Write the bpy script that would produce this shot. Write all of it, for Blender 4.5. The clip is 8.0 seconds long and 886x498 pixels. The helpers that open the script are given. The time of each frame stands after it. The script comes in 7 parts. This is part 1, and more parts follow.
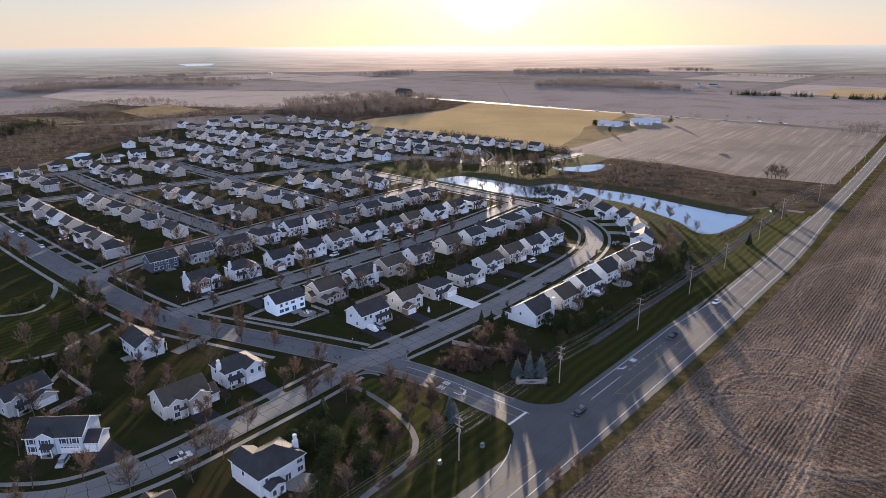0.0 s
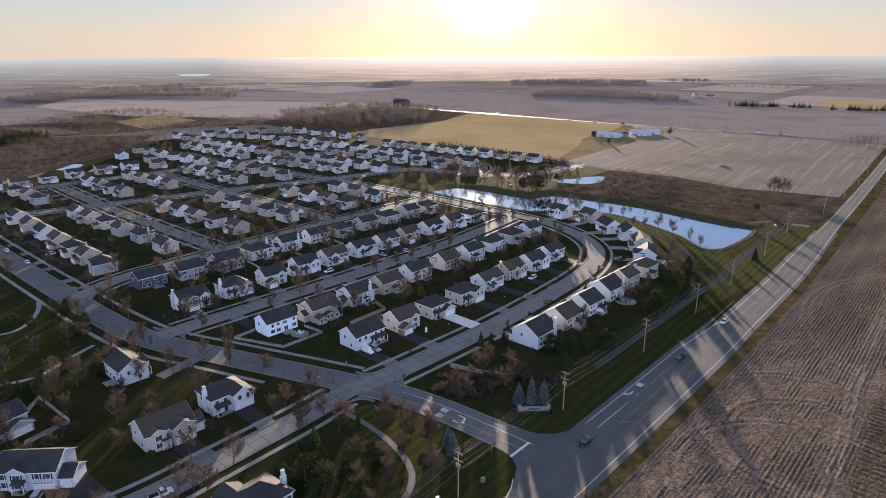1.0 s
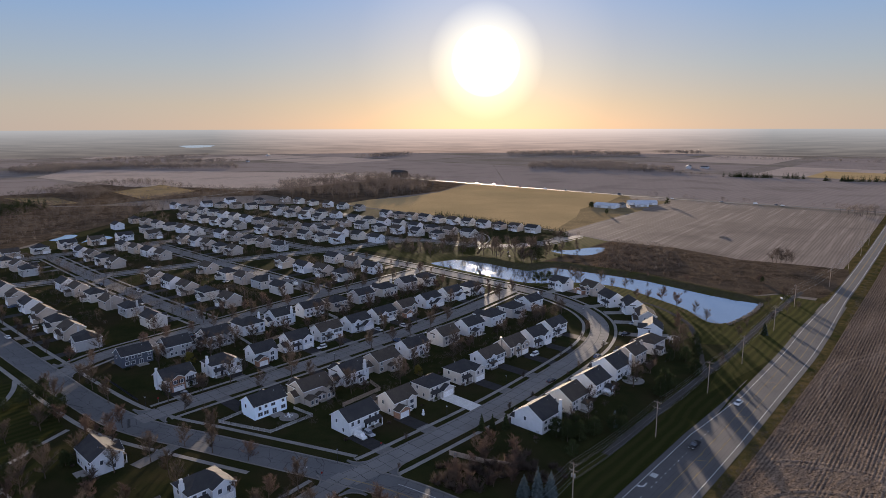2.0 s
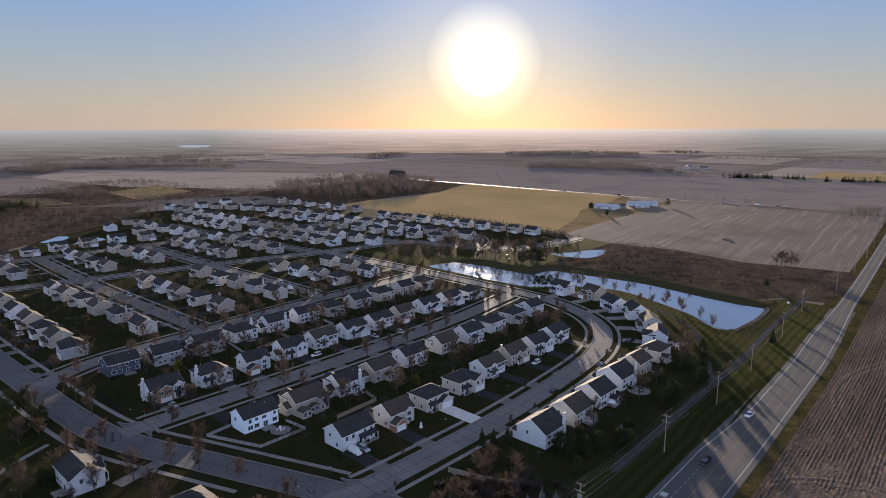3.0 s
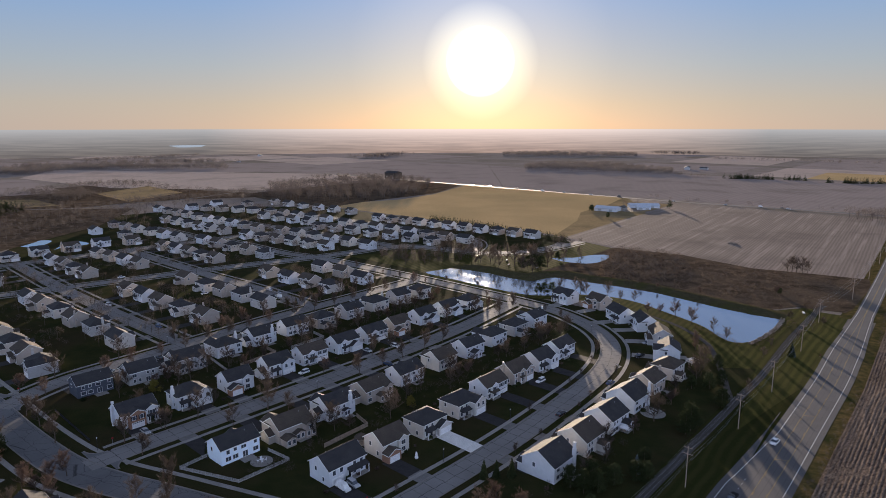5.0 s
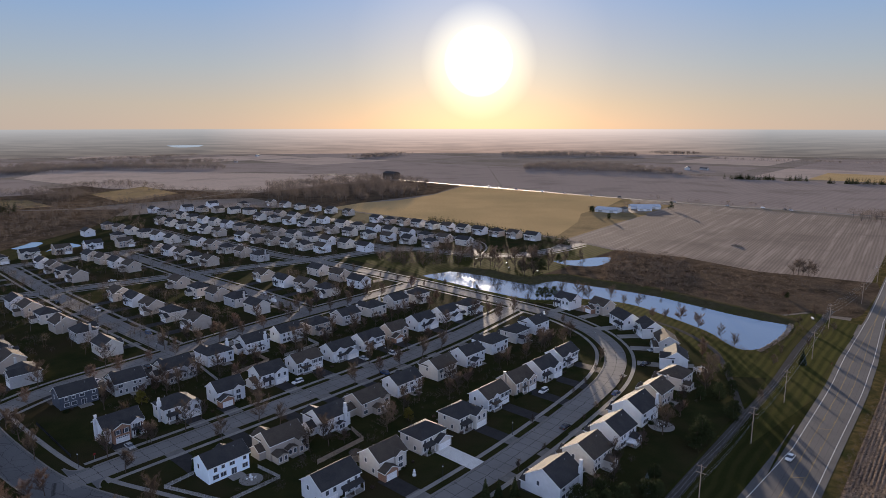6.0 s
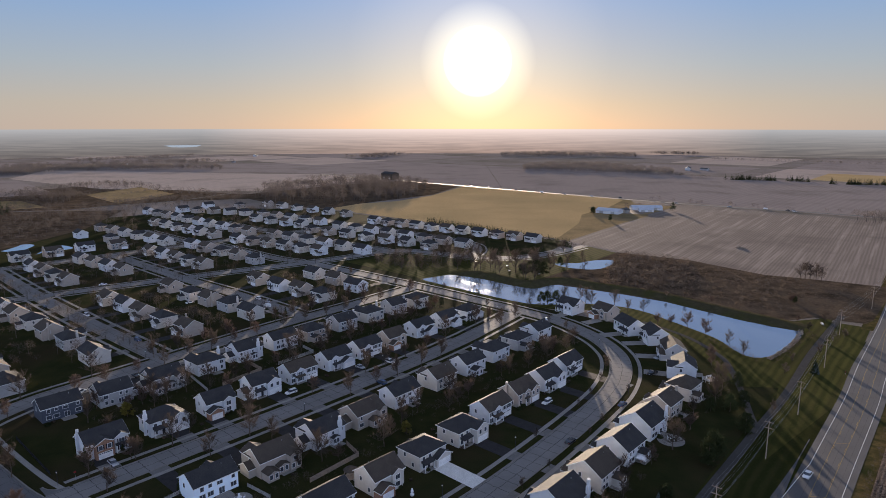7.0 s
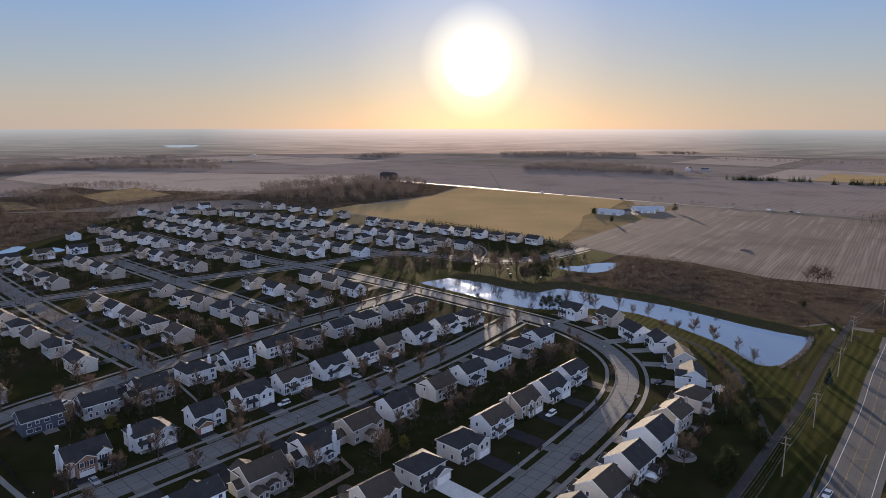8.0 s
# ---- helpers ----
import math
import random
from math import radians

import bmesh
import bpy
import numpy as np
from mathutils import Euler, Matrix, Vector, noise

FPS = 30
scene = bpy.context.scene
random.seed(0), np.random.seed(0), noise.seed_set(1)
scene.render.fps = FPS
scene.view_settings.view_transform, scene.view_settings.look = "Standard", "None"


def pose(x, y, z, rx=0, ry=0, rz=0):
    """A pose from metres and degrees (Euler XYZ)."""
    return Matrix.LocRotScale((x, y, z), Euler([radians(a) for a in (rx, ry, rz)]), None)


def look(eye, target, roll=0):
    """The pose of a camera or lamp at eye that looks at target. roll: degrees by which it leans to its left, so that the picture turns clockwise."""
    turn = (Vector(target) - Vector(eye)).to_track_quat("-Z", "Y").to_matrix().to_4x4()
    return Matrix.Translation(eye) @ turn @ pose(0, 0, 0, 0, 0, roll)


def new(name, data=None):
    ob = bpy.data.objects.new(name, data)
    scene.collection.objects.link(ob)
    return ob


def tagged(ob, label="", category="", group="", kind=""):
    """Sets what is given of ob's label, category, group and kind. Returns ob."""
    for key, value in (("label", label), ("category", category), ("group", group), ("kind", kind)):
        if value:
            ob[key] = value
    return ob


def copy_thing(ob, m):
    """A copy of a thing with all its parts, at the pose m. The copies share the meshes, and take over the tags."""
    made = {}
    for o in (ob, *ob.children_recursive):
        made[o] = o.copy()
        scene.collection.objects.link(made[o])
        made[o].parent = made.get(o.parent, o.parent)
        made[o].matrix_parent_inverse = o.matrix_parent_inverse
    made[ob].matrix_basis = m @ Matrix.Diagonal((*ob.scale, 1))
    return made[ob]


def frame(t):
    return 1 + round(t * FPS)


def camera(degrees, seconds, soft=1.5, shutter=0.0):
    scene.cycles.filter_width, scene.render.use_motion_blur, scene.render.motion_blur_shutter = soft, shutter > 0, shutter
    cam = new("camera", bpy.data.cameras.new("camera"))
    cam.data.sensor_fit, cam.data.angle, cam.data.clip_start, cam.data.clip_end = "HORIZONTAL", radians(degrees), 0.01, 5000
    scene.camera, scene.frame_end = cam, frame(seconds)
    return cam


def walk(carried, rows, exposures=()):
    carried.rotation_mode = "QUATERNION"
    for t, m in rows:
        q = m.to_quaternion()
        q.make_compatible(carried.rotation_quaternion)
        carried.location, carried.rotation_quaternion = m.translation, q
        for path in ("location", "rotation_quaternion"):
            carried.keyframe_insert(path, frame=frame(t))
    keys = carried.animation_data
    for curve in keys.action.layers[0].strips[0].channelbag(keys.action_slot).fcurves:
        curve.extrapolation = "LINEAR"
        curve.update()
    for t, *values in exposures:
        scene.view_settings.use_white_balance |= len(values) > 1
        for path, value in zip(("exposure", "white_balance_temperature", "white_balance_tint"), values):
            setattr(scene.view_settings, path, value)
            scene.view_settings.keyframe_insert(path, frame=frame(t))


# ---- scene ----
# The plan is drawn along the street grid: u runs with the side streets, v with the collector road.
PLAN = 1.06
TURN = radians(46.8)
UX, UY = math.cos(TURN), math.sin(TURN)


def at(u, v, z=0.0):
    """World place of the plan point (u, v)."""
    return Vector((PLAN * (u * UX - v * UY), PLAN * (u * UY + v * UX), z))


# ---- camera and flight ----
cam = camera(69.2, 8.0, 0.85)
ROWS = [
    (0.0, 0.60, -1.67, 94.65, 0.10, -17.85, 0.25),
    (0.5, 0.50, 2.84, 94.72, -0.01, -17.85, 0.22),
    (0.8, 0.45, 5.57, 94.76, -0.07, -17.61, 0.20),
    (0.9, 0.43, 6.48, 94.77, -0.09, -17.29, 0.19),
    (1.0, 0.42, 7.39, 94.78, -0.12, -16.99, 0.18),
    (1.1, 0.40, 8.31, 94.79, -0.14, -16.37, 0.18),
    (1.2, 0.38, 9.22, 94.80, -0.16, -15.61, 0.17),
    (1.3, 0.36, 10.14, 94.81, -0.18, -14.89, 0.17),
    (1.4, 0.35, 11.06, 94.83, -0.20, -14.12, 0.16),
    (1.5, 0.33, 11.98, 94.84, -0.22, -13.33, 0.15),
    (1.6, 0.32, 12.90, 94.85, -0.24, -12.65, 0.15),
    (1.7, 0.30, 13.82, 94.86, -0.26, -12.01, 0.14),
    (1.8, 0.29, 14.74, 94.87, -0.28, -11.42, 0.13),
    (1.9, 0.27, 15.66, 94.88, -0.30, -10.99, 0.13),
    (2.0, 0.26, 16.59, 94.89, -0.32, -10.89, 0.12),
    (2.2, 0.23, 18.44, 94.91, -0.35, -10.89, 0.11),
    (3.5, 0.07, 30.58, 95.01, -0.58, -10.90, 0.05),
    (4.5, -0.02, 40.01, 95.06, -0.73, -10.90, 0.03),
    (6.0, -0.11, 54.25, 95.09, -0.93, -10.90, -0.01),
    (7.0, -0.13, 63.77, 95.08, -1.03, -10.90, -0.03),
    (8.0, -0.12, 73.30, 95.05, -1.11, -10.90, -0.05),
]
EXPOSURE = 0.95
walk(cam, [(t, pose(PLAN * x, PLAN * y, PLAN * z, 90 + pitch, roll, yaw)) for t, x, y, z, yaw, pitch, roll in ROWS],
     [(0.0, EXPOSURE + 0.66), (0.8, EXPOSURE + 0.6), (1.5, EXPOSURE + 0.28), (2.0, EXPOSURE), (8.0, EXPOSURE)])

# ---- light: a low evening sun ahead, and the sky round it ----
SUN_HEIGHT, SUN_SIDE = radians(5.35), radians(4.0)
sun_way = Vector((math.sin(SUN_SIDE) * math.cos(SUN_HEIGHT), math.cos(SUN_SIDE) * math.cos(SUN_HEIGHT), math.sin(SUN_HEIGHT)))
world = bpy.data.worlds.new("evening_sky")
scene.world = world
world.use_nodes = True
wn, wl = world.node_tree.nodes, world.node_tree.links
wn.clear()
sky = wn.new("ShaderNodeTexSky")
sky.sky_type, sky.sun_disc = "NISHITA", False
sky.sun_elevation, sky.sun_rotation = SUN_HEIGHT, SUN_SIDE
sky.altitude, sky.air_density, sky.dust_density, sky.ozone_density = 200, 1.0, 0.6, 1.5
# a clear evening gradient by height, with the physical sky mixed in for its turn round the compass
coord = wn.new("ShaderNodeTexCoord")
sep = wn.new("ShaderNodeSeparateXYZ")
wl.new(coord.outputs["Generated"], sep.inputs[0])
height = wn.new("ShaderNodeMapRange")
height.inputs["From Min"].default_value, height.inputs["From Max"].default_value = 0.0, 0.6
wl.new(sep.outputs["Z"], height.inputs["Value"])
air = wn.new("ShaderNodeValToRGB")
AIR = [(0.0, (0.69, 0.59, 0.53)), (0.05, (0.655, 0.595, 0.55)), (0.14, (0.51, 0.585, 0.69)), (0.3, (0.3, 0.51, 0.9)), (0.45, (0.43, 0.55, 0.88)), (0.7, (0.3, 0.385, 0.6)), (1.0, (0.15, 0.195, 0.31))]
for k, (p, c) in enumerate(AIR):
    e = air.color_ramp.elements[0] if k == 0 else air.color_ramp.elements[-1] if k == len(AIR) - 1 else air.color_ramp.elements.new(p)
    e.color = (*c, 1)
wl.new(height.outputs[0], air.inputs["Fac"])
sky_bg = wn.new("ShaderNodeBackground")
sky_bg.inputs["Strength"].default_value = 0.006
wl.new(sky.outputs[0], sky_bg.inputs["Color"])
air_bg = wn.new("ShaderNodeBackground")
# added fill: the unseen sky opposite the sun is raised for surfaces facing the camera
away_fill = wn.new("ShaderNodeMapRange")
away_fill.inputs["From Min"].default_value, away_fill.inputs["From Max"].default_value = 0.5, -0.8
away_fill.inputs["To Min"].default_value, away_fill.inputs["To Max"].default_value = 0.352, 1.27
wl.new(sep.outputs["Y"], away_fill.inputs["Value"])
wl.new(away_fill.outputs[0], air_bg.inputs["Strength"])
fill_mix = wn.new("ShaderNodeMapRange")
fill_mix.inputs["From Min"].default_value, fill_mix.inputs["From Max"].default_value = 0.4, -0.3
wl.new(sep.outputs["Y"], fill_mix.inputs["Value"])
# the fill side of the sky is tinted slightly warm
fill_tint = wn.new("ShaderNodeMix")
fill_tint.data_type, fill_tint.blend_type = "RGBA", "MULTIPLY"
wl.new(fill_mix.outputs[0], fill_tint.inputs["Factor"])
fill_ins = [i for i in fill_tint.inputs if i.type == "RGBA"]
fill_ins[1].default_value = (1.07, 0.99, 0.96, 1)
wl.new(air.outputs[0], fill_ins[0])
wl.new([o for o in fill_tint.outputs if o.type == "RGBA"][0], air_bg.inputs["Color"])
both_bg = wn.new("ShaderNodeAddShader")
wl.new(sky_bg.outputs[0], both_bg.inputs[0]), wl.new(air_bg.outputs[0], both_bg.inputs[1])
# the blazing sun and its aureole, by the angle to the sun
dot = wn.new("ShaderNodeVectorMath")
dot.operation = "DOT_PRODUCT"
wl.new(coord.outputs["Generated"], dot.inputs[0])
dot.inputs[1].default_value = sun_way
arc = wn.new("ShaderNodeMath")
arc.operation = "ARCCOSINE"
wl.new(dot.outputs["Value"], arc.inputs[0])
ramp = wn.new("ShaderNodeMapRange")
ramp.inputs["From Min"].default_value, ramp.inputs["From Max"].default_value = 0.0, radians(40)
wl.new(arc.outputs[0], ramp.inputs["Value"])
aureole = wn.new("ShaderNodeValToRGB")
AUREOLE = [(0.0, (5.0, 4.8, 4.2)), (0.048, (2.4, 2.3, 2.0)), (0.064, (1.0, 0.92, 0.72)), (0.073, (0.3, 0.25, 0.16)), (0.125, (0.1, 0.072, 0.04)), (0.28, (0.034, 0.02, 0.008)), (0.55, (0.006, 0.003, 0.0)), (1.0, (0, 0, 0))]
aureole.color_ramp.elements[0].position, aureole.color_ramp.elements[1].position = 0.0, 1.0
for k, (p, c) in enumerate(AUREOLE):
    e = aureole.color_ramp.elements[0] if k == 0 else aureole.color_ramp.elements[-1] if k == len(AUREOLE) - 1 else aureole.color_ramp.elements.new(p)
    e.color = (*c, 1)
wl.new(ramp.outputs[0], aureole.inputs["Fac"])
glow_bg = wn.new("ShaderNodeBackground")
wl.new(aureole.outputs[0], glow_bg.inputs["Color"])
add = wn.new("ShaderNodeAddShader")
wl.new(both_bg.outputs[0], add.inputs[0]), wl.new(glow_bg.outputs[0], add.inputs[1])
wout = wn.new("ShaderNodeOutputWorld")
wl.new(add.outputs[0], wout.inputs["Surface"])

sun = new("sun", bpy.data.lights.new("sun", "SUN"))
sun.data.energy, sun.data.angle, sun.data.color = 6.3, radians(0.6), (1.0, 0.8, 0.62)
sun.matrix_world = look(sun_way * 900, (0, 0, 0))


# ---- materials ----
def nodes_of(name):
    m = bpy.data.materials.new(name)
    m.use_nodes = True
    nt = m.node_tree
    return m, nt.nodes, nt.links, nt.nodes["Principled BSDF"]


def noise_at(n, l, scale, detail=4.0, rough=0.6, vector=None):
    """A noise over real-world metres."""
    tex = n.new("ShaderNodeTexNoise")
    tex.inputs["Scale"].default_value, tex.inputs["Detail"].default_value, tex.inputs["Roughness"].default_value = scale, detail, rough
    if vector is None:
        vector = n.new("ShaderNodeNewGeometry").outputs["Position"]
    l.new(vector, tex.inputs["Vector"])
    return tex.outputs["Fac"]


def mixed(n, l, fac, a, b, low=0.35, high=0.65):
    """Colour a to b as fac goes from low to high."""
    r = n.new("ShaderNodeMapRange")
    r.inputs["From Min"].default_value, r.inputs["From Max"].default_value = low, high
    l.new(fac, r.inputs["Value"])
    m = n.new("ShaderNodeMix")
    m.data_type = "RGBA"
    l.new(r.outputs[0], m.inputs["Factor"])
    for side, c in (("A", a), ("B", b)):
        s = [i for i in m.inputs if i.name == side and i.type == "RGBA"][0]
        if isinstance(c, tuple):
            s.default_value = (*c, 1)
        else:
            l.new(c, s)
    return [o for o in m.outputs if o.type == "RGBA"][0]


def bump(n, l, p, height, strength=0.4, distance=0.05):
    b = n.new("ShaderNodeBump")
    b.inputs["Strength"].default_value, b.inputs["Distance"].default_value = strength, distance
    l.new(height, b.inputs["Height"])
    l.new(b.outputs[0], p.inputs["Normal"])


def plain(name, a, b, scale=0.5, fine=12.0, rough=0.8, metal=0.0, strength=0.3, distance=0.02, c=None, coarse=0.02, spec=0.1):
    """Two tones at a middle scale, a third at a wide one, and a fine grain with relief."""
    m, n, l, p = nodes_of(name)
    col = mixed(n, l, noise_at(n, l, scale), a, b)
    if c:
        col = mixed(n, l, noise_at(n, l, coarse, 3), col, c, 0.45, 0.7)
    grain = noise_at(n, l, fine, 3)
    dark = mixed(n, l, grain, (0.72, 0.72, 0.72), (1.2, 1.2, 1.2), 0.3, 0.7)
    mul = n.new("ShaderNodeMix")
    mul.data_type, mul.blend_type = "RGBA", "MULTIPLY"
    mul.inputs["Factor"].default_value = 1.0
    ins = [i for i in mul.inputs if i.type == "RGBA"]
    l.new(col, ins[0]), l.new(dark, ins[1])
    l.new([o for o in mul.outputs if o.type == "RGBA"][0], p.inputs["Base Color"])
    p.inputs["Roughness"].default_value, p.inputs["Metallic"].default_value = rough, metal
    p.inputs["Specular IOR Level"].default_value = spec
    bump(n, l, p, grain, strength, distance)
    return m


def siding(name, a, b):
    """Lap siding: boards 12 cm high, slightly weathered."""
    m, n, l, p = nodes_of(name)
    l.new(mixed(n, l, noise_at(n, l, 0.8), a, b), p.inputs["Base Color"])
    geo = n.new("ShaderNodeNewGeometry")
    w = n.new("ShaderNodeTexWave")
    w.bands_direction, w.wave_profile = "Z", "SAW"
    w.inputs["Scale"].default_value, w.inputs["Distortion"].default_value = 2.6, 0.0
    l.new(geo.outputs["Position"], w.inputs["Vector"])
    bump(n, l, p, w.outputs["Fac"], 0.35, 0.02)
    p.inputs["Roughness"].default_value = 0.55
    return m


def shingle(name, a, b):
    m, n, l, p = nodes_of(name)
    col = mixed(n, l, noise_at(n, l, 0.35), a, b)
    col = mixed(n, l, noise_at(n, l, 7.0, 2), col, tuple(x * 0.55 for x in a), 0.42, 0.75)
    l.new(col, p.inputs["Base Color"])
    p.inputs["Roughness"].default_value, p.inputs["Specular IOR Level"].default_value = 0.85, 0.2
    bump(n, l, p, noise_at(n, l, 9.0, 2), 0.5, 0.03)
    return m


def pavement(name, a, b, joint_len, joint_wid, joint, crack=0.5, rough=0.7, spec=0.28):
    """Road surface laid along its own length: joints and sealed cracks from the ribbon's own coordinates in metres."""
    m, n, l, p = nodes_of(name)
    uv = n.new("ShaderNodeUVMap")
    col = mixed(n, l, noise_at(n, l, 0.08, 5), a, b)
    col = mixed(n, l, noise_at(n, l, 3.0, 4), col, tuple(x * 0.7 for x in a), 0.5, 0.9)
    bend = n.new("ShaderNodeTexNoise")
    bend.inputs["Scale"].default_value, bend.inputs["Detail"].default_value = 0.5, 3
    l.new(uv.outputs[0], bend.inputs["Vector"])
    shift = n.new("ShaderNodeVectorMath")
    shift.operation = "MULTIPLY_ADD"
    l.new(bend.outputs["Color"], shift.inputs[0])
    shift.inputs[1].default_value = (2.4 * crack, 2.0 * crack, 0)
    l.new(uv.outputs[0], shift.inputs[2])
    br = n.new("ShaderNodeTexBrick")
    br.offset = 0.0
    br.inputs["Scale"].default_value = 1.0
    br.inputs["Mortar Size"].default_value, br.inputs["Mortar Smooth"].default_value = joint, 0.3
    br.inputs["Brick Width"].default_value, br.inputs["Row Height"].default_value = joint_len, joint_wid
    l.new(shift.outputs[0], br.inputs["Vector"])
    vor = n.new("ShaderNodeTexVoronoi")
    vor.feature = "DISTANCE_TO_EDGE"
    vor.inputs["Scale"].default_value = 0.16
    l.new(shift.outputs[0], vor.inputs["Vector"])
    seal = mixed(n, l, vor.outputs["Distance"], tuple(x * 0.4 for x in a), col, 0.003, 0.012)
    both = n.new("ShaderNodeMix")
    both.data_type = "RGBA"
    ins = [i for i in both.inputs if i.type == "RGBA"]
    l.new(br.outputs["Fac"], both.inputs["Factor"])
    l.new(seal if crack > 0.55 else col, ins[0])
    ins[1].default_value = (*[x * 0.35 for x in a], 1)
    l.new([o for o in both.outputs if o.type == "RGBA"][0], p.inputs["Base Color"])
    p.inputs["Roughness"].default_value, p.inputs["Specular IOR Level"].default_value = rough, spec
    bump(n, l, p, noise_at(n, l, 14.0, 3), 0.3, 0.01)
    return m


def rows_field(name, a, b, c, spacing, angle, strength=0.6, sway=3.0, spec=0.0):
    """Stubble in drilled rows, spacing in metres chosen to suit the camera's view, with wide patches."""
    m, n, l, p = nodes_of(name)
    geo = n.new("ShaderNodeNewGeometry")
    mp = n.new("ShaderNodeMapping")
    mp.inputs["Rotation"].default_value = (0, 0, -angle)
    l.new(geo.outputs["Position"], mp.inputs["Vector"])
    w = n.new("ShaderNodeTexWave")
    w.bands_direction = "Y"
    w.inputs["Scale"].default_value = 0.314 / spacing
    w.inputs["Distortion"].default_value, w.inputs["Detail"].default_value, w.inputs["Detail Scale"].default_value = sway, 3.0, 0.35
    l.new(mp.outputs[0], w.inputs["Vector"])
    stretch = n.new("ShaderNodeMapping")
    stretch.inputs["Scale"].default_value = (0.03, 0.9, 1)
    l.new(mp.outputs[0], stretch.inputs["Vector"])
    long = noise_at(n, l, 0.25, 4, 0.6, stretch.outputs[0])
    col = mixed(n, l, w.outputs["Fac"], a, b, 0.2, 0.9)
    col = mixed(n, l, long, col, c, 0.5, 0.75)
    col = mixed(n, l, noise_at(n, l, 0.012, 5), col, tuple(0.7 * x for x in a), 0.5, 0.75)
    col = mixed(n, l, noise_at(n, l, 1.3, 4), col, tuple(1.25 * x for x in b), 0.55, 0.8)
    l.new(col, p.inputs["Base Color"])
    p.inputs["Roughness"].default_value, p.inputs["Specular IOR Level"].default_value = 0.95, spec
    bump(n, l, p, w.outputs["Fac"], strength, 0.12)
    return m


def straw_field(name, soil, straw):
    """Harvested ground: dark soil to pale straw by how much straw lies there, with a coarse and a fine litter."""
    m, n, l, p = nodes_of(name)
    lay = n.new("ShaderNodeAttribute")
    lay.attribute_name = "straw"
    col = mixed(n, l, lay.outputs["Fac"], soil, straw, 0.0, 1.0)
    col = mixed(n, l, noise_at(n, l, 1.5, 4, 0.75), tuple(0.5 * x for x in soil), col, 0.36, 0.52)
    col = mixed(n, l, noise_at(n, l, 2.1, 4, 0.75), col, tuple(1.4 * x for x in straw), 0.56, 0.7)
    l.new(col, p.inputs["Base Color"])
    p.inputs["Roughness"].default_value, p.inputs["Specular IOR Level"].default_value = 0.95, 0.0
    bump(n, l, p, noise_at(n, l, 1.8, 4, 0.7), 0.8, 0.25)
    return m


def leafy(name, a, b, rough=0.7, through_light=0.35):
    """Foliage or twigs, thin enough to glow against the light: each clump its own tone."""
    m, n, l, p = nodes_of(name)
    geo = n.new("ShaderNodeNewGeometry")
    info = n.new("ShaderNodeObjectInfo")
    col = mixed(n, l, geo.outputs["Random Per Island"], a, b, 0, 1)
    col = mixed(n, l, info.outputs["Random"], col, tuple(0.6 * x for x in a), 0.3, 1.4)
    l.new(col, p.inputs["Base Color"])
    p.inputs["Roughness"].default_value, p.inputs["Specular IOR Level"].default_value = rough, 0.05
    thin = n.new("ShaderNodeBsdfTranslucent")
    l.new(col, thin.inputs["Color"])
    mix = n.new("ShaderNodeMixShader")
    mix.inputs["Fac"].default_value = through_light
    l.new(p.outputs[0], mix.inputs[1]), l.new(thin.outputs[0], mix.inputs[2])
    l.new(mix.outputs[0], n["Material Output"].inputs["Surface"])
    return m


M = {}
M["ground"] = plain("dormant_ground", (0.19, 0.163, 0.143), (0.245, 0.21, 0.183), 0.02, 0.6, 0.95, c=(0.15, 0.13, 0.1), coarse=0.006, distance=0.3, spec=0.0)
M["lawn"] = plain("lawn_grass", (0.021, 0.0245, 0.0092), (0.034, 0.034, 0.0128), 0.12, 3.0, 0.95, c=(0.036, 0.0285, 0.015), coarse=0.03, distance=0.06, spec=0.0035)
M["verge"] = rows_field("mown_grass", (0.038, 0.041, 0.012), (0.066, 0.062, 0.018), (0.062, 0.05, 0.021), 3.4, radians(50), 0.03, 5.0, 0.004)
# darker copy of the mown grass, with shade painted into the colour
M["verge_shade"] = rows_field("mown_grass_shaded", (0.025, 0.028, 0.0088), (0.037, 0.037, 0.0124), (0.037, 0.032, 0.0134), 3.4, radians(50), 0.03, 5.0, 0.002)
M["dry_grass"] = plain("dry_grass", (0.12, 0.084, 0.036), (0.05, 0.047, 0.018), 0.35, 3.0, 0.95, c=(0.035, 0.038, 0.014), coarse=0.08, distance=0.15, spec=0.0)
M["brush"] = plain("brush_floor", (0.04, 0.031, 0.022), (0.112, 0.082, 0.056), 0.09, 0.8, 0.95, c=(0.1, 0.074, 0.051), coarse=0.03, distance=0.3, spec=0.0)
M["stubble"] = straw_field("corn_stubble", (0.052, 0.038, 0.029), (0.285, 0.215, 0.16))
M["stubble_far"] = rows_field("pale_stubble", (0.168, 0.137, 0.114), (0.215, 0.176, 0.147), (0.315, 0.262, 0.22), 2.4, radians(53.2), 0.05, 1.2, 0.004)
M["olive_field"] = plain("olive_meadow", (0.3, 0.218, 0.115), (0.225, 0.168, 0.092), 0.04, 0.5, 0.95, c=(0.12, 0.1, 0.056), coarse=0.01, distance=0.2, spec=0.0)
M["gold"] = plain("winter_wheat", (0.44, 0.312, 0.158), (0.385, 0.276, 0.14), 0.02, 0.5, 0.95, c=(0.325, 0.242, 0.124), coarse=0.006, distance=0.2, spec=0.0)
M["far_a"] = rows_field("far_field_brown", (0.228, 0.192, 0.171), (0.25, 0.211, 0.188), (0.262, 0.222, 0.198), 9.0, radians(47), 0.1, 3.0, 0.0)
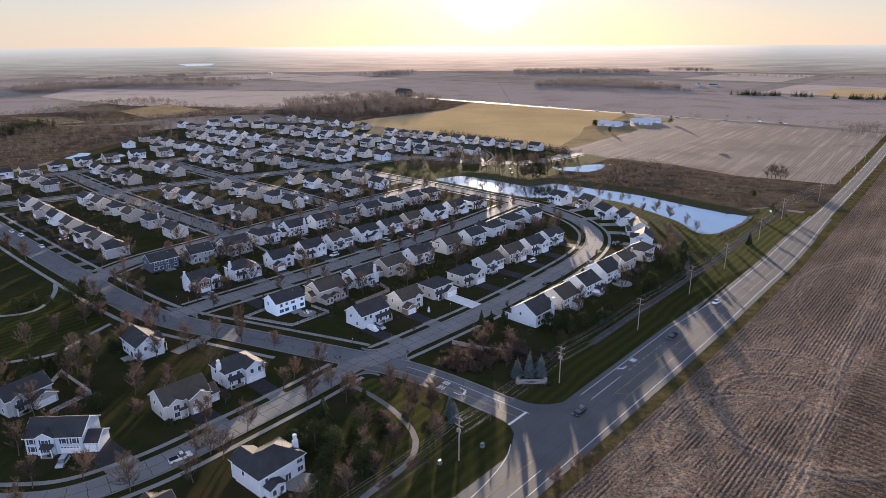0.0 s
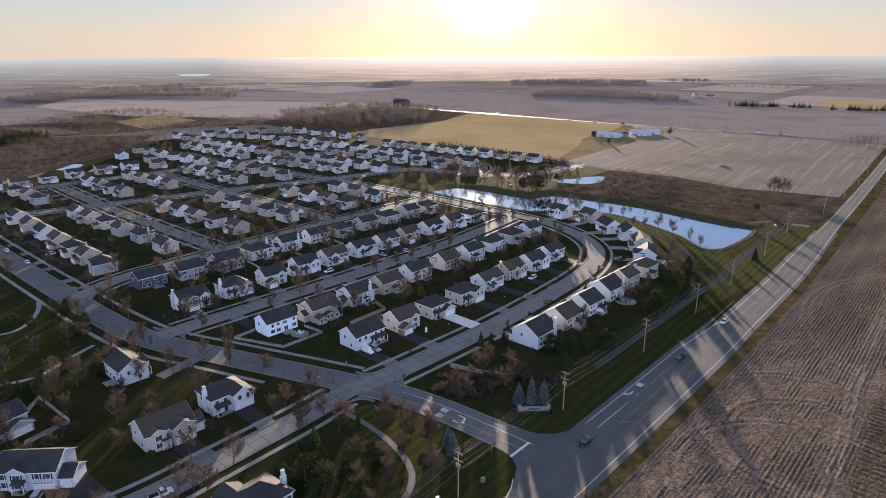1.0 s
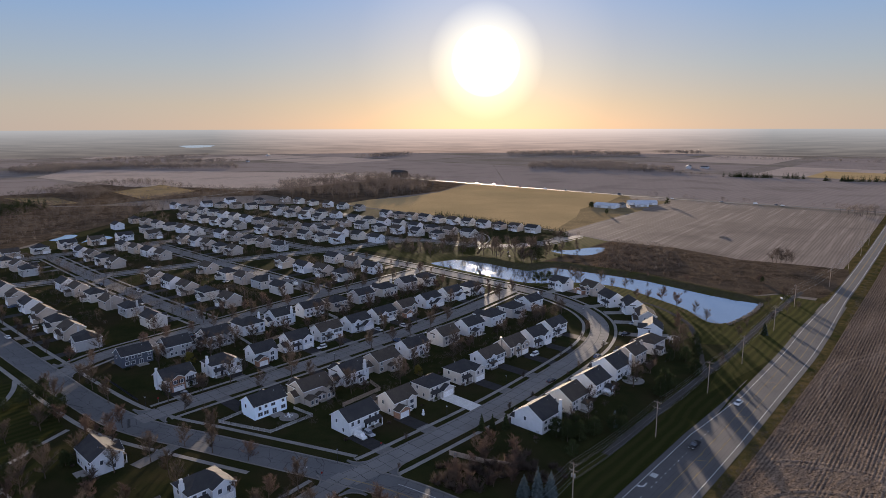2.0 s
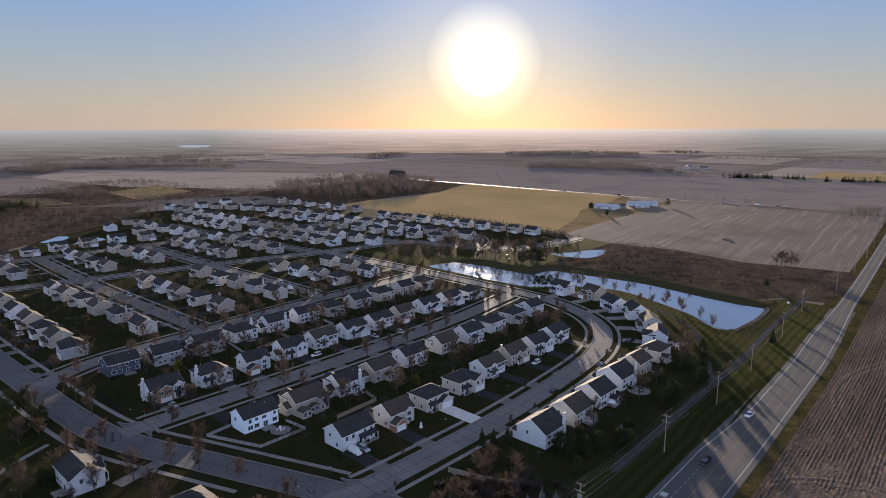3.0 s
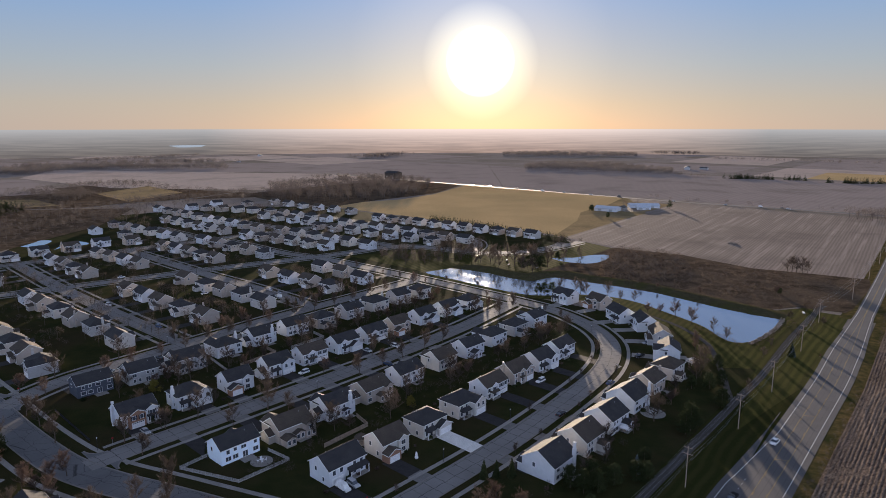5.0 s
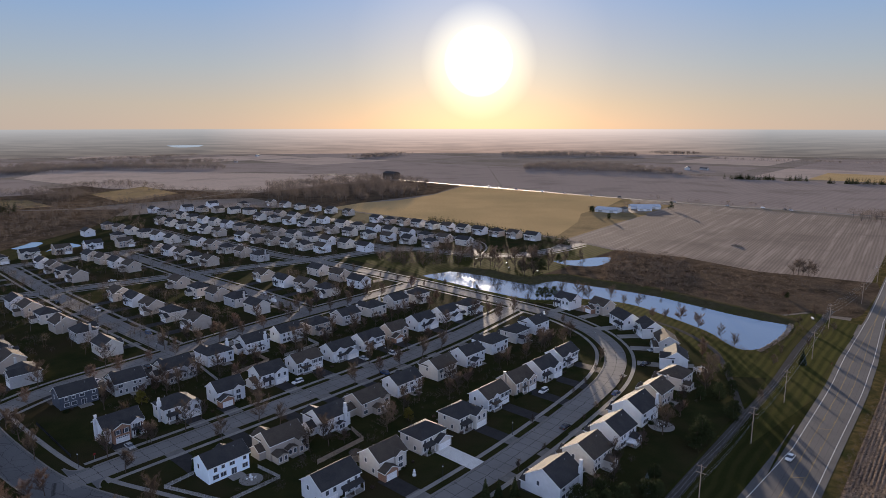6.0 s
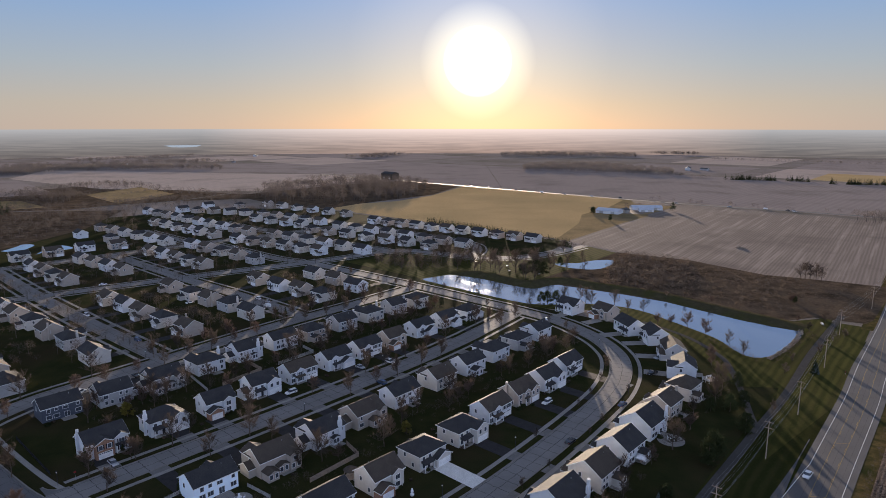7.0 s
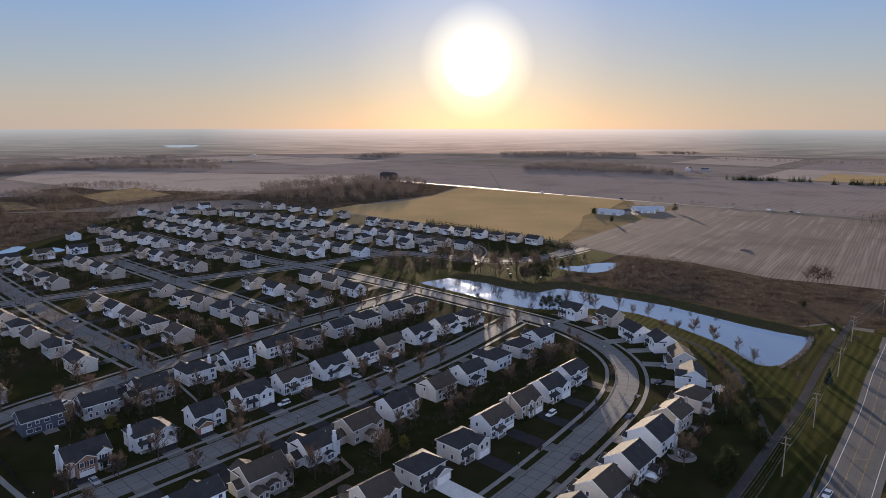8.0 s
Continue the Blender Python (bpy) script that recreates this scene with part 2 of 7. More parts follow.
M["far_b"] = rows_field("far_field_tan", (0.33, 0.272, 0.232), (0.38, 0.314, 0.266), (0.29, 0.24, 0.205), 9.0, radians(137), 0.1, 3.0, 0.0)
M["asphalt"] = pavement("asphalt_highway", (0.084, 0.08, 0.08), (0.106, 0.101, 0.1), 30.0, 3.6, 0.03, 0.1, 0.7, 0.12)
M["street"] = pavement("concrete_street", (0.178, 0.169, 0.16), (0.222, 0.212, 0.202), 4.6, 4.2, 0.09, 0.5, 0.82, 0.04)
M["collector"] = pavement("asphalt_street", (0.116, 0.114, 0.115), (0.148, 0.145, 0.145), 40.0, 5.0, 0.05, 0.6, 0.72, 0.12)
M["walk"] = plain("grey_walk", (0.15, 0.142, 0.134), (0.19, 0.18, 0.17), 0.4, 6.0, 0.85)
M["path"] = plain("asphalt_path", (0.062, 0.058, 0.055), (0.08, 0.075, 0.07), 0.4, 6.0, 0.9, spec=0.0)
M["concrete"] = plain("concrete_walk", (0.24, 0.226, 0.208), (0.3, 0.282, 0.26), 0.4, 6.0, 0.8, c=(0.2, 0.187, 0.172), coarse=0.2)
M["driveway"] = plain("driveway_asphalt", (0.028, 0.027, 0.028), (0.042, 0.04, 0.04), 0.5, 6.0, 0.8)
M["new_concrete"] = plain("fresh_concrete", (0.62, 0.6, 0.56), (0.7, 0.68, 0.64), 0.5, 6.0, 0.7)
M["white_line"] = plain("road_white", (0.72, 0.72, 0.7), (0.55, 0.55, 0.53), 1.5, 9.0, 0.6)
M["yellow_line"] = plain("road_yellow", (0.42, 0.28, 0.085), (0.32, 0.22, 0.075), 1.5, 9.0, 0.7)
M["white_wall"] = siding("siding_white", (0.58, 0.6, 0.63), (0.53, 0.55, 0.575))
M["cream_wall"] = siding("siding_cream", (0.52, 0.492, 0.452), (0.465, 0.44, 0.405))
M["pale_blue_wall"] = siding("siding_pale_blue_white", (0.78, 0.88, 0.97), (0.74, 0.84, 0.93))
M["light_blue_wall"] = siding("siding_light_grey_blue", (0.47, 0.52, 0.59), (0.42, 0.47, 0.54))
M["grey_wall"] = siding("siding_grey", (0.38, 0.38, 0.382), (0.33, 0.33, 0.335))
M["tan_wall"] = siding("siding_tan", (0.37, 0.325, 0.285), (0.325, 0.285, 0.248))
M["blue_wall"] = siding("siding_slate_blue", (0.06, 0.075, 0.1), (0.05, 0.06, 0.085))
M["brick"] = plain("brick_face", (0.24, 0.13, 0.09), (0.32, 0.19, 0.13), 3.0, 12.0, 0.85)
M["roof_dark"] = shingle("shingle_charcoal", (0.035, 0.035, 0.038), (0.055, 0.053, 0.052))
M["roof_brown"] = shingle("shingle_brown", (0.065, 0.052, 0.042), (0.085, 0.07, 0.056))
M["roof_grey"] = shingle("shingle_grey", (0.075, 0.075, 0.075), (0.1, 0.1, 0.098))
M["trim"] = plain("white_trim", (0.78, 0.78, 0.78), (0.7, 0.7, 0.7), 0.8, 8.0, 0.5)
M["shutter"] = plain("black_shutter", (0.02, 0.022, 0.028), (0.03, 0.03, 0.035), 1.0, 8.0, 0.5)
M["metal_roof"] = plain("metal_roof", (0.5, 0.53, 0.58), (0.42, 0.45, 0.5), 0.2, 3.0, 0.4)
M["wood"] = plain("weathered_wood", (0.26, 0.2, 0.15), (0.36, 0.29, 0.23), 1.5, 14.0, 0.85)
M["bark"] = plain("bark", (0.075, 0.055, 0.042), (0.12, 0.09, 0.07), 2.0, 12.0, 0.95, distance=0.03)
M["twig"] = leafy("twigs", (0.066, 0.051, 0.041), (0.115, 0.091, 0.074), through_light=0.25)
M["twig_red"] = leafy("twigs_russet", (0.09, 0.062, 0.05), (0.145, 0.104, 0.085), through_light=0.25)
M["needle"] = leafy("needles_green", (0.026, 0.036, 0.014), (0.055, 0.063, 0.026), 0.9, 0.12)
M["needle_gold"] = leafy("needles_gold", (0.1, 0.09, 0.02), (0.17, 0.14, 0.035), 0.9, 0.2)
M["needle_blue"] = leafy("needles_blue", (0.062, 0.082, 0.08), (0.11, 0.135, 0.135), 0.85, 0.15)
# paler than the near thicket: distance haze painted into the twig colour
M["woods_far"] = leafy("woods_haze_paled", (0.13, 0.112, 0.103), (0.175, 0.152, 0.14), through_light=0.3)
M["kerb"] = plain("kerb_concrete", (0.19, 0.176, 0.158), (0.23, 0.212, 0.192), 0.4, 6.0, 0.85)
M["picket"] = plain("dull_white_fence", (0.42, 0.41, 0.4), (0.34, 0.33, 0.32), 1.5, 8.0, 0.8)
M["scrub"] = leafy("brown_scrub", (0.085, 0.064, 0.048), (0.145, 0.108, 0.078), through_light=0.3)
M["bank"] = plain("bank_grass", (0.05, 0.044, 0.024), (0.075, 0.063, 0.035), 0.3, 3.0, 0.95, c=(0.055, 0.055, 0.02), coarse=0.08, distance=0.1, spec=0.0)
M["thicket"] = leafy("thicket", (0.092, 0.077, 0.068), (0.15, 0.126, 0.111), through_light=0.32)
M["gravel"] = plain("shore_stone", (0.17, 0.135, 0.105), (0.25, 0.2, 0.155), 1.0, 4.0, 0.9)
M["grey_paint"] = plain("dull_grey_paint", (0.24, 0.25, 0.26), (0.19, 0.2, 0.21), 2.0, 12.0, 0.6)
M["stone_face"] = plain("pale_stone_face", (0.3, 0.28, 0.26), (0.2, 0.185, 0.17), 3.0, 12.0, 0.9)
M["rubber"] = plain("tyre_rubber", (0.015, 0.015, 0.016), (0.022, 0.022, 0.022), 2.0, 20.0, 0.8)
M["steel"] = plain("galvanised_steel", (0.4, 0.41, 0.42), (0.33, 0.34, 0.35), 2.0, 12.0, 0.45, 0.8)
for paint, colour in (("white", (0.78, 0.78, 0.77)), ("black", (0.02, 0.02, 0.022)), ("silver", (0.42, 0.43, 0.44)), ("blue", (0.04, 0.07, 0.14)), ("red", (0.25, 0.03, 0.025))):
    M["car_" + paint] = plain("car_paint_" + paint, colour, tuple(0.9 * x for x in colour), 0.8, 20.0, 0.25, 0.0, 0.02, spec=0.6)


def glassy(name, colour, rough):
    m, n, l, p = nodes_of(name)
    l.new(mixed(n, l, noise_at(n, l, 0.6), colour, tuple(1.6 * x for x in colour)), p.inputs["Base Color"])
    p.inputs["Roughness"].default_value, p.inputs["Specular IOR Level"].default_value = rough, 0.8
    return m


M["glass"] = glassy("window_glass", (0.045, 0.052, 0.064), 0.05)
wm, wmn, wml, wp = nodes_of("pond_water")
wp.inputs["Base Color"].default_value = (0.28, 0.37, 0.47, 1)
wp.inputs["Metallic"].default_value = 0.8
wp.inputs["Specular IOR Level"].default_value = 0.5
ruffle = wmn.new("ShaderNodeMapRange")
ruffle.inputs["From Min"].default_value, ruffle.inputs["From Max"].default_value = 0.42, 0.62
ruffle.inputs["To Min"].default_value, ruffle.inputs["To Max"].default_value = 0.05, 0.13
wml.new(noise_at(wmn, wml, 0.035, 4), ruffle.inputs["Value"])
wml.new(ruffle.outputs[0], wp.inputs["Roughness"])
wp.inputs["IOR"].default_value = 1.33
bump(wmn, wml, wp, noise_at(wmn, wml, 0.9, 3), 0.03, 0.03)
M["water"] = wm


# ---- mesh helpers ----
def mesh_of(name, bm, *mats):
    bmesh.ops.recalc_face_normals(bm, faces=bm.faces)
    me = bpy.data.meshes.new(name)
    bm.to_mesh(me)
    bm.free()
    for m in mats:
        me.materials.append(M[m])
    return me


def part(name, data, material, parent, label="", m=None):
    """Links a bmesh, or a mesh already made, as one mesh object under a thing or a part."""
    ob = new(name, data if isinstance(data, bpy.types.Mesh) else mesh_of(name, data, material))
    ob.parent = parent
    if m is not None:
        ob.matrix_basis = m
    if label:
        ob["label"] = label
    return ob


def thing(name, label, category, group="", m=None, kind=""):
    ob = tagged(new(name), label, category, group, kind)
    ob.empty_display_size = 0.5
    if m is not None:
        ob.matrix_basis = m
    return ob


def solid(bm, verts, faces):
    vs = [bm.verts.new(v) for v in verts]
    return [bm.faces.new([vs[i] for i in f]) for f in faces]


BOX = ((0, 3, 2, 1), (4, 5, 6, 7), (0, 1, 5, 4), (1, 2, 6, 5), (2, 3, 7, 6), (3, 0, 4, 7))


def box(bm, x0, x1, y0, y1, z0, z1):
    return solid(bm, [(x0, y0, z0), (x1, y0, z0), (x1, y1, z0), (x0, y1, z0), (x0, y0, z1), (x1, y0, z1), (x1, y1, z1), (x0, y1, z1)], BOX)


def tube(bm, a, b, ra, rb, sides=6):
    """A tapered round bar from a to b."""
    a, b = Vector(a), Vector(b)
    d = (b - a).normalized()
    s = d.orthogonal().normalized()
    q = d.cross(s)
    ring = [s * math.cos(2 * math.pi * k / sides) + q * math.sin(2 * math.pi * k / sides) for k in range(sides)]
    lo, hi = [bm.verts.new(a + r * ra) for r in ring], [bm.verts.new(b + r * rb) for r in ring]
    for k in range(sides):
        bm.faces.new((lo[k], lo[(k + 1) % sides], hi[(k + 1) % sides], hi[k]))
    bm.faces.new(hi)
    bm.faces.new(lo[::-1])


def smooth_line(points, step=4.0):
    """A Catmull-Rom line through plan points, as world points on the ground."""
    p = [at(*q).to_2d() for q in points]
    p = [2 * p[0] - p[1]] + p + [2 * p[-1] - p[-2]]
    out = []
    for i in range(1, len(p) - 2):
        n = max(1, int((p[i + 1] - p[i]).length / step))
        for k in range(n):
            t = k / n
            out.append(0.5 * (2 * p[i] + (p[i + 1] - p[i - 1]) * t + (2 * p[i - 1] - 5 * p[i] + 4 * p[i + 1] - p[i + 2]) * t * t + (3 * p[i] - p[i - 1] - 3 * p[i + 1] + p[i + 2]) * t ** 3))
    out.append(p[-2])
    return out


def offset_line(line, d):
    """The line moved d metres to its left."""
    out = []
    for i, q in enumerate(line):
        w = (line[min(i + 1, len(line) - 1)] - line[max(i - 1, 0)]).normalized()
        out.append(q + Vector((-w.y, w.x)) * d)
    return out


def ribbon(bm, line, width, z, thick=0.0, side=0.0):
    """A strip along a line with its own coordinates in metres; thick: depth of its edges."""
    uv = bm.loops.layers.uv.verify()
    widths = width if callable(width) else (lambda s: width)
    left, right, s, marks = [], [], 0.0, []
    a, b = offset_line(line, 0.5 + 0.0), offset_line(line, -0.5)
    for i, q in enumerate(line):
        w = a[i] - b[i]
        h = widths(s) / 2
        left.append(bm.verts.new((*(q + w * (side + h)), z)))
        right.append(bm.verts.new((*(q + w * (side - h)), z)))
        marks.append((s, h))
        if i + 1 < len(line):
            s += (line[i + 1] - q).length
    for i in range(len(line) - 1):
        f = bm.faces.new((right[i], right[i + 1], left[i + 1], left[i]))
        (s0, h0), (s1, h1) = marks[i], marks[i + 1]
        for loop, c in zip(f.loops, ((s0, -h0), (s1, -h1), (s1, h1), (s0, h0))):
            loop[uv].uv = c
    if thick:
        for row, flip in ((left, 1), (right, 0)):
            low = [bm.verts.new((v.co.x, v.co.y, z - thick)) for v in row]
            for i in range(len(row) - 1):
                q = (row[i], row[i + 1], low[i + 1], low[i])
                bm.faces.new(q if flip else q[::-1])
    return bm


def strip(name, label, category, line, width, z, mat, thick=0.0, side=0.0, parent=None, kind="structure"):
    me = bpy.data.meshes.new(name)
    bm = bmesh.new()
    ribbon(bm, line, width, z, thick, side)
    bm.to_mesh(me)
    bm.free()
    me.materials.append(M[mat])
    ob = new(name, me)
    if parent:
        ob.parent = parent
        if label:
            ob["label"] = label
        return ob
    return tagged(ob, label, category, kind=kind)


SHEETS = []


def sheet(name, label, corners, z, mat, category="field", world=False, step=0.0):
    """A flat patch of ground from plan corners."""
    bm = bmesh.new()
    pts = [Vector((*q, 0)) if world else at(*q) for q in corners]
    SHEETS.append(name)
    z += 0.0004 * len(SHEETS)
    bm.faces.new([bm.verts.new((p.x, p.y, z)) for p in pts])
    bmesh.ops.triangulate(bm, faces=bm.faces)
    for f in bm.faces:
        if f.normal.z < 0:
            f.normal_flip()
    me = bpy.data.meshes.new(name)
    bm.to_mesh(me)
    bm.free()
    me.materials.append(M[mat])
    return tagged(new(name, me), label, category, kind="structure")


# ---- the land ----
bm = bmesh.new()
bmesh.ops.create_circle(bm, cap_ends=True, segments=96, radius=4850)
me = bpy.data.meshes.new("ground")
bm.to_mesh(me)
bm.free()
me.materials.append(M["ground"])
tagged(new("ground", me), "wide flat farmland of brown dormant grass", "ground", kind="structure").location.z = -0.05

# the last two kilometres are a plain glowing apron with evening haze painted in, its gentle rise set to the horizon as
# the camera sees it
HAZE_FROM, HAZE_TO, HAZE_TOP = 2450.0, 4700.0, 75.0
hz, hn, hl, hp = nodes_of("painted_haze")
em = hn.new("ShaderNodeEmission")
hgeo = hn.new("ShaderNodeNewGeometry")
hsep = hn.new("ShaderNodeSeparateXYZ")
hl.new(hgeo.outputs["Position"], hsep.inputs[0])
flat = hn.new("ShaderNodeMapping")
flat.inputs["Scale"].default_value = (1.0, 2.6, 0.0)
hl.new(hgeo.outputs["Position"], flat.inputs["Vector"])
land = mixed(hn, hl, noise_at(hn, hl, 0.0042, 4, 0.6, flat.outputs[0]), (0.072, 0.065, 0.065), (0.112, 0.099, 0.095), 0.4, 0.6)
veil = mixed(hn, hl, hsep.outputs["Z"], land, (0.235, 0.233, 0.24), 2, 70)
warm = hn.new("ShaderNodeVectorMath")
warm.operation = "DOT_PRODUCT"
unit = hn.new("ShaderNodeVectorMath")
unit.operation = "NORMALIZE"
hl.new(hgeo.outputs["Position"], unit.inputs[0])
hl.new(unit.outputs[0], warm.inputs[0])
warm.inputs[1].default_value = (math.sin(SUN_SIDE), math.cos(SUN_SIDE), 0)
# sun glow painted in: brighter and warmer colour towards the sun's side
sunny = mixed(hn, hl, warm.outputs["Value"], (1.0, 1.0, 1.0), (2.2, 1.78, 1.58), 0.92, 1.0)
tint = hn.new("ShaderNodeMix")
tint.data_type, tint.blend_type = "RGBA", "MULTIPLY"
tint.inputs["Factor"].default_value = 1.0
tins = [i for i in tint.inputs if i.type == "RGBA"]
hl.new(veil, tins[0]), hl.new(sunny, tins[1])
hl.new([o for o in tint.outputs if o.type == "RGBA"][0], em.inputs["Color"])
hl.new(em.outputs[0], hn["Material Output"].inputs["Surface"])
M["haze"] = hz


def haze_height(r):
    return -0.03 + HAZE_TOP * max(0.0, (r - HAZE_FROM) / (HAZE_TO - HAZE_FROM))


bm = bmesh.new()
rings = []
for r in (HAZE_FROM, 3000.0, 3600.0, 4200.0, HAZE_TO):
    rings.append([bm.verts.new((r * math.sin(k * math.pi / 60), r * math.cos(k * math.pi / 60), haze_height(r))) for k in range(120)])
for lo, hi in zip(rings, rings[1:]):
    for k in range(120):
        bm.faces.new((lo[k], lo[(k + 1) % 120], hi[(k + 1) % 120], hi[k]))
tagged(new("backdrop", mesh_of("backdrop", bm, "haze")), "glowing backdrop of far farmland with painted haze", "distance", kind="structure")

sheet("lawn", "dark green and brown lawns of the subdivision", [(-40, 85), (70, 76), (380, 86), (330, 118), (325, 235), (330, 318), (420, 300), (505, 318), (500, 480), (500, 640), (430, 730), (250, 760), (160, 600), (100, 560), (-40, 470)], -0.02, "lawn", "lawn")


# ---- fields, ponds and verges ----
sheet("field_gold", "golden green winter wheat field", [(513, 330), (507, 535), (505, 640), (545, 655), (612, 636), (690, 648), (826, 705), (826, 430), (700, 395), (600, 360)], -0.03, "gold")
sheet("field_stubble_far", "pale harvested corn field in drilled rows", [(508, 322), (495, 268), (498, 225), (484, 162), (493, 127), (499, 98), (566, 102), (725, 118), (820, 127), (824, 420), (700, 338), (640, 335)], -0.03, "stubble_far")
sheet("field_beyond_road", "brown ploughed field beyond the far road", [(842, -600), (842, 640), (1260, 1000), (1300, 420), (1290, -600)], -0.03, "far_a")
sheet("field_north", "bare brown field north of the woods", [(842, 644), (842, 1100), (560, 1500), (800, 1560), (1250, 1300), (1256, 1000)], -0.03, "far_a")
sheet("field_west", "tan harvested field beyond the hedge", [(420, 1080), (560, 880), (836, 900), (836, 1060), (500, 1600), (380, 1400)], -0.03, "far_b")
sheet("field_gold_west", "small golden field between hedges", [(372, 1010), (474, 1073), (462, 930), (362, 872)], -0.03, "olive_field")
sheet("field_gold_far_west", "small golden hay meadow", [(240, 1040), (290, 990), (290, 895), (250, 900)], -0.03, "olive_field")
sheet("field_plough_west", "grey brown ploughed field", [(120, 1100), (350, 1050), (380, 1350), (200, 1450)], -0.03, "far_a")
k = 0
for u0, v0, du, dv, mat in ((1300, -520, 330, 380, "far_b"), (1335, 40, 200, 300, "gold"), (1340, 230, 300, 210, "far_b"), (1380, 480, 240, 300, "far_a"), (1660, -300, 420, 420, "far_a"), (1640, 160, 480, 300, "far_a"), (1700, 500, 420, 260, "far_b"), (1000, 1330, 260, 300, "far_b"), (1290, 1300, 300, 420, "far_a"), (900, 1640, 320, 260, "far_b"), (1250, 1560, 360, 300, "far_a"), (420, 1730, 420, 260, "far_a"), (300, 1800, 110, 300, "far_b"), (700, 2000, 420, 180, "far_b"), (150, 1480, 200, 280, "far_a"), (-200, 1150, 260, 500, "far_a"), (-420, 1200, 200, 600, "far_a"), (-100, 1800, 330, 330, "far_b"), (1860, 800, 300, 400, "far_a"), (1000, 2020, 300, 120, "far_a"), (900, -900, 360, 260, "far_b"), (150, 2150, 420, 120, "far_a")):
    k += 1
    sheet("field_distant_%d" % k, "distant harvested field", [(u0, v0), (u0 + du, v0 + 0.06 * du), (u0 + du, v0 + dv), (u0, v0 + dv - 0.05 * du)], -0.022 - 0.0008 * k, mat)
sheet("field_margin", "dry olive grass between the fields", [(508, 322), (513, 330), (600, 360), (700, 395), (826, 430), (824, 420), (700, 338), (640, 335)], -0.036, "olive_field", "grass")
# brown sheet laid to darken the ground between the trees
sheet("woods_floor", "dark brown floor of the bare wood", [(512, 640), (560, 650), (700, 655), (825, 712), (825, 850), (700, 870), (505, 850), (492, 745), (497, 650)], -0.018, "brush", "ground")
sheet("farm_grass", "olive tan grass round the barns", [(660, 396), (700, 402), (790, 400), (800, 350), (730, 345), (640, 345), (560, 345), (510, 325), (505, 332), (600, 365)], -0.016, "olive_field", "lawn")
sheet("scrubland_west", "brown scrubland between the marsh and the far fields", [(60, 900), (250, 884), (300, 850), (420, 846), (497, 800), (530, 850), (500, 930), (470, 1110), (430, 1150), (300, 1130), (160, 1080)], -0.046, "brush", "ground")
sheet("wetland", "brown reedy marsh beyond the houses", [(60, 570), (150, 600), (262, 690), (340, 800), (250, 880), (40, 900), (-60, 700)], -0.03, "brush", "marsh")
sheet("brush_ground", "brown brushy ground and dry grass beside the pond", [(492, 268), (430, 264), (372, 262), (380, 205), (382, 150), (386, 124), (403, 114), (405, 104), (408, 92.5), (418, 91), (482, 93), (502, 97.5), (496, 127), (487, 162), (500, 215)], -0.006, "brush", "ground")
sheet("pond_grass", "olive grass round the pond", [(286, 114), (296, 100), (420, 107), (402, 112), (386, 122), (387, 190), (383, 236), (366, 258), (360, 290), (356, 318), (331, 326), (322, 300), (321, 240), (326, 222), (338, 205), (340, 180), (322, 148), (305, 130)], -0.02, "verge", "lawn")
sheet("park_grass", "mown green park lawn behind the pond", [(330, 318), (355, 312), (362, 290), (362, 262), (385, 250), (420, 240), (490, 268), (500, 300), (425, 312), (404, 345), (396, 372), (330, 395)], -0.014, "verge", "lawn")

# park lawn uses the shaded grass tone, its shade painted in
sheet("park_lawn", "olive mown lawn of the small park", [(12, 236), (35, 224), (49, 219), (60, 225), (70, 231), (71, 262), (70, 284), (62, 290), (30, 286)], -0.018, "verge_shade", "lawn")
# corner split into sunlit and shaded grass tones, the light painted into the colours
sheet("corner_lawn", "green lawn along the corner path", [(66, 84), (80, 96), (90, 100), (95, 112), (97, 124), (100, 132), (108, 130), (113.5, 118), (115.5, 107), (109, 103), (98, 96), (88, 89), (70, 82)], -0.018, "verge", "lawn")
sheet("corner_verge", "mown grass in painted shade at the highway corner", [(70, 82), (88, 89), (98, 96), (109, 103), (115.5, 107), (117.5, 92), (116.5, 85), (104, 77), (70, 75)], -0.018, "verge_shade", "lawn")


def pond(name, label, corners, z=-0.004):
    """Water with a sloping bank round it."""
    pts = smooth_line(corners + corners[:1], 3.0)[:-1]
    mid = sum(pts, Vector((0, 0))) / len(pts)
    bm = bmesh.new()
    bm.faces.new([bm.verts.new((*p, z)) for p in pts])
    bmesh.ops.triangulate(bm, faces=bm.faces)
    for f in bm.faces:
        if f.normal.z < 0:
            f.normal_flip()
    me = bpy.data.meshes.new(name)
    bm.to_mesh(me)
    bm.free()
    me.materials.append(M["water"])
    tagged(new(name, me), label, "pond", kind="structure")
    return pts, mid


POND = [(332, 322), (342, 319), (349, 315), (355, 291), (354, 268), (357, 252), (369, 249), (378, 243), (378, 226), (382, 194), (377, 161), (373, 136), (376, 116), (363, 111), (342, 112), (328, 114), (322, 119), (325, 126), (337, 140), (348, 164), (355, 182), (355, 198), (346, 216), (333, 226), (327, 238), (326, 262), (327, 291), (328, 314)]
shore, _ = pond("water_pond", "still pond mirroring the evening sky", POND)


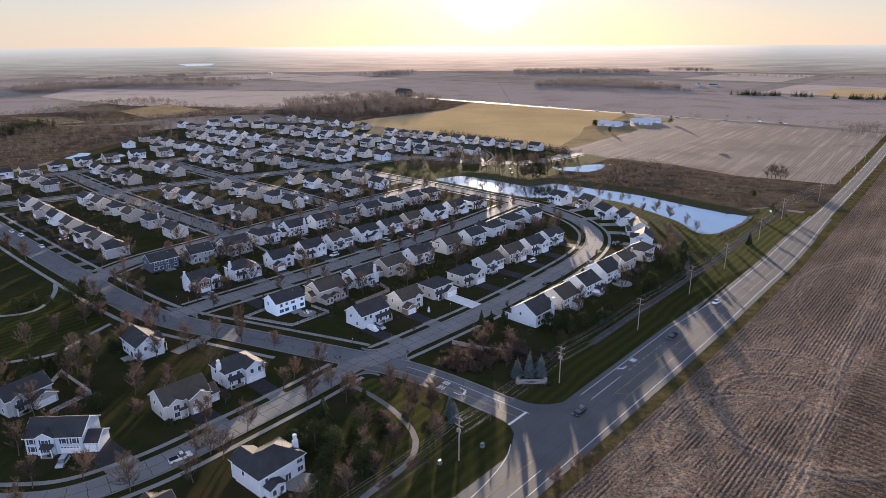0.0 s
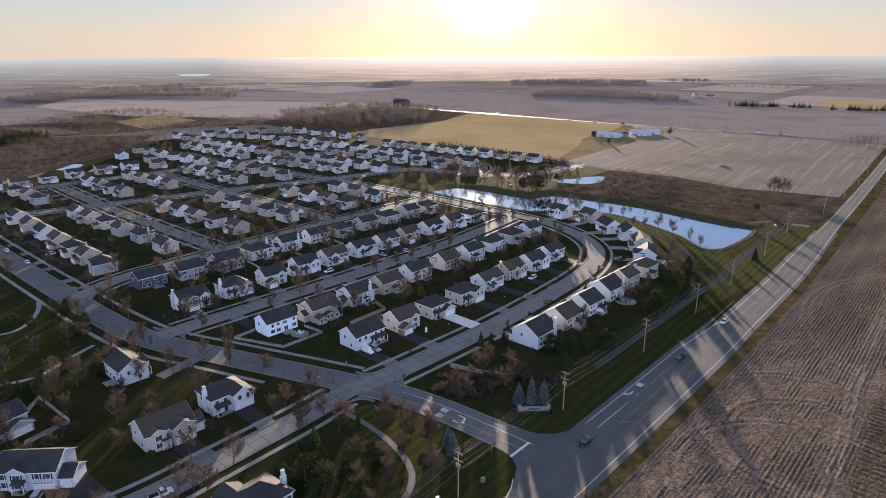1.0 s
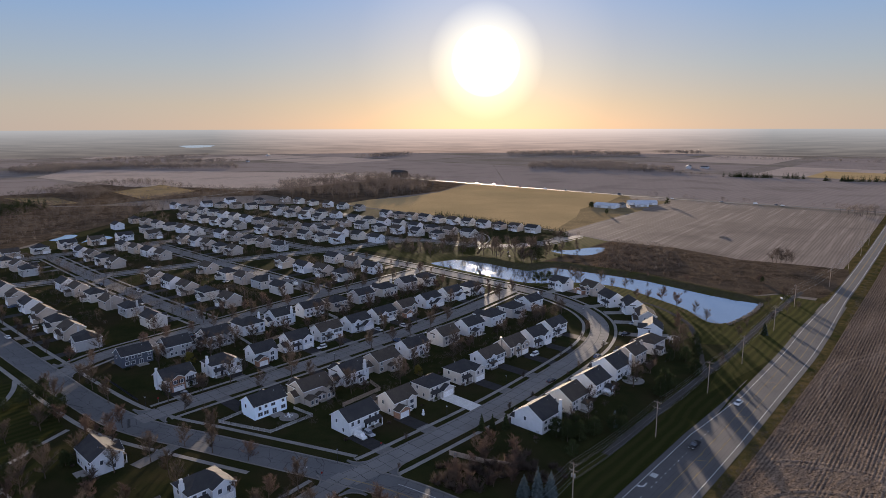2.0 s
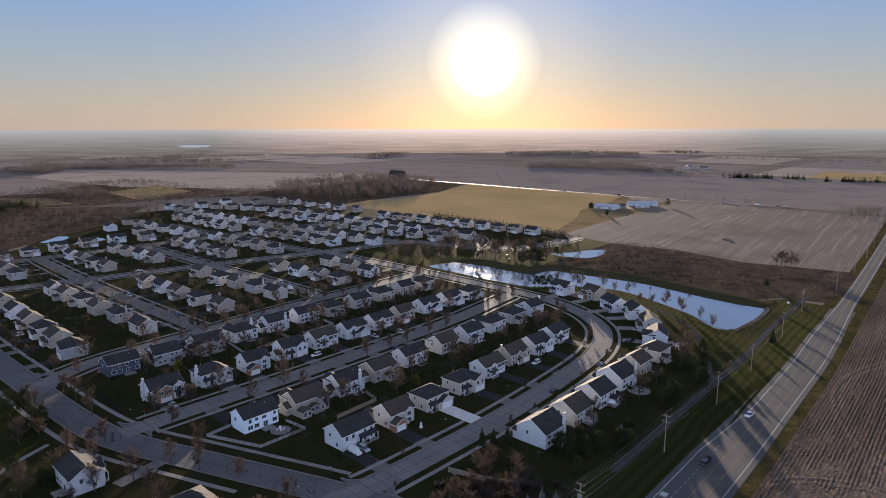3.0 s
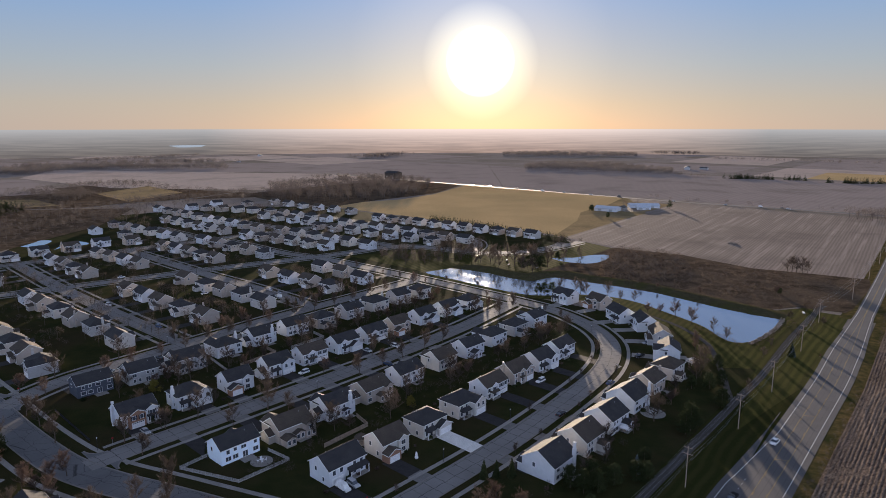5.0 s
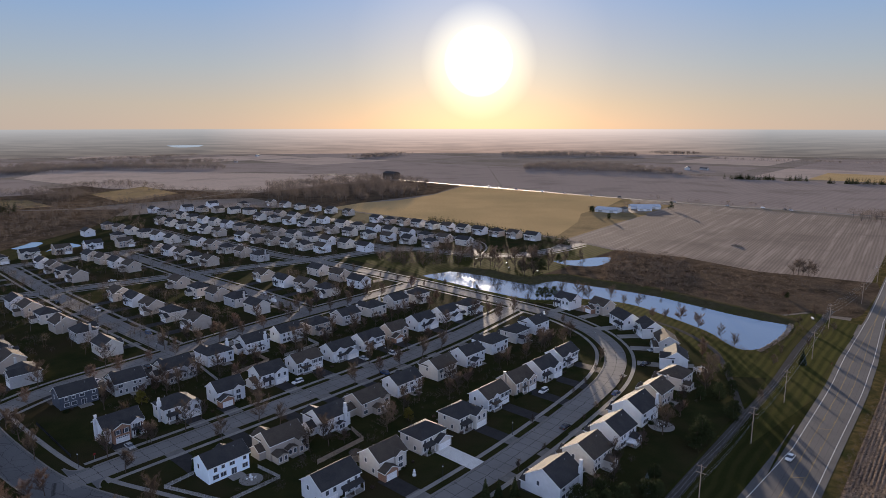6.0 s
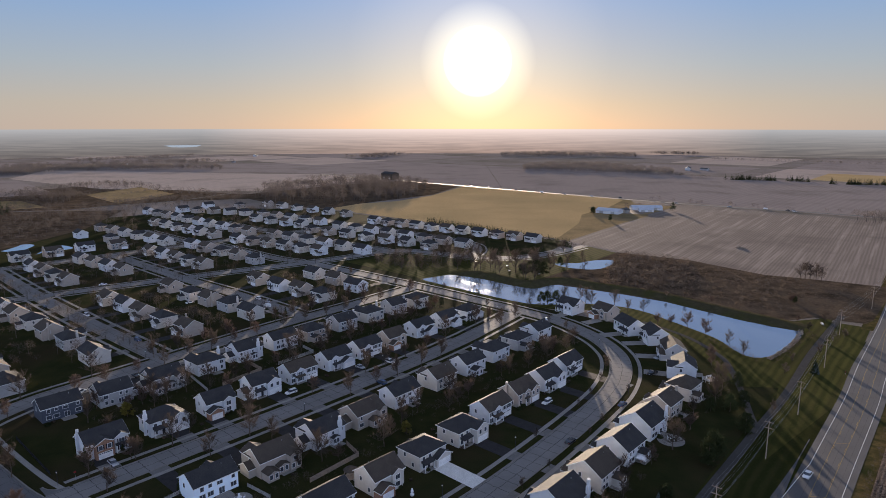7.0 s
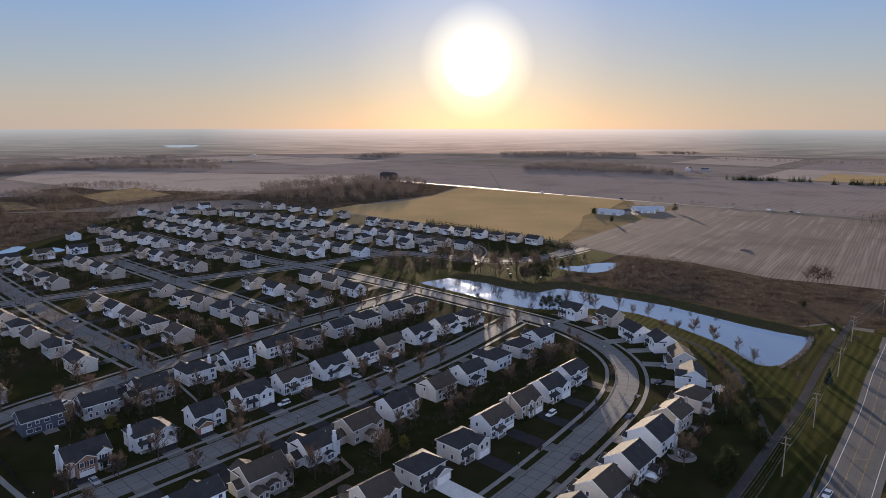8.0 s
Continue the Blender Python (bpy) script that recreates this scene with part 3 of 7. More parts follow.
def bank(name, label, corners, rise, run, mat):
    """A grassed berm beside the water: up from the shore, over a narrow crest and down behind."""
    line = smooth_line(corners, 3.0)
    bm = bmesh.new()
    rows = []
    for d, z in ((-0.6, -0.02), (0.35 * run, 0.42 * rise), (0.75 * run, 0.92 * rise), (run, rise), (run + 2.2, 0.96 * rise), (run + 5.0, 0.5 * rise), (run + 9.0, -0.03)):
        off = offset_line(line, -d)
        rows.append([bm.verts.new((*q, (z + 0.1 * noise.noise(Vector((q.x * 0.12, q.y * 0.12, d)))) * min(1.0, i / 5, (len(off) - 1 - i) / 5) - 0.02)) for i, q in enumerate(off)])
    for lo, hi in zip(rows, rows[1:]):
        for k in range(len(line) - 1):
            bm.faces.new((lo[k], lo[k + 1], hi[k + 1], hi[k]))
    ob = tagged(new(name, mesh_of(name, bm, mat)), label, "bank", kind="structure")
    for f in ob.data.polygons:
        f.use_smooth = True
    return ob


bank("bank_pond", "steep grassy far bank of the pond", [(374, 112), (373, 124), (374, 136), (378, 161), (383, 194), (379, 226), (379, 243), (369, 250), (357, 253), (355, 268), (356, 291), (350, 315)], 2.2, 8.0, "bank")
pond("water_small_pond", "small still pond among bare trees", [(424, 281), (420, 272), (421, 262), (425, 253), (433, 249), (444, 249), (455, 252), (463, 257), (455, 265), (446, 268), (437, 270), (431, 277)], 0.012)
pond("water_marsh_west", "pale marsh pond behind the houses", [(177, 620), (183, 608), (192, 614), (203, 631), (197, 640), (190, 632)])
pond("water_marsh_near", "pale marsh pond behind the houses", [(191, 586), (201, 592), (214, 590), (220, 596), (216, 614), (204, 604)])
lake = bmesh.new()
shore_line = [Vector((r * math.sin(radians(w)), 78 + r * math.cos(radians(w)))) for r, w in ((2895, -22.3), (2918, -21.6), (2925, -20.6), (2905, -19.4), (2800, -19.8), (2770, -20.8), (2782, -21.7))]
lake.faces.new([lake.verts.new((*q, haze_height(q.length) + 1.0)) for q in shore_line])
bmesh.ops.triangulate(lake, faces=lake.faces)
lm, ln_, ll_, lp_ = nodes_of("lake_sheen")
lp_.inputs["Base Color"].default_value = (0.75, 0.78, 0.82, 1)
lp_.inputs["Roughness"].default_value, lp_.inputs["Metallic"].default_value = 0.12, 1.0
M["lake"] = lm
tagged(new("water_lake", mesh_of("water_lake", lake, "lake")), "far pale lake on the painted haze backdrop", "lake", kind="structure")

# ---- roads ----
HIGHWAY = [(-60, 67.5), (0, 69), (60, 70), (100, 70.6), (150, 71.5), (200, 72.6), (250, 74.6), (300, 76.6), (328, 78.6), (360, 80.8), (400, 83.6), (470, 88.3), (595, 97.8), (747, 110.6), (900, 124), (1200, 150)]
COLLECTOR = [(60, 760), (72, 560), (75.5, 460), (77, 390), (78.5, 325), (80, 285), (81, 255), (83.5, 226), (88, 208), (95, 190), (101, 174), (107.5, 157), (113, 142), (118, 127), (120.5, 112), (121.5, 98), (122, 86), (122.3, 77)]
LOOP = [(112, 139.5), (122, 138.7), (135, 138.3), (171, 138.2), (203, 140), (238, 143.5), (256, 147), (272, 153), (286, 162), (298, 176), (306, 192), (311, 208), (313, 230), (313.5, 262), (314, 305), (313, 345), (312, 380), (311, 413)]
STREETS = [
    ("loop", LOOP, 8.4),
    ("middle", [(88, 218.5), (100, 219), (120, 219), (160, 219), (213, 220), (251, 222.5), (278, 226), (312, 231)], 8.4),
    ("inner", [(82, 281), (95, 288), (110, 293), (130, 295), (160, 298), (210, 303), (265, 304.5), (313, 307)], 8.4),
    ("south", [(113, 140.5), (103, 139.3), (91, 138), (69, 136.6), (50, 135.6), (38, 136.6), (27, 139.5), (18, 146), (6, 160), (-10, 190)], 7.6),
    ("cross_west", [(156, 297), (154, 360), (153, 447), (155, 545)], 8.2),
    ("cross_east", [(231, 304), (231, 370), (229, 432), (229, 541)], 8.2),
]
STREETS += [
    ("outer", [(77, 468), (110, 459), (141, 451), (170, 445), (226, 433), (259, 425), (296, 415), (337, 406), (368, 402), (388, 390), (396, 365), (404, 335), (420, 314), (450, 303), (500, 300)], 8.4),
    ("north_one", [(311, 412), (304, 440), (303, 490), (302, 538)], 8.0),
    ("north_two", [(380, 398), (376, 440), (375, 530)], 8.0),
    ("north_three", [(404, 340), (430, 355), (446, 380), (449, 440), (447, 525)], 8.0),
    ("north_cross", [(120, 548), (155, 545), (229, 541), (302, 537), (375, 530), (447, 525)], 8.0),
    ("far_one", [(293, 538), (293, 600), (294, 640)], 8.0),
    ("far_two", [(370, 531), (368, 600), (370, 640)], 8.0),
    ("far_three", [(447, 525), (445, 580), (442, 630)], 8.0),
]


def kerbs(line, width, z, parent):
    for s in (1, -1):
        strip("kerb", "pale concrete kerb", "", line, 0.4, z + 0.1, "kerb", 0.14, s * (width / 2 + 0.26), parent)


hwy = smooth_line(HIGHWAY, 6.0)
road = strip("road_highway", "three-lane asphalt highway with white and yellow lines", "road", hwy, lambda s: 14.4 - 5.4 * max(0.0, min(1.0, (s - 424) / 72)), 0.05, "asphalt", 0.3)
strip("shoulder_grass", "dry golden grass on the highway shoulder", "verge", hwy, 6.5, -0.005, "dry_grass", 0, -9.4)


def along(line, a, b):
    """The stretch of a line from a to b metres along it."""
    out, s = [], 0.0
    for i in range(len(line) - 1):
        d = (line[i + 1] - line[i]).length
        for t in (a, b):
            if s <= t < s + d:
                out.append(line[i].lerp(line[i + 1], (t - s) / d))
        if a < s + d < b:
            out.append(line[i + 1])
        s += d
    return out


def length_at(line, u, v):
    """Metres along the line to the place nearest the plan point."""
    p, best, s, got = at(u, v).to_2d(), 1e9, 0.0, 0.0
    for i in range(len(line) - 1):
        d = line[i + 1] - line[i]
        t = max(0, min(1, (p - line[i]).dot(d) / d.length_squared))
        e = (p - line[i] - d * t).length
        if e < best:
            best, got = e, s + d.length * t
        s += d.length
    return got


def mark(a, b, side, mat, width=0.16, line=hwy, z=0.062, parent=road, name="lane_line"):
    strip(name, "", "", along(line, a, b), width, z, mat, 0, side, parent)


S_NARROW, S_TWO = length_at(hwy, 345, 79.8), length_at(hwy, 405, 84)
# verge in a shaded tone, overlaid farther out by a sunlit one: painted light
strip("verge_corner", "mown grass in painted shade beside the highway turn lane", "verge", along(hwy, length_at(hwy, 122, 71), length_at(hwy, 402, 83.8)), lambda s: min(20.0, 8.0 + 0.3 * s), -0.006, "verge_shade", 0, 16.5)
strip("verge_grass", "striped mown green highway verge", "verge", along(hwy, length_at(hwy, 236, 74), length_at(hwy, 402, 83.8)), lambda s: min(20.5, 0.4 + 0.32 * s), -0.003, "verge", 0, 16.5)
strip("verge_far", "narrow dry grass verge along the farther highway", "verge", along(hwy, S_TWO - 8, length_at(hwy, 1100, 141)), 6.0, 0.002, "dry_grass", 0, 7.3)
strip("shoulder_far", "narrow dry grass shoulder along the farther highway", "verge", along(hwy, S_TWO - 8, length_at(hwy, 1100, 141)), 4.5, 0.002, "dry_grass", 0, -6.4)


def taper(a, b, side0, side1, mat, width):
    """A painted line that draws in from one offset to another."""
    pts = along(hwy, a, b)
    far, near_ = offset_line(pts, side0), offset_line(pts, side1)
    n = len(pts) - 1
    strip("lane_line", "", "", [p.lerp(q, k / n) for k, (p, q) in enumerate(zip(far, near_))], width, 0.062, mat, 0, 0, road)


S_SOUTH, S_NORTH, END = length_at(hwy, 110, 70), length_at(hwy, 136, 72), length_at(hwy, 1150, 145)
mark(2, S_NARROW, -5.3, "white_line"), taper(S_NARROW, S_TWO, -5.3, -3.5, "white_line", 0.16), mark(S_TWO, END, -3.5, "white_line")
mark(S_NORTH + 112, S_NARROW, 5.2, "white_line"), taper(S_NARROW, S_TWO, 5.2, 3.5, "white_line", 0.16), mark(S_TWO, END, 3.5, "white_line")
mark(2, S_SOUTH - 48, 5.2, "white_line")
mark(2, S_SOUTH - 4, -2.2, "white_line")
mark(2, S_SOUTH - 2, 1.35, "yellow_line", 0.1), mark(2, S_SOUTH - 2, 1.7, "yellow_line", 0.1)
for sd in (-1.85, 1.85):
    mark(S_NORTH + 12, S_NARROW, sd, "yellow_line", 0.1), taper(S_NARROW, S_TWO, sd, sd * 0.08, "yellow_line", 0.1), mark(S_TWO, END, sd * 0.08, "yellow_line", 0.1)
    s = S_NORTH + 20
    while s < S_NARROW - 5:
        mark(s, s + 3, sd - math.copysign(0.3, sd), "yellow_line", 0.09, name="lane_dash")
        s += 12
for s in (13.6, 53.2, 92.8, 132.4):
    q = along(hwy, S_NORTH + s, S_NORTH + s + 2.4)
    strip("cross_line", "", "", [offset_line(q, 1.85)[0], offset_line(q, -1.85)[-1]], 0.16, 0.063, "yellow_line", 0, 0, road)
# the right-turn lane beside the highway
turn_lane = [q for q in along(hwy, S_NORTH - 2, S_NORTH + 130)]
strip("turn_lane", "", "", turn_lane, lambda s: max(0.3, min(4.4, (118 - s) * 0.09)), 0.054, "asphalt", 0.2, 8.6, road)
mark(S_NORTH + 6, S_NORTH + 24, 5.4, "white_line", 0.16)
mark(S_NORTH + 6, S_NORTH + 70, 9.0, "white_line", 0.16), taper(S_NORTH + 70, S_NORTH + 112, 9.0, 5.2, "white_line", 0.16)
for i in range(15):
    mark(S_NORTH + 30 + 3.2 * i, S_NORTH + 30.7 + 3.2 * i, 5.4, "white_line", 0.2, name="lane_dash")

coll = smooth_line(COLLECTOR, 4.0)
coll_road = strip("road_collector", "grey asphalt collector road with sealed cracks", "road", coll, lambda s: 10.2, 0.035, "collector", 0.2)
C_END = length_at(coll, 122, 84)
mark(C_END - 62, C_END - 0.5, -1.7, "yellow_line", 0.12, coll, 0.047, coll_road), mark(C_END - 62, C_END - 0.5, -1.95, "yellow_line", 0.12, coll, 0.047, coll_road)
mark(C_END - 46, C_END - 0.5, 1.8, "white_line", 0.16, coll, 0.047, coll_road)
# flared mouth of the collector road
bm = bmesh.new()
mouth = [(116.4, 92), (116.5, 88), (115.8, 85), (113.5, 82), (109.5, 79.6), (104, 77.6), (96, 76.2), (88, 74.9), (88, 71), (145, 76), (147, 79), (141, 79.8), (137, 80.7), (134, 81.8), (131.8, 83.1), (130.2, 84.6), (128.9, 86.3), (128, 88.4), (127.6, 91), (127.3, 94)]
bm.faces.new([bm.verts.new(at(u, v, 0.041)) for u, v in mouth])
part("junction", bm, "asphalt", coll_road)
bm = bmesh.new()
bm.faces.new([bm.verts.new(at(u, v, 0.056)) for u, v in ((115.9, 85.2), (124, 85.4), (124, 86.1), (115.9, 85.9))])
part("stop_bar", bm, "white_line", coll_road, "white stop line")


strip("edge_line", "", "", smooth_line([(109.5, 80), (106, 78), (101, 76.4), (95, 75.2), (88, 74.3), (70, 73.6)], 2), 0.16, 0.066, "white_line", 0, 0, road)


def arrow(u, v, turn, bend, parent, z):
    """A white turn arrow 3.5 m long."""
    bm = bmesh.new()
    box(bm, -0.2, 0.2, -1.6, 0.5, 0, 0.004)
    solid(bm, [(-0.2, 0.5, 0), (0.2, 0.5, 0), (bend * 0.9, 1.15, 0), (bend * 0.9, 1.6, 0), (-0.2, 0.95, 0)], [(0, 1, 2, 3, 4)])
    solid(bm, [(bend * 0.8, 0.75, 0), (bend * 1.9, 1.4, 0), (bend * 0.8, 2.05, 0)], [(0, 1, 2)])
    part("arrow", bm, "white_line", parent, "white painted arrow", Matrix.Translation(at(u, v, z)) @ pose(0, 0, 0, 0, 0, turn))


def word_bars(u, v, turn, parent, z):
    bm = bmesh.new()
    for i in range(4):
        box(bm, -0.95 + 0.5 * i, -0.6 + 0.5 * i, -1.2, 1.2, 0, 0.004)
    part("word_bars", bm, "white_line", parent, "white painted lettering", Matrix.Translation(at(u, v, z)) @ pose(0, 0, 0, 0, 0, turn))


way = math.degrees(TURN)
for u, v, b in ((121.3, 105.9, 1), (118.3, 105.5, -1)):
    arrow(u, v, way + 180, b, coll_road, 0.075)
for u, v in ((120.6, 112), (117.6, 111.4)):
    word_bars(u, v, way + 180, coll_road, 0.075)
arrow(164, 78.6, way + 92, 1, road, 0.07)
word_bars(170.5, 79, way + 92, road, 0.07)
kerbs(along(coll, 2, length_at(coll, 80, 283)), 10.2, 0.035, coll_road)
strip("sidewalk_collector_north", "pale concrete sidewalk beside the collector road", "sidewalk", along(coll, 2, length_at(coll, 112, 144)), 1.6, 0.03, "concrete", 0.1, 10.4)
strip("sidewalk_collector_south", "pale concrete sidewalk beside the collector road", "sidewalk", along(coll, 2, length_at(coll, 104, 166)), 1.6, 0.03, "concrete", 0.1, -10.0)
for s, a in ((1, (112, 144)), (-1, (113, 142))):
    strip("kerb", "pale concrete kerb", "", along(coll, length_at(coll, 80, 283), length_at(coll, 122, 92)), 0.4, 0.12, "kerb", 0.14, s * 5.35, coll_road)

lines = {}
for i, (nm, pts, wd) in enumerate(STREETS):
    ln = lines[nm] = smooth_line(pts, 3.0)
    total = sum((ln[j + 1] - ln[j]).length for j in range(len(ln) - 1))
    st = strip("road_" + nm, "concrete residential street with dark sealed joints", "road", ln, wd, 0.042 + 0.0015 * i, "street", 0.2)
    cut = along(ln, 9, total - 7)
    kerbs(cut, wd, 0.04, st)
    for s in (1, -1):
        strip("sidewalk_%s_%s" % (nm, "left" if s > 0 else "right"), "pale concrete sidewalk along the street", "sidewalk", along(ln, 8, total - 8), 1.5, 0.034 + 0.001 * i, "concrete", 0.1, s * (wd / 2 + 3.6))



def fillet(u, v, su, sv, r, mat="collector", z=0.039):
    """The rounded corner of a junction: paved between two kerbs up to an arc."""
    bm = bmesh.new()
    pts = [(u - su * 0.6, v - sv * 0.6), (u + su * r, v - sv * 0.6)] + [(u + su * r * (1 - math.sin(k * math.pi / 16)), v + sv * r * (1 - math.cos(k * math.pi / 16))) for k in range(9)] + [(u - su * 0.6, v + sv * r)]
    bm.faces.new([bm.verts.new(at(a, b, z)) for a, b in pts])
    part("kerb_return", bm, mat, coll_road)
    arc_line = [at(u + su * (r + 0.1) - su * r * math.sin(k * math.pi / 16), v + sv * (r + 0.1) - sv * r * math.cos(k * math.pi / 16)).to_2d() for k in range(9)]
    strip("kerb", "pale concrete kerb", "", arc_line, 0.4, 0.13, "kerb", 0.14, 0, coll_road)


for u, v, su, sv in ((118.4, 142.6, 1, 1), (122.6, 134.2, 1, -1), (107.6, 142.4, -1, 1), (110.3, 134.8, -1, -1), (90.4, 223, 1, 1), (93.6, 215, 1, -1), (85.6, 290.6, 1, 1), (86.2, 279.6, 1, -1)):
    fillet(u, v, su, sv, 5.0)

strip("road_far", "far country road glinting in the low sun", "road", smooth_line([(832, 1080), (832, 900), (830, 400), (850, 200), (870, -100)], 30), 9, 0.02, "asphalt", 0.2)
strip("road_west", "narrow road behind the marsh", "road", smooth_line([(150, 960), (247, 883), (293, 850), (356, 855), (420, 846), (520, 880)], 12), 6, 0.0, "asphalt", 0.2)
strip("path_bike", "dark asphalt bike path beside the highway", "path", smooth_line([(172, 94.6), (200, 95.5), (253, 97), (290, 98), (344, 102), (402, 104), (416, 104)], 5), 3.0, 0.02, "path", 0.1)
strip("path_pond", "narrow asphalt path to the pond", "path", smooth_line([(256, 98), (266, 103), (279, 109), (302, 121), (315, 130), (330, 150), (338, 175)], 4), 2.4, 0.024, "path", 0.1)
strip("path_corner", "winding path through the corner lawn", "path", smooth_line([(101, 131), (101.3, 123), (100.3, 113), (97, 102), (92.3, 96), (86, 93), (76, 92), (60, 90)], 3), 1.7, 0.022, "walk", 0.1)
strip("path_park", "pale winding park path", "path", smooth_line([(20, 228), (35, 222), (49, 217), (60, 223), (70, 228)], 3), 1.8, 0.02, "concrete", 0.1)
strip("path_park_west", "pale winding park path", "path", smooth_line([(40, 268), (52, 261), (60, 265), (67, 277), (70, 287)], 3), 1.8, 0.022, "concrete", 0.1)

# ---- the harvested corn field beside the highway: ridged stubble ----
us = np.concatenate([np.arange(-60, 40, 4.0), np.arange(40, 235, 0.64), np.arange(235, 640, 1.7)])
vs = np.concatenate([np.arange(0, 76, 0.26), np.arange(76, 420, 12.0)])
hw = np.interp(us, [p[0] for p in HIGHWAY], [p[1] for p in HIGHWAY])
uu, dd = np.meshgrid(us, vs, indexing="ij")
vv = hw[:, None] - 10.6 - dd
fine = (dd < 75) & (uu > 40)


def patches(a, b, size_a, size_b, seed):
    """Smooth random values from 0 to 1 over two coordinates."""
    g = np.random.default_rng(seed).random((128, 128))
    x, y = a / size_a % 127, b / size_b % 127
    i, j = x.astype(int), y.astype(int)
    p, q = x - i, y - j
    p, q = p * p * (3 - 2 * p), q * q * (3 - 2 * q)
    return (g[i, j] * (1 - p) + g[i + 1, j] * p) * (1 - q) + (g[i, j + 1] * (1 - p) + g[i + 1, j + 1] * p) * q


far_u, far_d = uu + 100, dd + 5
# rows along the highway on the headland, rows across it beyond
main = np.clip((dd - 35 - 6 * patches(far_u, far_d, 30, 200, 5)) / 2.5, 0, 1) * (uu < 235)
along_row = np.sin(dd * PLAN * 2 * math.pi / 1.12)
own = patches(far_u, np.floor(dd * PLAN / 1.12) + 3, 5.0, 1.0, 11)
cross_row = np.sin(uu * PLAN * 2 * math.pi / 2.3 + 2.5 * patches(far_u, far_d, 20, 12, 6))
row_wave = along_row * (1 - main) + cross_row * main
# where stalks still stand in rows, and where they lie trodden flat
stand = 0.65 * patches(far_u, far_d, 9, 4.5, 1) + 0.35 * patches(far_u, far_d, 3.2, 1.6, 2)
stand = np.clip((stand + 0.3 * np.clip((uu - 200) / 50, 0, 1) - 0.46) / 0.14, 0, 1)
stand = np.maximum(stand, 0.6 * main)
bits = patches(far_u, far_d, 1.7, 0.72, 3)
straw = 0.44 + 0.3 * (patches(far_u, far_d, 16, 7, 4) - 0.5) - 0.22 * main + stand * (0.26 * row_wave * (0.35 + 1.1 * own) - 0.06) + (0.34 - 0.24 * stand) * (bits - 0.5) + 0.24 * (patches(far_u, far_d, 0.75, 0.33, 9) - 0.5)
hh = 0.03 + fine * (0.11 * stand * np.clip(row_wave + 0.2, 0, 1) * (0.4 + own) + (0.12 - 0.09 * stand) * bits + 0.04 * patches(far_u, far_d, 0.7, 0.42, 8))
# pale wheel tracks of the turning harvester, and its ruts
for cu, cv, r in ((179, 33, 30.5), (150, 27, 29), (285, -24, 84), (172, 30, 22)):
    for w in (0.0, 2.4):
        ring = np.abs(np.hypot(uu - cu, vv - cv) - r - w)
        track = np.exp(-(ring / 0.7) ** 2) * (vv < hw[:, None] - 12)
        hh += fine * 0.1 * track
        straw += 0.22 * track
    straw -= 0.14 * np.exp(-((np.abs(np.hypot(uu - cu, vv - cv) - r - 1.2)) / 0.5) ** 2) * (vv < hw[:, None] - 12)
# a driven lane, trodden pale, runs the length of the field, and the outermost rows lie under dead grass
lane = np.abs(vv - 24.4 - (uu - 143) * 0.092 - 0.9 * np.sin(uu * 0.035))
hh += fine * 0.08 * np.exp(-(np.abs(lane - 1.1) / 0.6) ** 2)
straw += 0.3 * np.exp(-(lane / 2.6) ** 2)
straw += 0.12 * np.exp(-(np.abs(dd - 7.5) / 0.8) ** 2) + 0.1 * np.exp(-(np.abs(dd - 16) / 1.0) ** 2)
straw = np.where(fine, straw, 0.4 + 0.25 * (patches(far_u, far_d, 40, 9, 7) - 0.5))
straw = np.clip(straw, 0.0, 1.0)
xyz = np.stack([PLAN * (uu * UX - vv * UY), PLAN * (uu * UY + vv * UX), hh], -1).reshape(-1, 3)
nu, nv = uu.shape
a = (np.arange(nu - 1)[:, None] * nv + np.arange(nv - 1)[None, :]).ravel()
quads = np.stack([a, a + 1, a + nv + 1, a + nv], -1)


def big_mesh(name, verts, faces, mat):
    """A mesh from arrays of places and of equal faces."""
    me = bpy.data.meshes.new(name)
    n = faces.shape[1]
    me.vertices.add(len(verts)), me.loops.add(faces.size), me.polygons.add(len(faces))
    me.vertices.foreach_set("co", np.ascontiguousarray(verts, dtype=np.float32).ravel())
    me.loops.foreach_set("vertex_index", np.ascontiguousarray(faces, dtype=np.int32).ravel())
    me.polygons.foreach_set("loop_start", np.arange(0, faces.size, n, dtype=np.int32))
    me.update(calc_edges=True)
    me.validate()
    me.materials.append(M[mat])
    return me


field_mesh = big_mesh("field_stubble", xyz, quads, "stubble")
field_mesh.attributes.new("straw", "FLOAT", "POINT").data.foreach_set("value", straw.astype(np.float32).ravel())
tagged(new("field_stubble", field_mesh), "harvested corn field with ridged brown stubble rows", "field", kind="structure")


# ---- houses ----
MESHES = {}


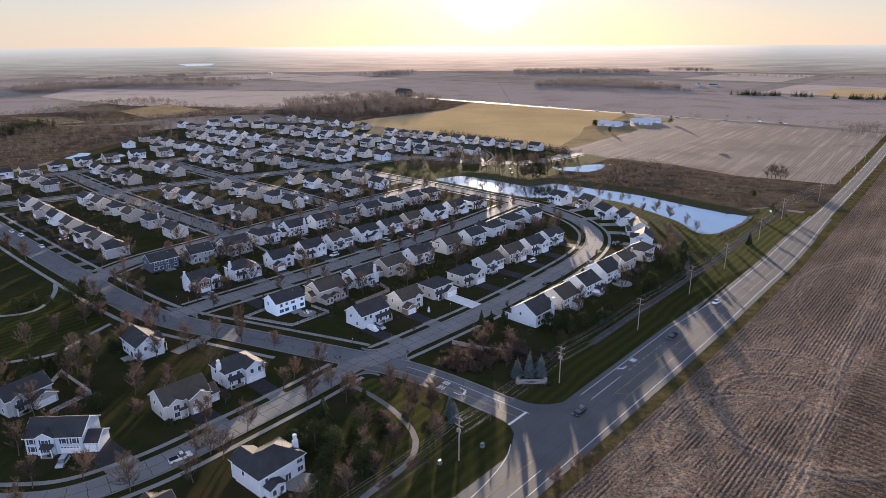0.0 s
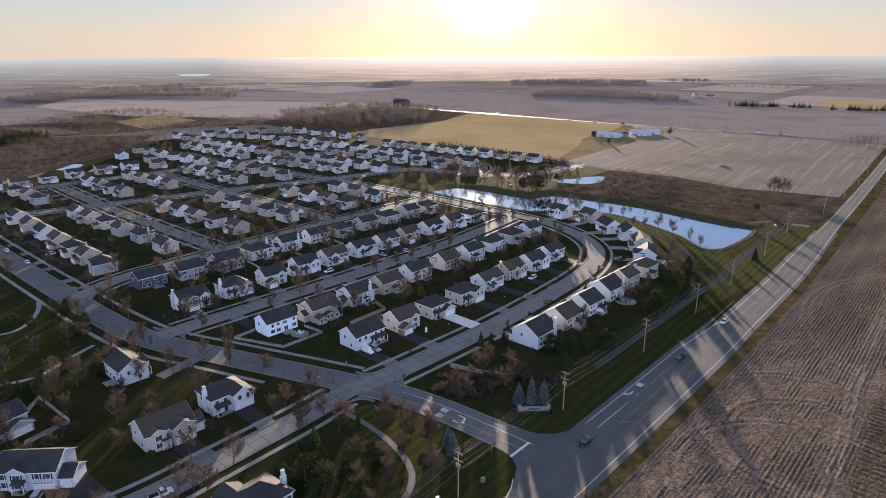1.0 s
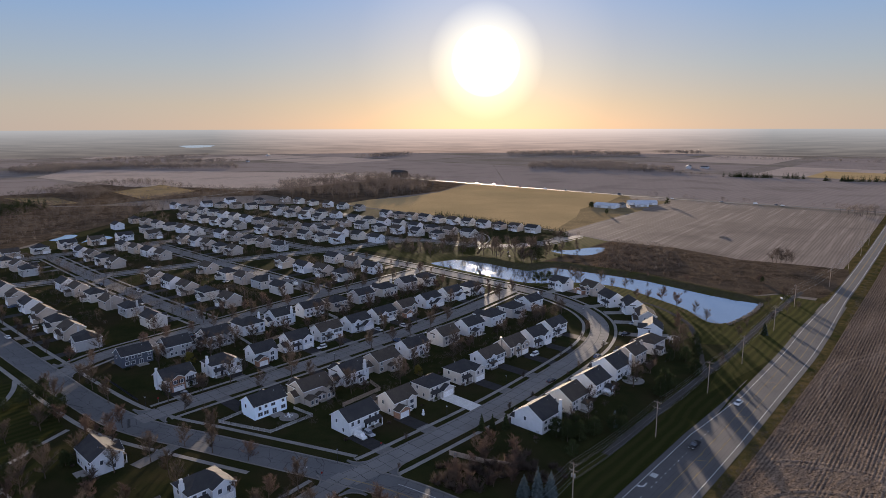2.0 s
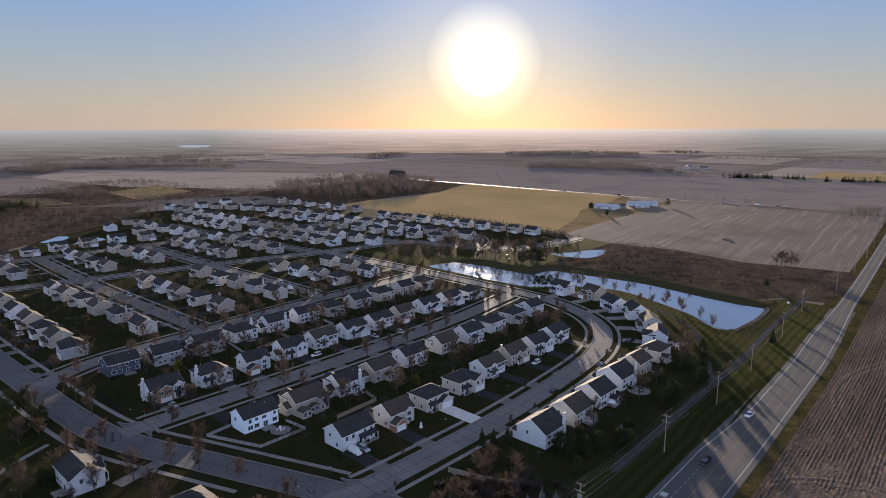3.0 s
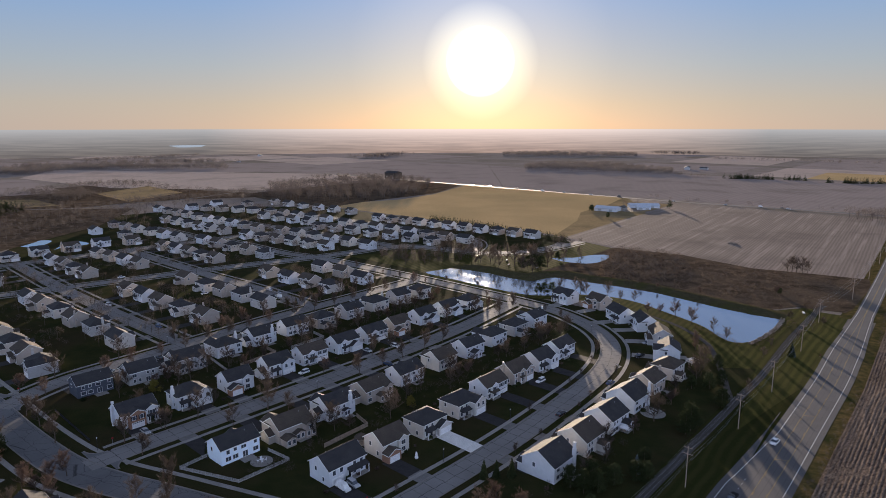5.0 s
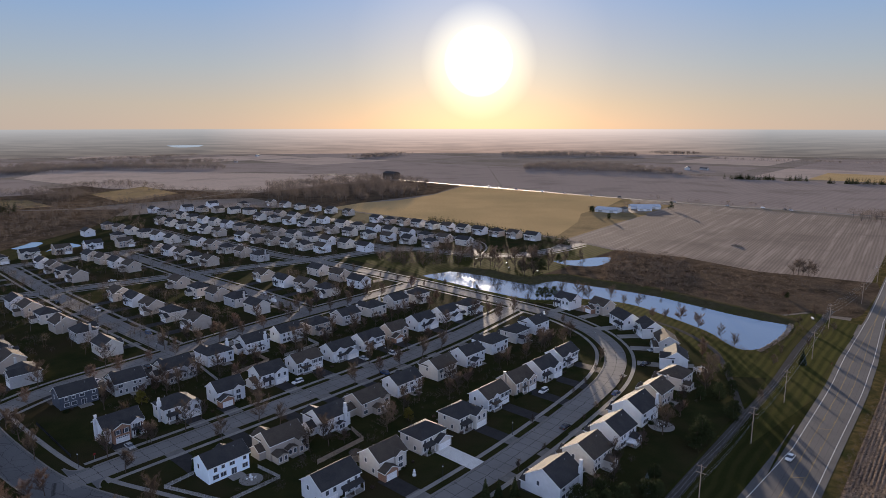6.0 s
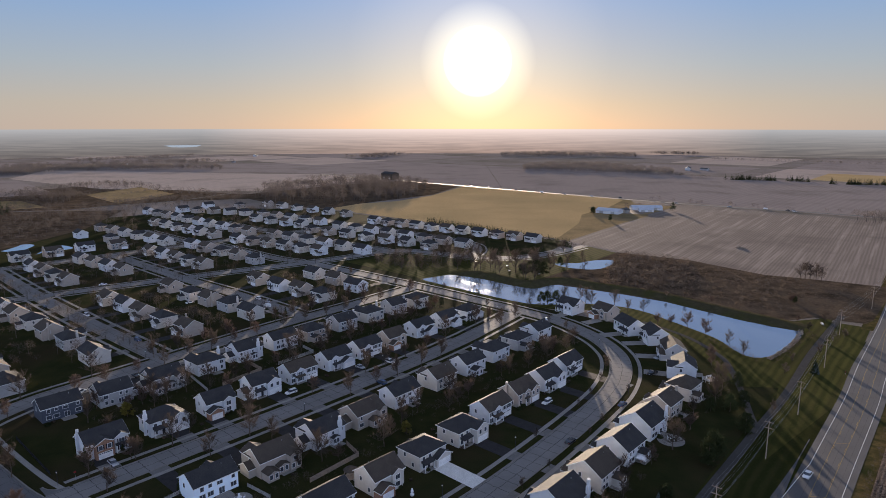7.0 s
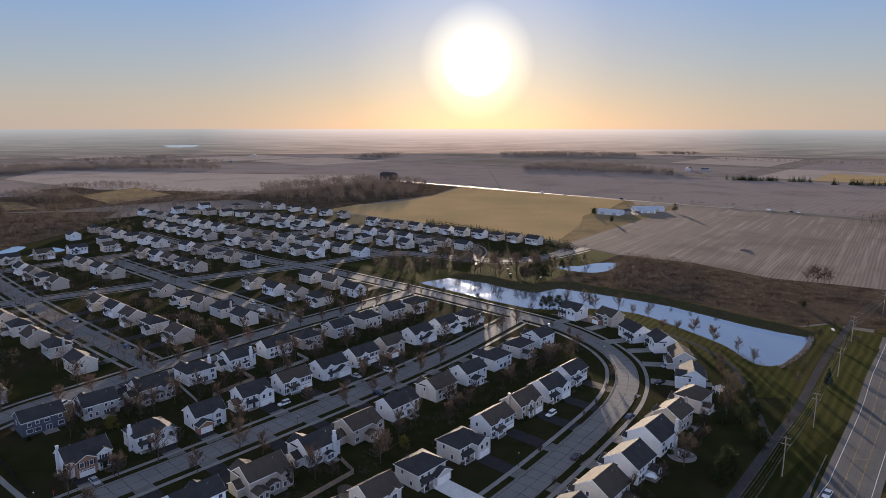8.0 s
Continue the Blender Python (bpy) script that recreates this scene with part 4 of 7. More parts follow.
def window_mesh(w, h, near):
    """Frame and pane of a window, facing -y, its middle at the origin."""
    key = ("window", w, h, near)
    if key not in MESHES:
        t, bm = 0.11, bmesh.new()
        o = [(sx * (w / 2 + t), sz * (h / 2 + t)) for sx, sz in ((-1, -1), (1, -1), (1, 1), (-1, 1))]
        i = [(sx * w / 2, sz * h / 2) for sx, sz in ((-1, -1), (1, -1), (1, 1), (-1, 1))]
        vs = [bm.verts.new((x, y, z)) for y in (-0.07, 0.02) for ring in (o, i) for x, z in ring]
        for k in range(4):
            n = (k + 1) % 4
            for q in ((k, n, 4 + n, 4 + k), (4 + k, 4 + n, 12 + n, 12 + k), (k, 8 + k, 8 + n, n)):
                bm.faces.new([vs[j] for j in q])
        pane = bmesh.new()
        for x0, x1 in ((-w / 2, -0.04), (0.04, w / 2)) if w > 1.5 and near else ((-w / 2, w / 2),):
            box(bm if not near else pane, x0, x1, -0.03, 0.02, -h / 2, h / 2)
        me = mesh_of("window", bm, "trim", "glass")
        if not near:
            for f in me.polygons:
                f.material_index = 1 if f.index >= 12 else 0
            pane.free()
        MESHES[key] = me, mesh_of("pane", pane, "glass") if near else None
    return MESHES[key]


def gable(bm, x0, x1, y0, y1, eave, rise, axis, z0=0.0):
    """Walls under a gable roof; axis: the way its ridge runs."""
    if axis == "x":
        m = (y0 + y1) / 2
        a = [(x0, y0, z0), (x0, y1, z0), (x0, y1, eave), (x0, m, eave + rise), (x0, y0, eave)]
        b = [(x1, *p[1:]) for p in a]
    else:
        m = (x0 + x1) / 2
        a = [(x0, y0, z0), (x1, y0, z0), (x1, y0, eave), (m, y0, eave + rise), (x0, y0, eave)]
        b = [(p[0], y1, p[2]) for p in a]
    solid(bm, a + b, [(0, 1, 2, 3, 4), (9, 8, 7, 6, 5), (0, 5, 6, 1), (1, 6, 7, 2), (2, 7, 8, 3), (3, 8, 9, 4), (4, 9, 5, 0)])


def gable_roof(bm, x0, x1, y0, y1, eave, rise, axis, over=0.4, t=0.16, edge=None):
    """Two sloping slabs; edge: a bmesh that takes the white boards along the gables and eaves."""
    half = ((y1 - y0) if axis == "x" else (x1 - x0)) / 2
    low = eave - over * rise / half
    top = eave + rise
    sec = [(-half - over, low + 0.02), (0, top + 0.02), (half + over, low + 0.02), (half + over, low + t), (0, top + t), (-half - over, low + t)]
    if axis == "x":
        m, e0, e1 = (y0 + y1) / 2, x0 - over, x1 + over
        ring = [[(e, m + s, z) for s, z in sec] for e in (e0, e1)]
    else:
        m, e0, e1 = (x0 + x1) / 2, y0 - over, y1
        ring = [[(m + s, e, z) for s, z in sec] for e in (e0, e1)]
    solid(bm, ring[0] + ring[1], [(0, 1, 4, 5), (1, 2, 3, 4), (6, 11, 10, 7), (7, 10, 9, 8)] + [(k, 6 + k, 6 + (k + 1) % 6, (k + 1) % 6) for k in range(6)])
    if edge is not None:
        for s in (-1, 1):
            if axis == "x":
                a, b, c, d = (Vector(v) for v in ((e0, m, top), (e1, m, top), (e1, m + s * (half + over), low), (e0, m + s * (half + over), low)))
            else:
                a, b, c, d = (Vector(v) for v in ((m, e0, top), (m, e1, top), (m + s * (half + over), e1, low), (m + s * (half + over), e0, low)))
            for v0, v1 in ((a, d), (b, c), (d, c)) if axis == "x" else ((a, d), (d, c)):
                w = (v1 - v0).normalized().cross(Vector((0, 0, 1))).normalized() * 0.035
                lo, hi = Vector((0, 0, -0.1)), Vector((0, 0, t - 0.02))
                solid(edge, [v0 - w + lo, v1 - w + lo, v1 + w + lo, v0 + w + lo, v0 - w + hi, v1 - w + hi, v1 + w + hi, v0 + w + hi], BOX)


def hip_roof(bm, x0, x1, y0, y1, eave, rise, over=0.4):
    x0, x1, y0, y1 = x0 - over, x1 + over, y0 - over, y1 + over
    h = min(x1 - x0, y1 - y0) / 2
    if x1 - x0 >= y1 - y0:
        r = [(x0 + h, (y0 + y1) / 2), (x1 - h - 0.001, (y0 + y1) / 2)]
        order = ((4, 0, 3), (5, 2, 1), (4, 5, 1, 0), (5, 4, 3, 2))
    else:
        r = [((x0 + x1) / 2, y0 + h), ((x0 + x1) / 2, y1 - h - 0.001)]
        order = ((4, 1, 0), (5, 3, 2), (4, 0, 3, 5), (4, 5, 2, 1))
    z = eave - 0.05
    solid(bm, [(x0, y0, z), (x1, y0, z), (x1, y1, z), (x0, y1, z), (*r[0], eave + rise), (*r[1], eave + rise)], order + ((0, 1, 2, 3),))
    return z


def build_house(label, wall, roof, L=13.0, W=9.2, eave=5.1, rise=2.7, hip=False, garage=(2.6, 1.8, 6.2, 1), third=False, cross=None, porch=None, chimney=None, rear=None, near=2, accent=None, flip=False, shutters=False, side=None):
    """A two-storey frame house, front to -y, ridge along x. garage: (middle, how far it stands out, width, storeys)."""
    h = thing("house", label, "house", "houses of the subdivision")
    s = -1 if flip else 1
    y0, y1 = -W / 2, W / 2
    walls, roofs, edge = bmesh.new(), bmesh.new(), bmesh.new()
    wings = []

    def wing_roof(*args, **kw):
        wings.append(bmesh.new() if near == 2 else roofs)
        gable_roof(wings[-1], *args, **kw)

    if hip:
        box(walls, -L / 2, L / 2, y0, y1, 0, eave)
        z = hip_roof(roofs, -L / 2, L / 2, y0, y1, eave, rise)
        box(edge, -L / 2 - 0.43, L / 2 + 0.43, y0 - 0.43, y1 + 0.43, z - 0.16, z - 0.005)
    else:
        gable(walls, -L / 2, L / 2, y0, y1, eave, rise, "x")
        gable_roof(roofs, -L / 2, L / 2, y0, y1, eave, rise, "x", edge=edge)
    gm, gp, gw, gs = garage
    gm *= s
    gx0, gx1 = gm - gw / 2, gm + gw / 2
    gf = y0 - gp
    gh = 2.9 if gs == 1 else eave
    gr = gw / 2 * 0.52
    wing = walls
    if gp > 0.3:
        wing = bmesh.new() if accent else walls
        gable(wing, gx0, gx1, gf, y0 + (0.2 if gs == 1 else 2.0), gh, gr, "y")
        wing_roof(gx0, gx1, gf, y0 + (0.1 if gs == 1 else W / 2 - 0.6), gh, gr, "y", edge=edge)
        if accent:
            part("front_wing", wing, accent, h, "front wing of another facing")
    windows = []
    up, dn = eave - 1.35, 1.55
    if cross:
        cm, cw, cp = cross
        cm *= s
        gable(walls, cm - cw / 2, cm + cw / 2, y0 - cp, y0 + 1.5, eave, cw / 2 * 0.6, "y")
        wing_roof(cm - cw / 2, cm + cw / 2, y0 - cp, y0 + W / 2 - 1.0, eave, cw / 2 * 0.6, "y", 0.3, edge=edge)
        windows += [(cm, y0 - cp, up, 1.7, 1.4, 0), (cm, y0 - cp, dn, 1.7, 1.4, 0)]
    if third:
        tx = gx1 if s > 0 else gx0 - 3.6
        gable(walls, tx, tx + 3.6, y0 + 0.4, y0 + 6.8, 2.8, 1.9, "x")
        wing_roof(tx + 0.3, tx + 3.6, y0 + 0.4, y0 + 6.8, 2.8, 1.9, "x", 0.3, edge=edge)
        bm = bmesh.new()
        box(bm, tx + 0.45, tx + 3.1, y0 + 0.34, y0 + 0.45, 0.05, 2.2)
        part("garage_door", bm, "trim", h, "white single garage door")
    rears = [] if not rear else [rear] if isinstance(rear, tuple) else rear
    for rm, rw, rp, rh in rears:
        rm *= s
        pitch = rw * (0.2 if rh < 4 else 0.3)
        reach = 0.3 if rh < 4 else 0.3 + pitch * W / 2 / rise
        gable(walls, rm - rw / 2, rm + rw / 2, y1 - 0.5, y1 + rp, rh, pitch, "y")
        wing_roof(rm - rw / 2, rm + rw / 2, y1 - reach, y1 + rp + 0.35, rh, pitch, "y", 0.3)
        windows += [(rm - rw / 4, y1 + rp, 1.5, 1.0, 1.4, 180), (rm + rw / 4, y1 + rp, 1.5, 1.0, 1.4, 180)]
        if rh > 4:
            windows += [(rm, y1 + rp, up, 1.5, 1.2, 180)]

    def behind(x):
        return any(abs(x - s * r[0]) < r[1] / 2 + 0.8 for r in rears)

    if side:
        sx, sw = side
        sx *= s
        x0, x1 = (L / 2 - 0.1, L / 2 + sw) if sx > 0 else (-L / 2 - sw, -L / 2 + 0.1)
        gable(walls, x0, x1, y0 + 1.2, y0 + 6.2, 2.7, 1.5, "x")
        wing_roof(x0 + (0.25 if sx > 0 else 0), x1 - (0.25 if sx < 0 else 0), y0 + 1.2, y0 + 6.2, 2.7, 1.5, "x", 0.25, edge=edge)
    part("wall", walls, wall, h)
    part("roof", roofs, roof, h)
    for w in wings:
        if near == 2:
            part("wing_roof", w, roof, h)
    part("trim_board", edge, "trim", h, "white gutter and gable boards")
    # garage door with panels
    bm = bmesh.new()
    f = gf if gp > 0.3 else y0
    dw = gw - 1.2
    for r in range(4):
        box(bm, gm - dw / 2, gm + dw / 2, f - 0.05 - 0.01 * (r % 2), f + 0.03, 0.04 + 0.54 * r, 0.56 + 0.54 * r)
    gd = part("garage_door", bm, "trim", h, "white panelled double garage door")
    if near == 2 and shutters:
        bm = bmesh.new()
        for r in range(6):
            box(bm, gm - dw / 2 + 0.25 + r * (dw - 0.4) / 6, gm - dw / 2 + 0.25 + r * (dw - 0.4) / 6 + 0.5, f - 0.075, f - 0.03, 1.72, 2.06)
        part("lights", bm, "glass", gd, "row of small glass lights")
    if gs == 2 or gp <= 0.3:
        windows += [(gm - 1.3, f, up, 1.1, 1.4, 0), (gm + 1.3, f, up, 1.1, 1.4, 0)]
    # front door and porch
    px = (gx0 - 1.6 if s > 0 else gx1 + 1.6)
    bm = bmesh.new()
    box(bm, px - 0.48, px + 0.48, y0 - 0.06, y0 + 0.03, 0.15, 2.25)
    part("front_door", bm, "shutter" if near else "trim", h, "dark front door")
    if porch:
        pw, pd = porch
        pa, pb = (px - pw + 1.2, px + 1.0) if s > 0 else (px - 1.0, px + pw - 1.2)
        bm = bmesh.new()
        solid(bm, [(pa, y0, 2.75), (pb, y0, 2.75), (pb, y0 - pd, 2.65), (pa, y0 - pd, 2.65), (pa, y0, 3.55), (pb, y0, 3.55), (pb, y0 - pd, 2.85), (pa, y0 - pd, 2.85)], ((0, 1, 2, 3), (7, 6, 5, 4), (0, 4, 5, 1), (1, 5, 6, 2), (2, 6, 7, 3), (3, 7, 4, 0)))
        pr = part("porch_roof", bm, roof, h)
        bm = bmesh.new()
        box(bm, pa, pb, y0 - pd, y0, 0, 0.2)
        if near == 2:
            part("porch_floor", bm, "concrete", h)
        else:
            bm.free()
        n = max(2, int((pb - pa) / 2.4) + 1) if near == 2 else 0
        for k in range(n):
            bm = bmesh.new()
            x = pa + 0.15 + (pb - pa - 0.3) * k / (n - 1)
            box(bm, x - 0.09, x + 0.09, y0 - pd + 0.08, y0 - pd + 0.26, 0.2, 2.68)
            part("porch_post", bm, "trim", h)
    # windows: (x, y, z, width, height, turn)
    if not near:
        windows = windows[:1]
    front_free = [x for x in (-L / 2 + 1.6, -L / 2 + 4.2, L / 2 - 1.6, L / 2 - 4.2) if not (gx0 - 0.8 < x < gx1 + 0.8) and not (cross and abs(x - s * cross[0]) < cross[1] / 2 + 0.6)]
    windows += [(x, y0, up, 1.1, 1.4, 0) for x in front_free[: 4 if near else 1]] + ([] if not near else [(x, y0, dn, 1.1, 1.5, 0) for x in front_free if abs(x - px) > 1.3])
    back = [-L / 2 + 1.9, -1.4, 1.9, L / 2 - 1.9] if near == 2 else [-L / 2 + 2.2, L / 2 - 2.2]
    pick = random.Random(int(L * 10) + int(W * 7))
    for i, x in enumerate(back):
        x += pick.uniform(-0.5, 0.5)
        if (i in (0, len(back) - 1) or pick.random() < 0.45) and not (behind(x) and any(r[3] > 4 for r in rears)):
            windows.append((x, y1, up + pick.choice((0, 0.15)), pick.choice((0.85, 1.0, 1.6)), pick.choice((1.0, 1.25)), 180))
        if i != 1 and pick.random() < 0.75 and not behind(x):
            windows.append((x, y1, dn, pick.choice((0.9, 1.7)), 1.3, 180))
    windows += [(-L / 2, 1.6, up, 0.9, 1.3, -90)] + ([(L / 2, -1.4, up, 0.9, 1.3, 90)] if near == 2 else [])
    if near == 2:
        windows += [(-L / 2, -1.8, dn, 0.9, 1.3, -90)]
        if not behind(-1.4):
            bm = bmesh.new()
            box(bm, -2.3, -0.5, y1 - 0.03, y1 + 0.05, 0.15, 2.2)
            pt = part("patio_door", bm, "trim", h)
            bm = bmesh.new()
            box(bm, -2.2, -1.45, y1 + 0.03, y1 + 0.07, 0.28, 2.1), box(bm, -1.35, -0.6, y1 + 0.03, y1 + 0.07, 0.28, 2.1)
            part("panes", bm, "glass", pt)
    for x, y, z, w, hgt, turn in windows:
        fm, pm = window_mesh(w, hgt, near == 2)
        wd = part("window", fm, "trim", h, "", pose(x, y, z, 0, 0, turn))
        if pm:
            part("pane", pm, "glass", wd)
        if shutters and turn == 0 and near == 2:
            for a in (-1, 1):
                bm = bmesh.new()
                box(bm, a * (w / 2 + 0.34) - 0.19, a * (w / 2 + 0.34) + 0.19, -0.05, 0.01, -hgt / 2 - 0.08, hgt / 2 + 0.08)
                part("shutter", bm, "shutter", wd, "dark shutter")
    if chimney:
        cx, cy = chimney
        bm = bmesh.new()
        box(bm, s * cx - 0.65, s * cx + 0.65, cy - 0.4, cy + 0.4, 0, eave + 2.2)
        box(bm, s * cx - 0.36, s * cx + 0.36, cy - 0.36, cy + 0.36, eave + 2.2, eave + rise + 0.5)
        box(bm, s * cx - 0.43, s * cx + 0.43, cy - 0.43, cy + 0.43, eave + rise + 0.5, eave + rise + 0.62)
        part("chimney", bm, wall, h, "boxed siding chimney")
    if near == 2:
        for x, y in ((-L / 4, 1.3),):
            bm = bmesh.new()
            zz = eave + rise * (1 - y / (W / 2))
            tube(bm, (x, y, zz), (x, y, zz + 0.6), 0.07, 0.07, 6)
            part("vent_pipe", bm, "steel", h)
        bm = bmesh.new()
        box(bm, -3.6, 0.8, y1, y1 + 3.2, 0.0, 0.12)
        part("patio", bm, "concrete", h, "small concrete patio")
    return h


DESIGNS = [
    dict(L=12.6, W=8.8, garage=(3.2, 2.2, 6.4, 1), cross=(-3.0, 4.2, 0.6), porch=(4.2, 1.8), rear=None),
    dict(L=11.8, W=9.0, garage=(2.9, 1.4, 6.2, 2), porch=(5.0, 1.8), chimney=(-6.4, 1.0)),
    dict(L=13.0, W=8.6, garage=(3.6, 0.0, 6.2, 2), cross=(-2.2, 3.8, 0.5), porch=(4.6, 1.6), shutters=True),
    dict(L=11.4, W=9.4, hip=True, rise=2.8, garage=(2.8, 2.0, 6.2, 1), porch=(4.4, 1.8), rear=(2.0, 4.2, 2.8, 2.7)),
    dict(L=12.2, W=8.8, rise=2.8, garage=(-3.2, 2.4, 6.0, 1), porch=(4.0, 1.6), flip=True, cross=(-3.6, 3.6, 0.5), rear=(-1.5, 4.6, 3.0, 2.8)),
]
DESIGNS += [
    dict(L=12.0, W=9.2, hip=True, rise=2.9, garage=(3.0, 2.0, 6.4, 2), porch=(4.8, 1.8), chimney=(-6.2, -1.2)),
    dict(L=11.0, W=9.4, rise=2.9, garage=(2.6, 1.8, 5.8, 1), cross=(-3.0, 3.6, 0.4), porch=(3.4, 1.6), flip=True, chimney=(5.8, 2.0)),
    dict(L=12.2, W=11.2, rise=3.5, garage=(2.9, 1.6, 6.2, 1), porch=(4.2, 1.6), chimney=(-4.2, 5.9)),
    dict(L=11.4, W=10.6, rise=3.3, garage=(2.6, 1.8, 6.0, 1), porch=(4.0, 1.6), rear=(-2.6, 4.0, 2.6, 2.7)),
]
DESIGNS += [
    dict(L=13.4, W=9.2, rise=3.0, garage=(3.7, 0.0, 5.8, 2), porch=(7.2, 1.8), flip=True),
    dict(L=10.8, W=9.0, rise=3.0, garage=(3.2, 2.8, 5.2, 1), cross=(-2.2, 3.8, 0.8), accent="brick", flip=True),
    dict(L=12.0, W=9.2, hip=True, rise=2.9, garage=(3.0, 2.6, 6.0, 2), porch=(4.8, 1.8)),
    dict(L=12.4, W=8.8, rise=3.1, garage=(3.2, 1.2, 5.4, 2), cross=(-1.4, 3.6, 0.7), porch=(3.0, 1.4), chimney=(-6.5, 0.6)),
    dict(L=11.8, W=9.0, rise=2.9, garage=(2.9, 2.0, 6.2, 2), porch=(5.0, 1.8)),
    dict(L=12.6, W=9.0, rise=3.0, garage=(3.2, 1.8, 6.0, 2), porch=(4.4, 1.6), rear=[(-4.2, 3.8, 2.4, 5.1), (-0.4, 3.4, 1.8, 2.6), (4.2, 3.6, 3.6, 2.6)], side=(1, 2.2)),
    dict(L=12.0, W=9.0, rise=3.0, garage=(2.9, 1.6, 6.2, 2), porch=(4.4, 1.6), rear=(-1.2, 2.4, 1.4, 2.6), chimney=(-3.6, 4.8), side=(1, 2.6)),
    dict(L=12.2, W=9.4, rise=2.7, garage=(2.8, 2.0, 6.2, 1), porch=(4.4, 1.8), rear=[(-4.2, 3.6, 1.6, 5.1), (-0.6, 3.6, 2.4, 2.6)], side=(1, 3.0)),
    dict(L=11.6, W=9.0, rise=3.0, garage=(2.9, 1.4, 6.0, 2), porch=(4.4, 1.6), side=(-1, 2.8)),
]
WALLS = {"w": ("white_wall", "white"), "c": ("cream_wall", "cream"), "g": ("grey_wall", "grey"), "t": ("tan_wall", "tan"), "b": ("blue_wall", "dark slate blue"), "p": ("pale_blue_wall", "bright bluish-white")}
ROOFS = {"d": ("roof_dark", "charcoal"), "b": ("roof_brown", "brown"), "g": ("roof_grey", "grey")}
FRONT = {"-v": way, "+v": way + 180, "-u": way - 90, "+u": way + 90}
MASTERS = {}
NEAR_HOUSES = []


def put_house(u, v, front, code, near, turn=0.0):
    """code: design number, wall letter, roof letter."""
    key = (code, near)
    rz = front if isinstance(front, (int, float)) else FRONT[front]
    m = Matrix.Translation(at(u, v) + Vector((0, 1.4, 0))) @ pose(0, 0, 0, 0, 0, rz + turn)
    if near == 2:
        NEAR_HOUSES.append((m, int(code[:-2])))
    if key in MASTERS:
        return copy_thing(MASTERS[key], m)
    d = dict(DESIGNS[int(code[:-2])])
    wall, wn_ = WALLS[code[-2]]
    roof, rn_ = ROOFS[code[-1]]
    kind = "hip" if d.get("hip") else "gable"
    if not near:
        d.update(chimney=None, rear=None, side=None, shutters=False)
        d["cross"] = d.get("cross") if int(code[:-2]) % 2 else None
    text = "%s-sided two-storey house with %s %s roof%s" % (wn_, rn_, kind, " and chimney" if d.get("chimney") else " and garage")
    h = build_house(text, wall, roof, near=near, **d)
    h.matrix_basis = m
    MASTERS[key] = h
    return h


def drive(u0, v0, u1, v1, width=5.6, mat="driveway", name="driveway", label="dark asphalt driveway with a concrete apron", z=0.028):
    """A driveway that ends at the kerb in a concrete apron."""
    a, b = at(u0, v0).to_2d(), at(u1, v1).to_2d()
    d = (b - a).normalized()
    ob = strip(name, label, "driveway", [a, b - d * 4.6, b + d * 0.1], width, z, mat, 0.05)
    ob.data.materials.append(M["walk" if mat == "driveway" else mat])
    ob.data.polygons[1].material_index = 1


def row(places, front, codes, near, street=None):
    """Houses in line. street: the plan coordinate of the kerb that their driveways reach."""
    for i, (u, v) in enumerate(places):
        code = codes[i % len(codes)]
        put_house(u, v, front, code, near, random.uniform(-1.2, 1.2))
        if street is not None:
            d = DESIGNS[int(code[:-2])]
            off = d["garage"][0] * (-1 if d.get("flip") else 1) / PLAN
            if front == "-v":
                drive(u + off, v - 4.0, u + off, street)
            elif front == "+v":
                drive(u - off, v + 4.0, u - off, street)
            elif front == "-u":
                drive(u - 4.0, v - off, street, v - off)
            else:
                drive(u + 4.0, v + off, street, v + off)


def spread(a, b, n):
    return [(a[0] + (b[0] - a[0]) * k / max(1, n - 1), a[1] + (b[1] - a[1]) * k / max(1, n - 1)) for k in range(n)]


row([(174, 119.5), (192, 120), (209.5, 121), (228.5, 123), (246, 124), (264.5, 124.5)], "+v", ["7wd", "8cb", "8wd", "7wd", "6tb", "3cb"], 2, 134)
for u, v, turn, code in ((283, 132, 205, "13wd"), (300, 143.5, 215, "0gb"), (313, 157, 228, "17wd"), (318, 172, 238, "9wd"), (331, 191, 254, "10tb"), (329, 210, 264, "13wd")):
    put_house(u, v, way + turn, code, 2)
    c = at(u, v).to_2d()
    w = Vector((math.sin(radians(way + turn)), -math.cos(radians(way + turn))))
    strip("driveway", "pale concrete driveway to the street", "driveway", [c + w * 5, c + w * 10, c + w * 16], 5.4, 0.03, "concrete", 0.05)
row([(133, 162), (151, 161.5), (168, 162), (186, 163), (204, 165), (221, 166), (238, 166.5), (255.5, 168)], "-v", ["9wd", "10cb", "3cd", "11cd", "2wb", "12tb", "13wd", "2wd"], 2, 142.5)
row([(119, 193), (137, 191.5), (156, 193), (173, 194), (192, 196), (212, 196), (230.5, 197), (248.5, 198.5), (266.5, 199.5), (283, 200)], "+v", ["2pd", "14tb", "15wd", "16tb", "2wd", "17cb", "4wd", "11wd", "3gd", "1wd"], 2, 215)
row([(127, 237.5), (145, 237), (163.5, 239.5), (180.5, 240), (198, 240.5), (215, 241), (231, 241.5), (250, 243), (267.5, 243), (285, 243.5)], "-v", ["5wd", "10wd", "17wd", "2wb", "0wd", "2wd", "10tb", "0wd", "4wd", "3wd"], 2, 224)
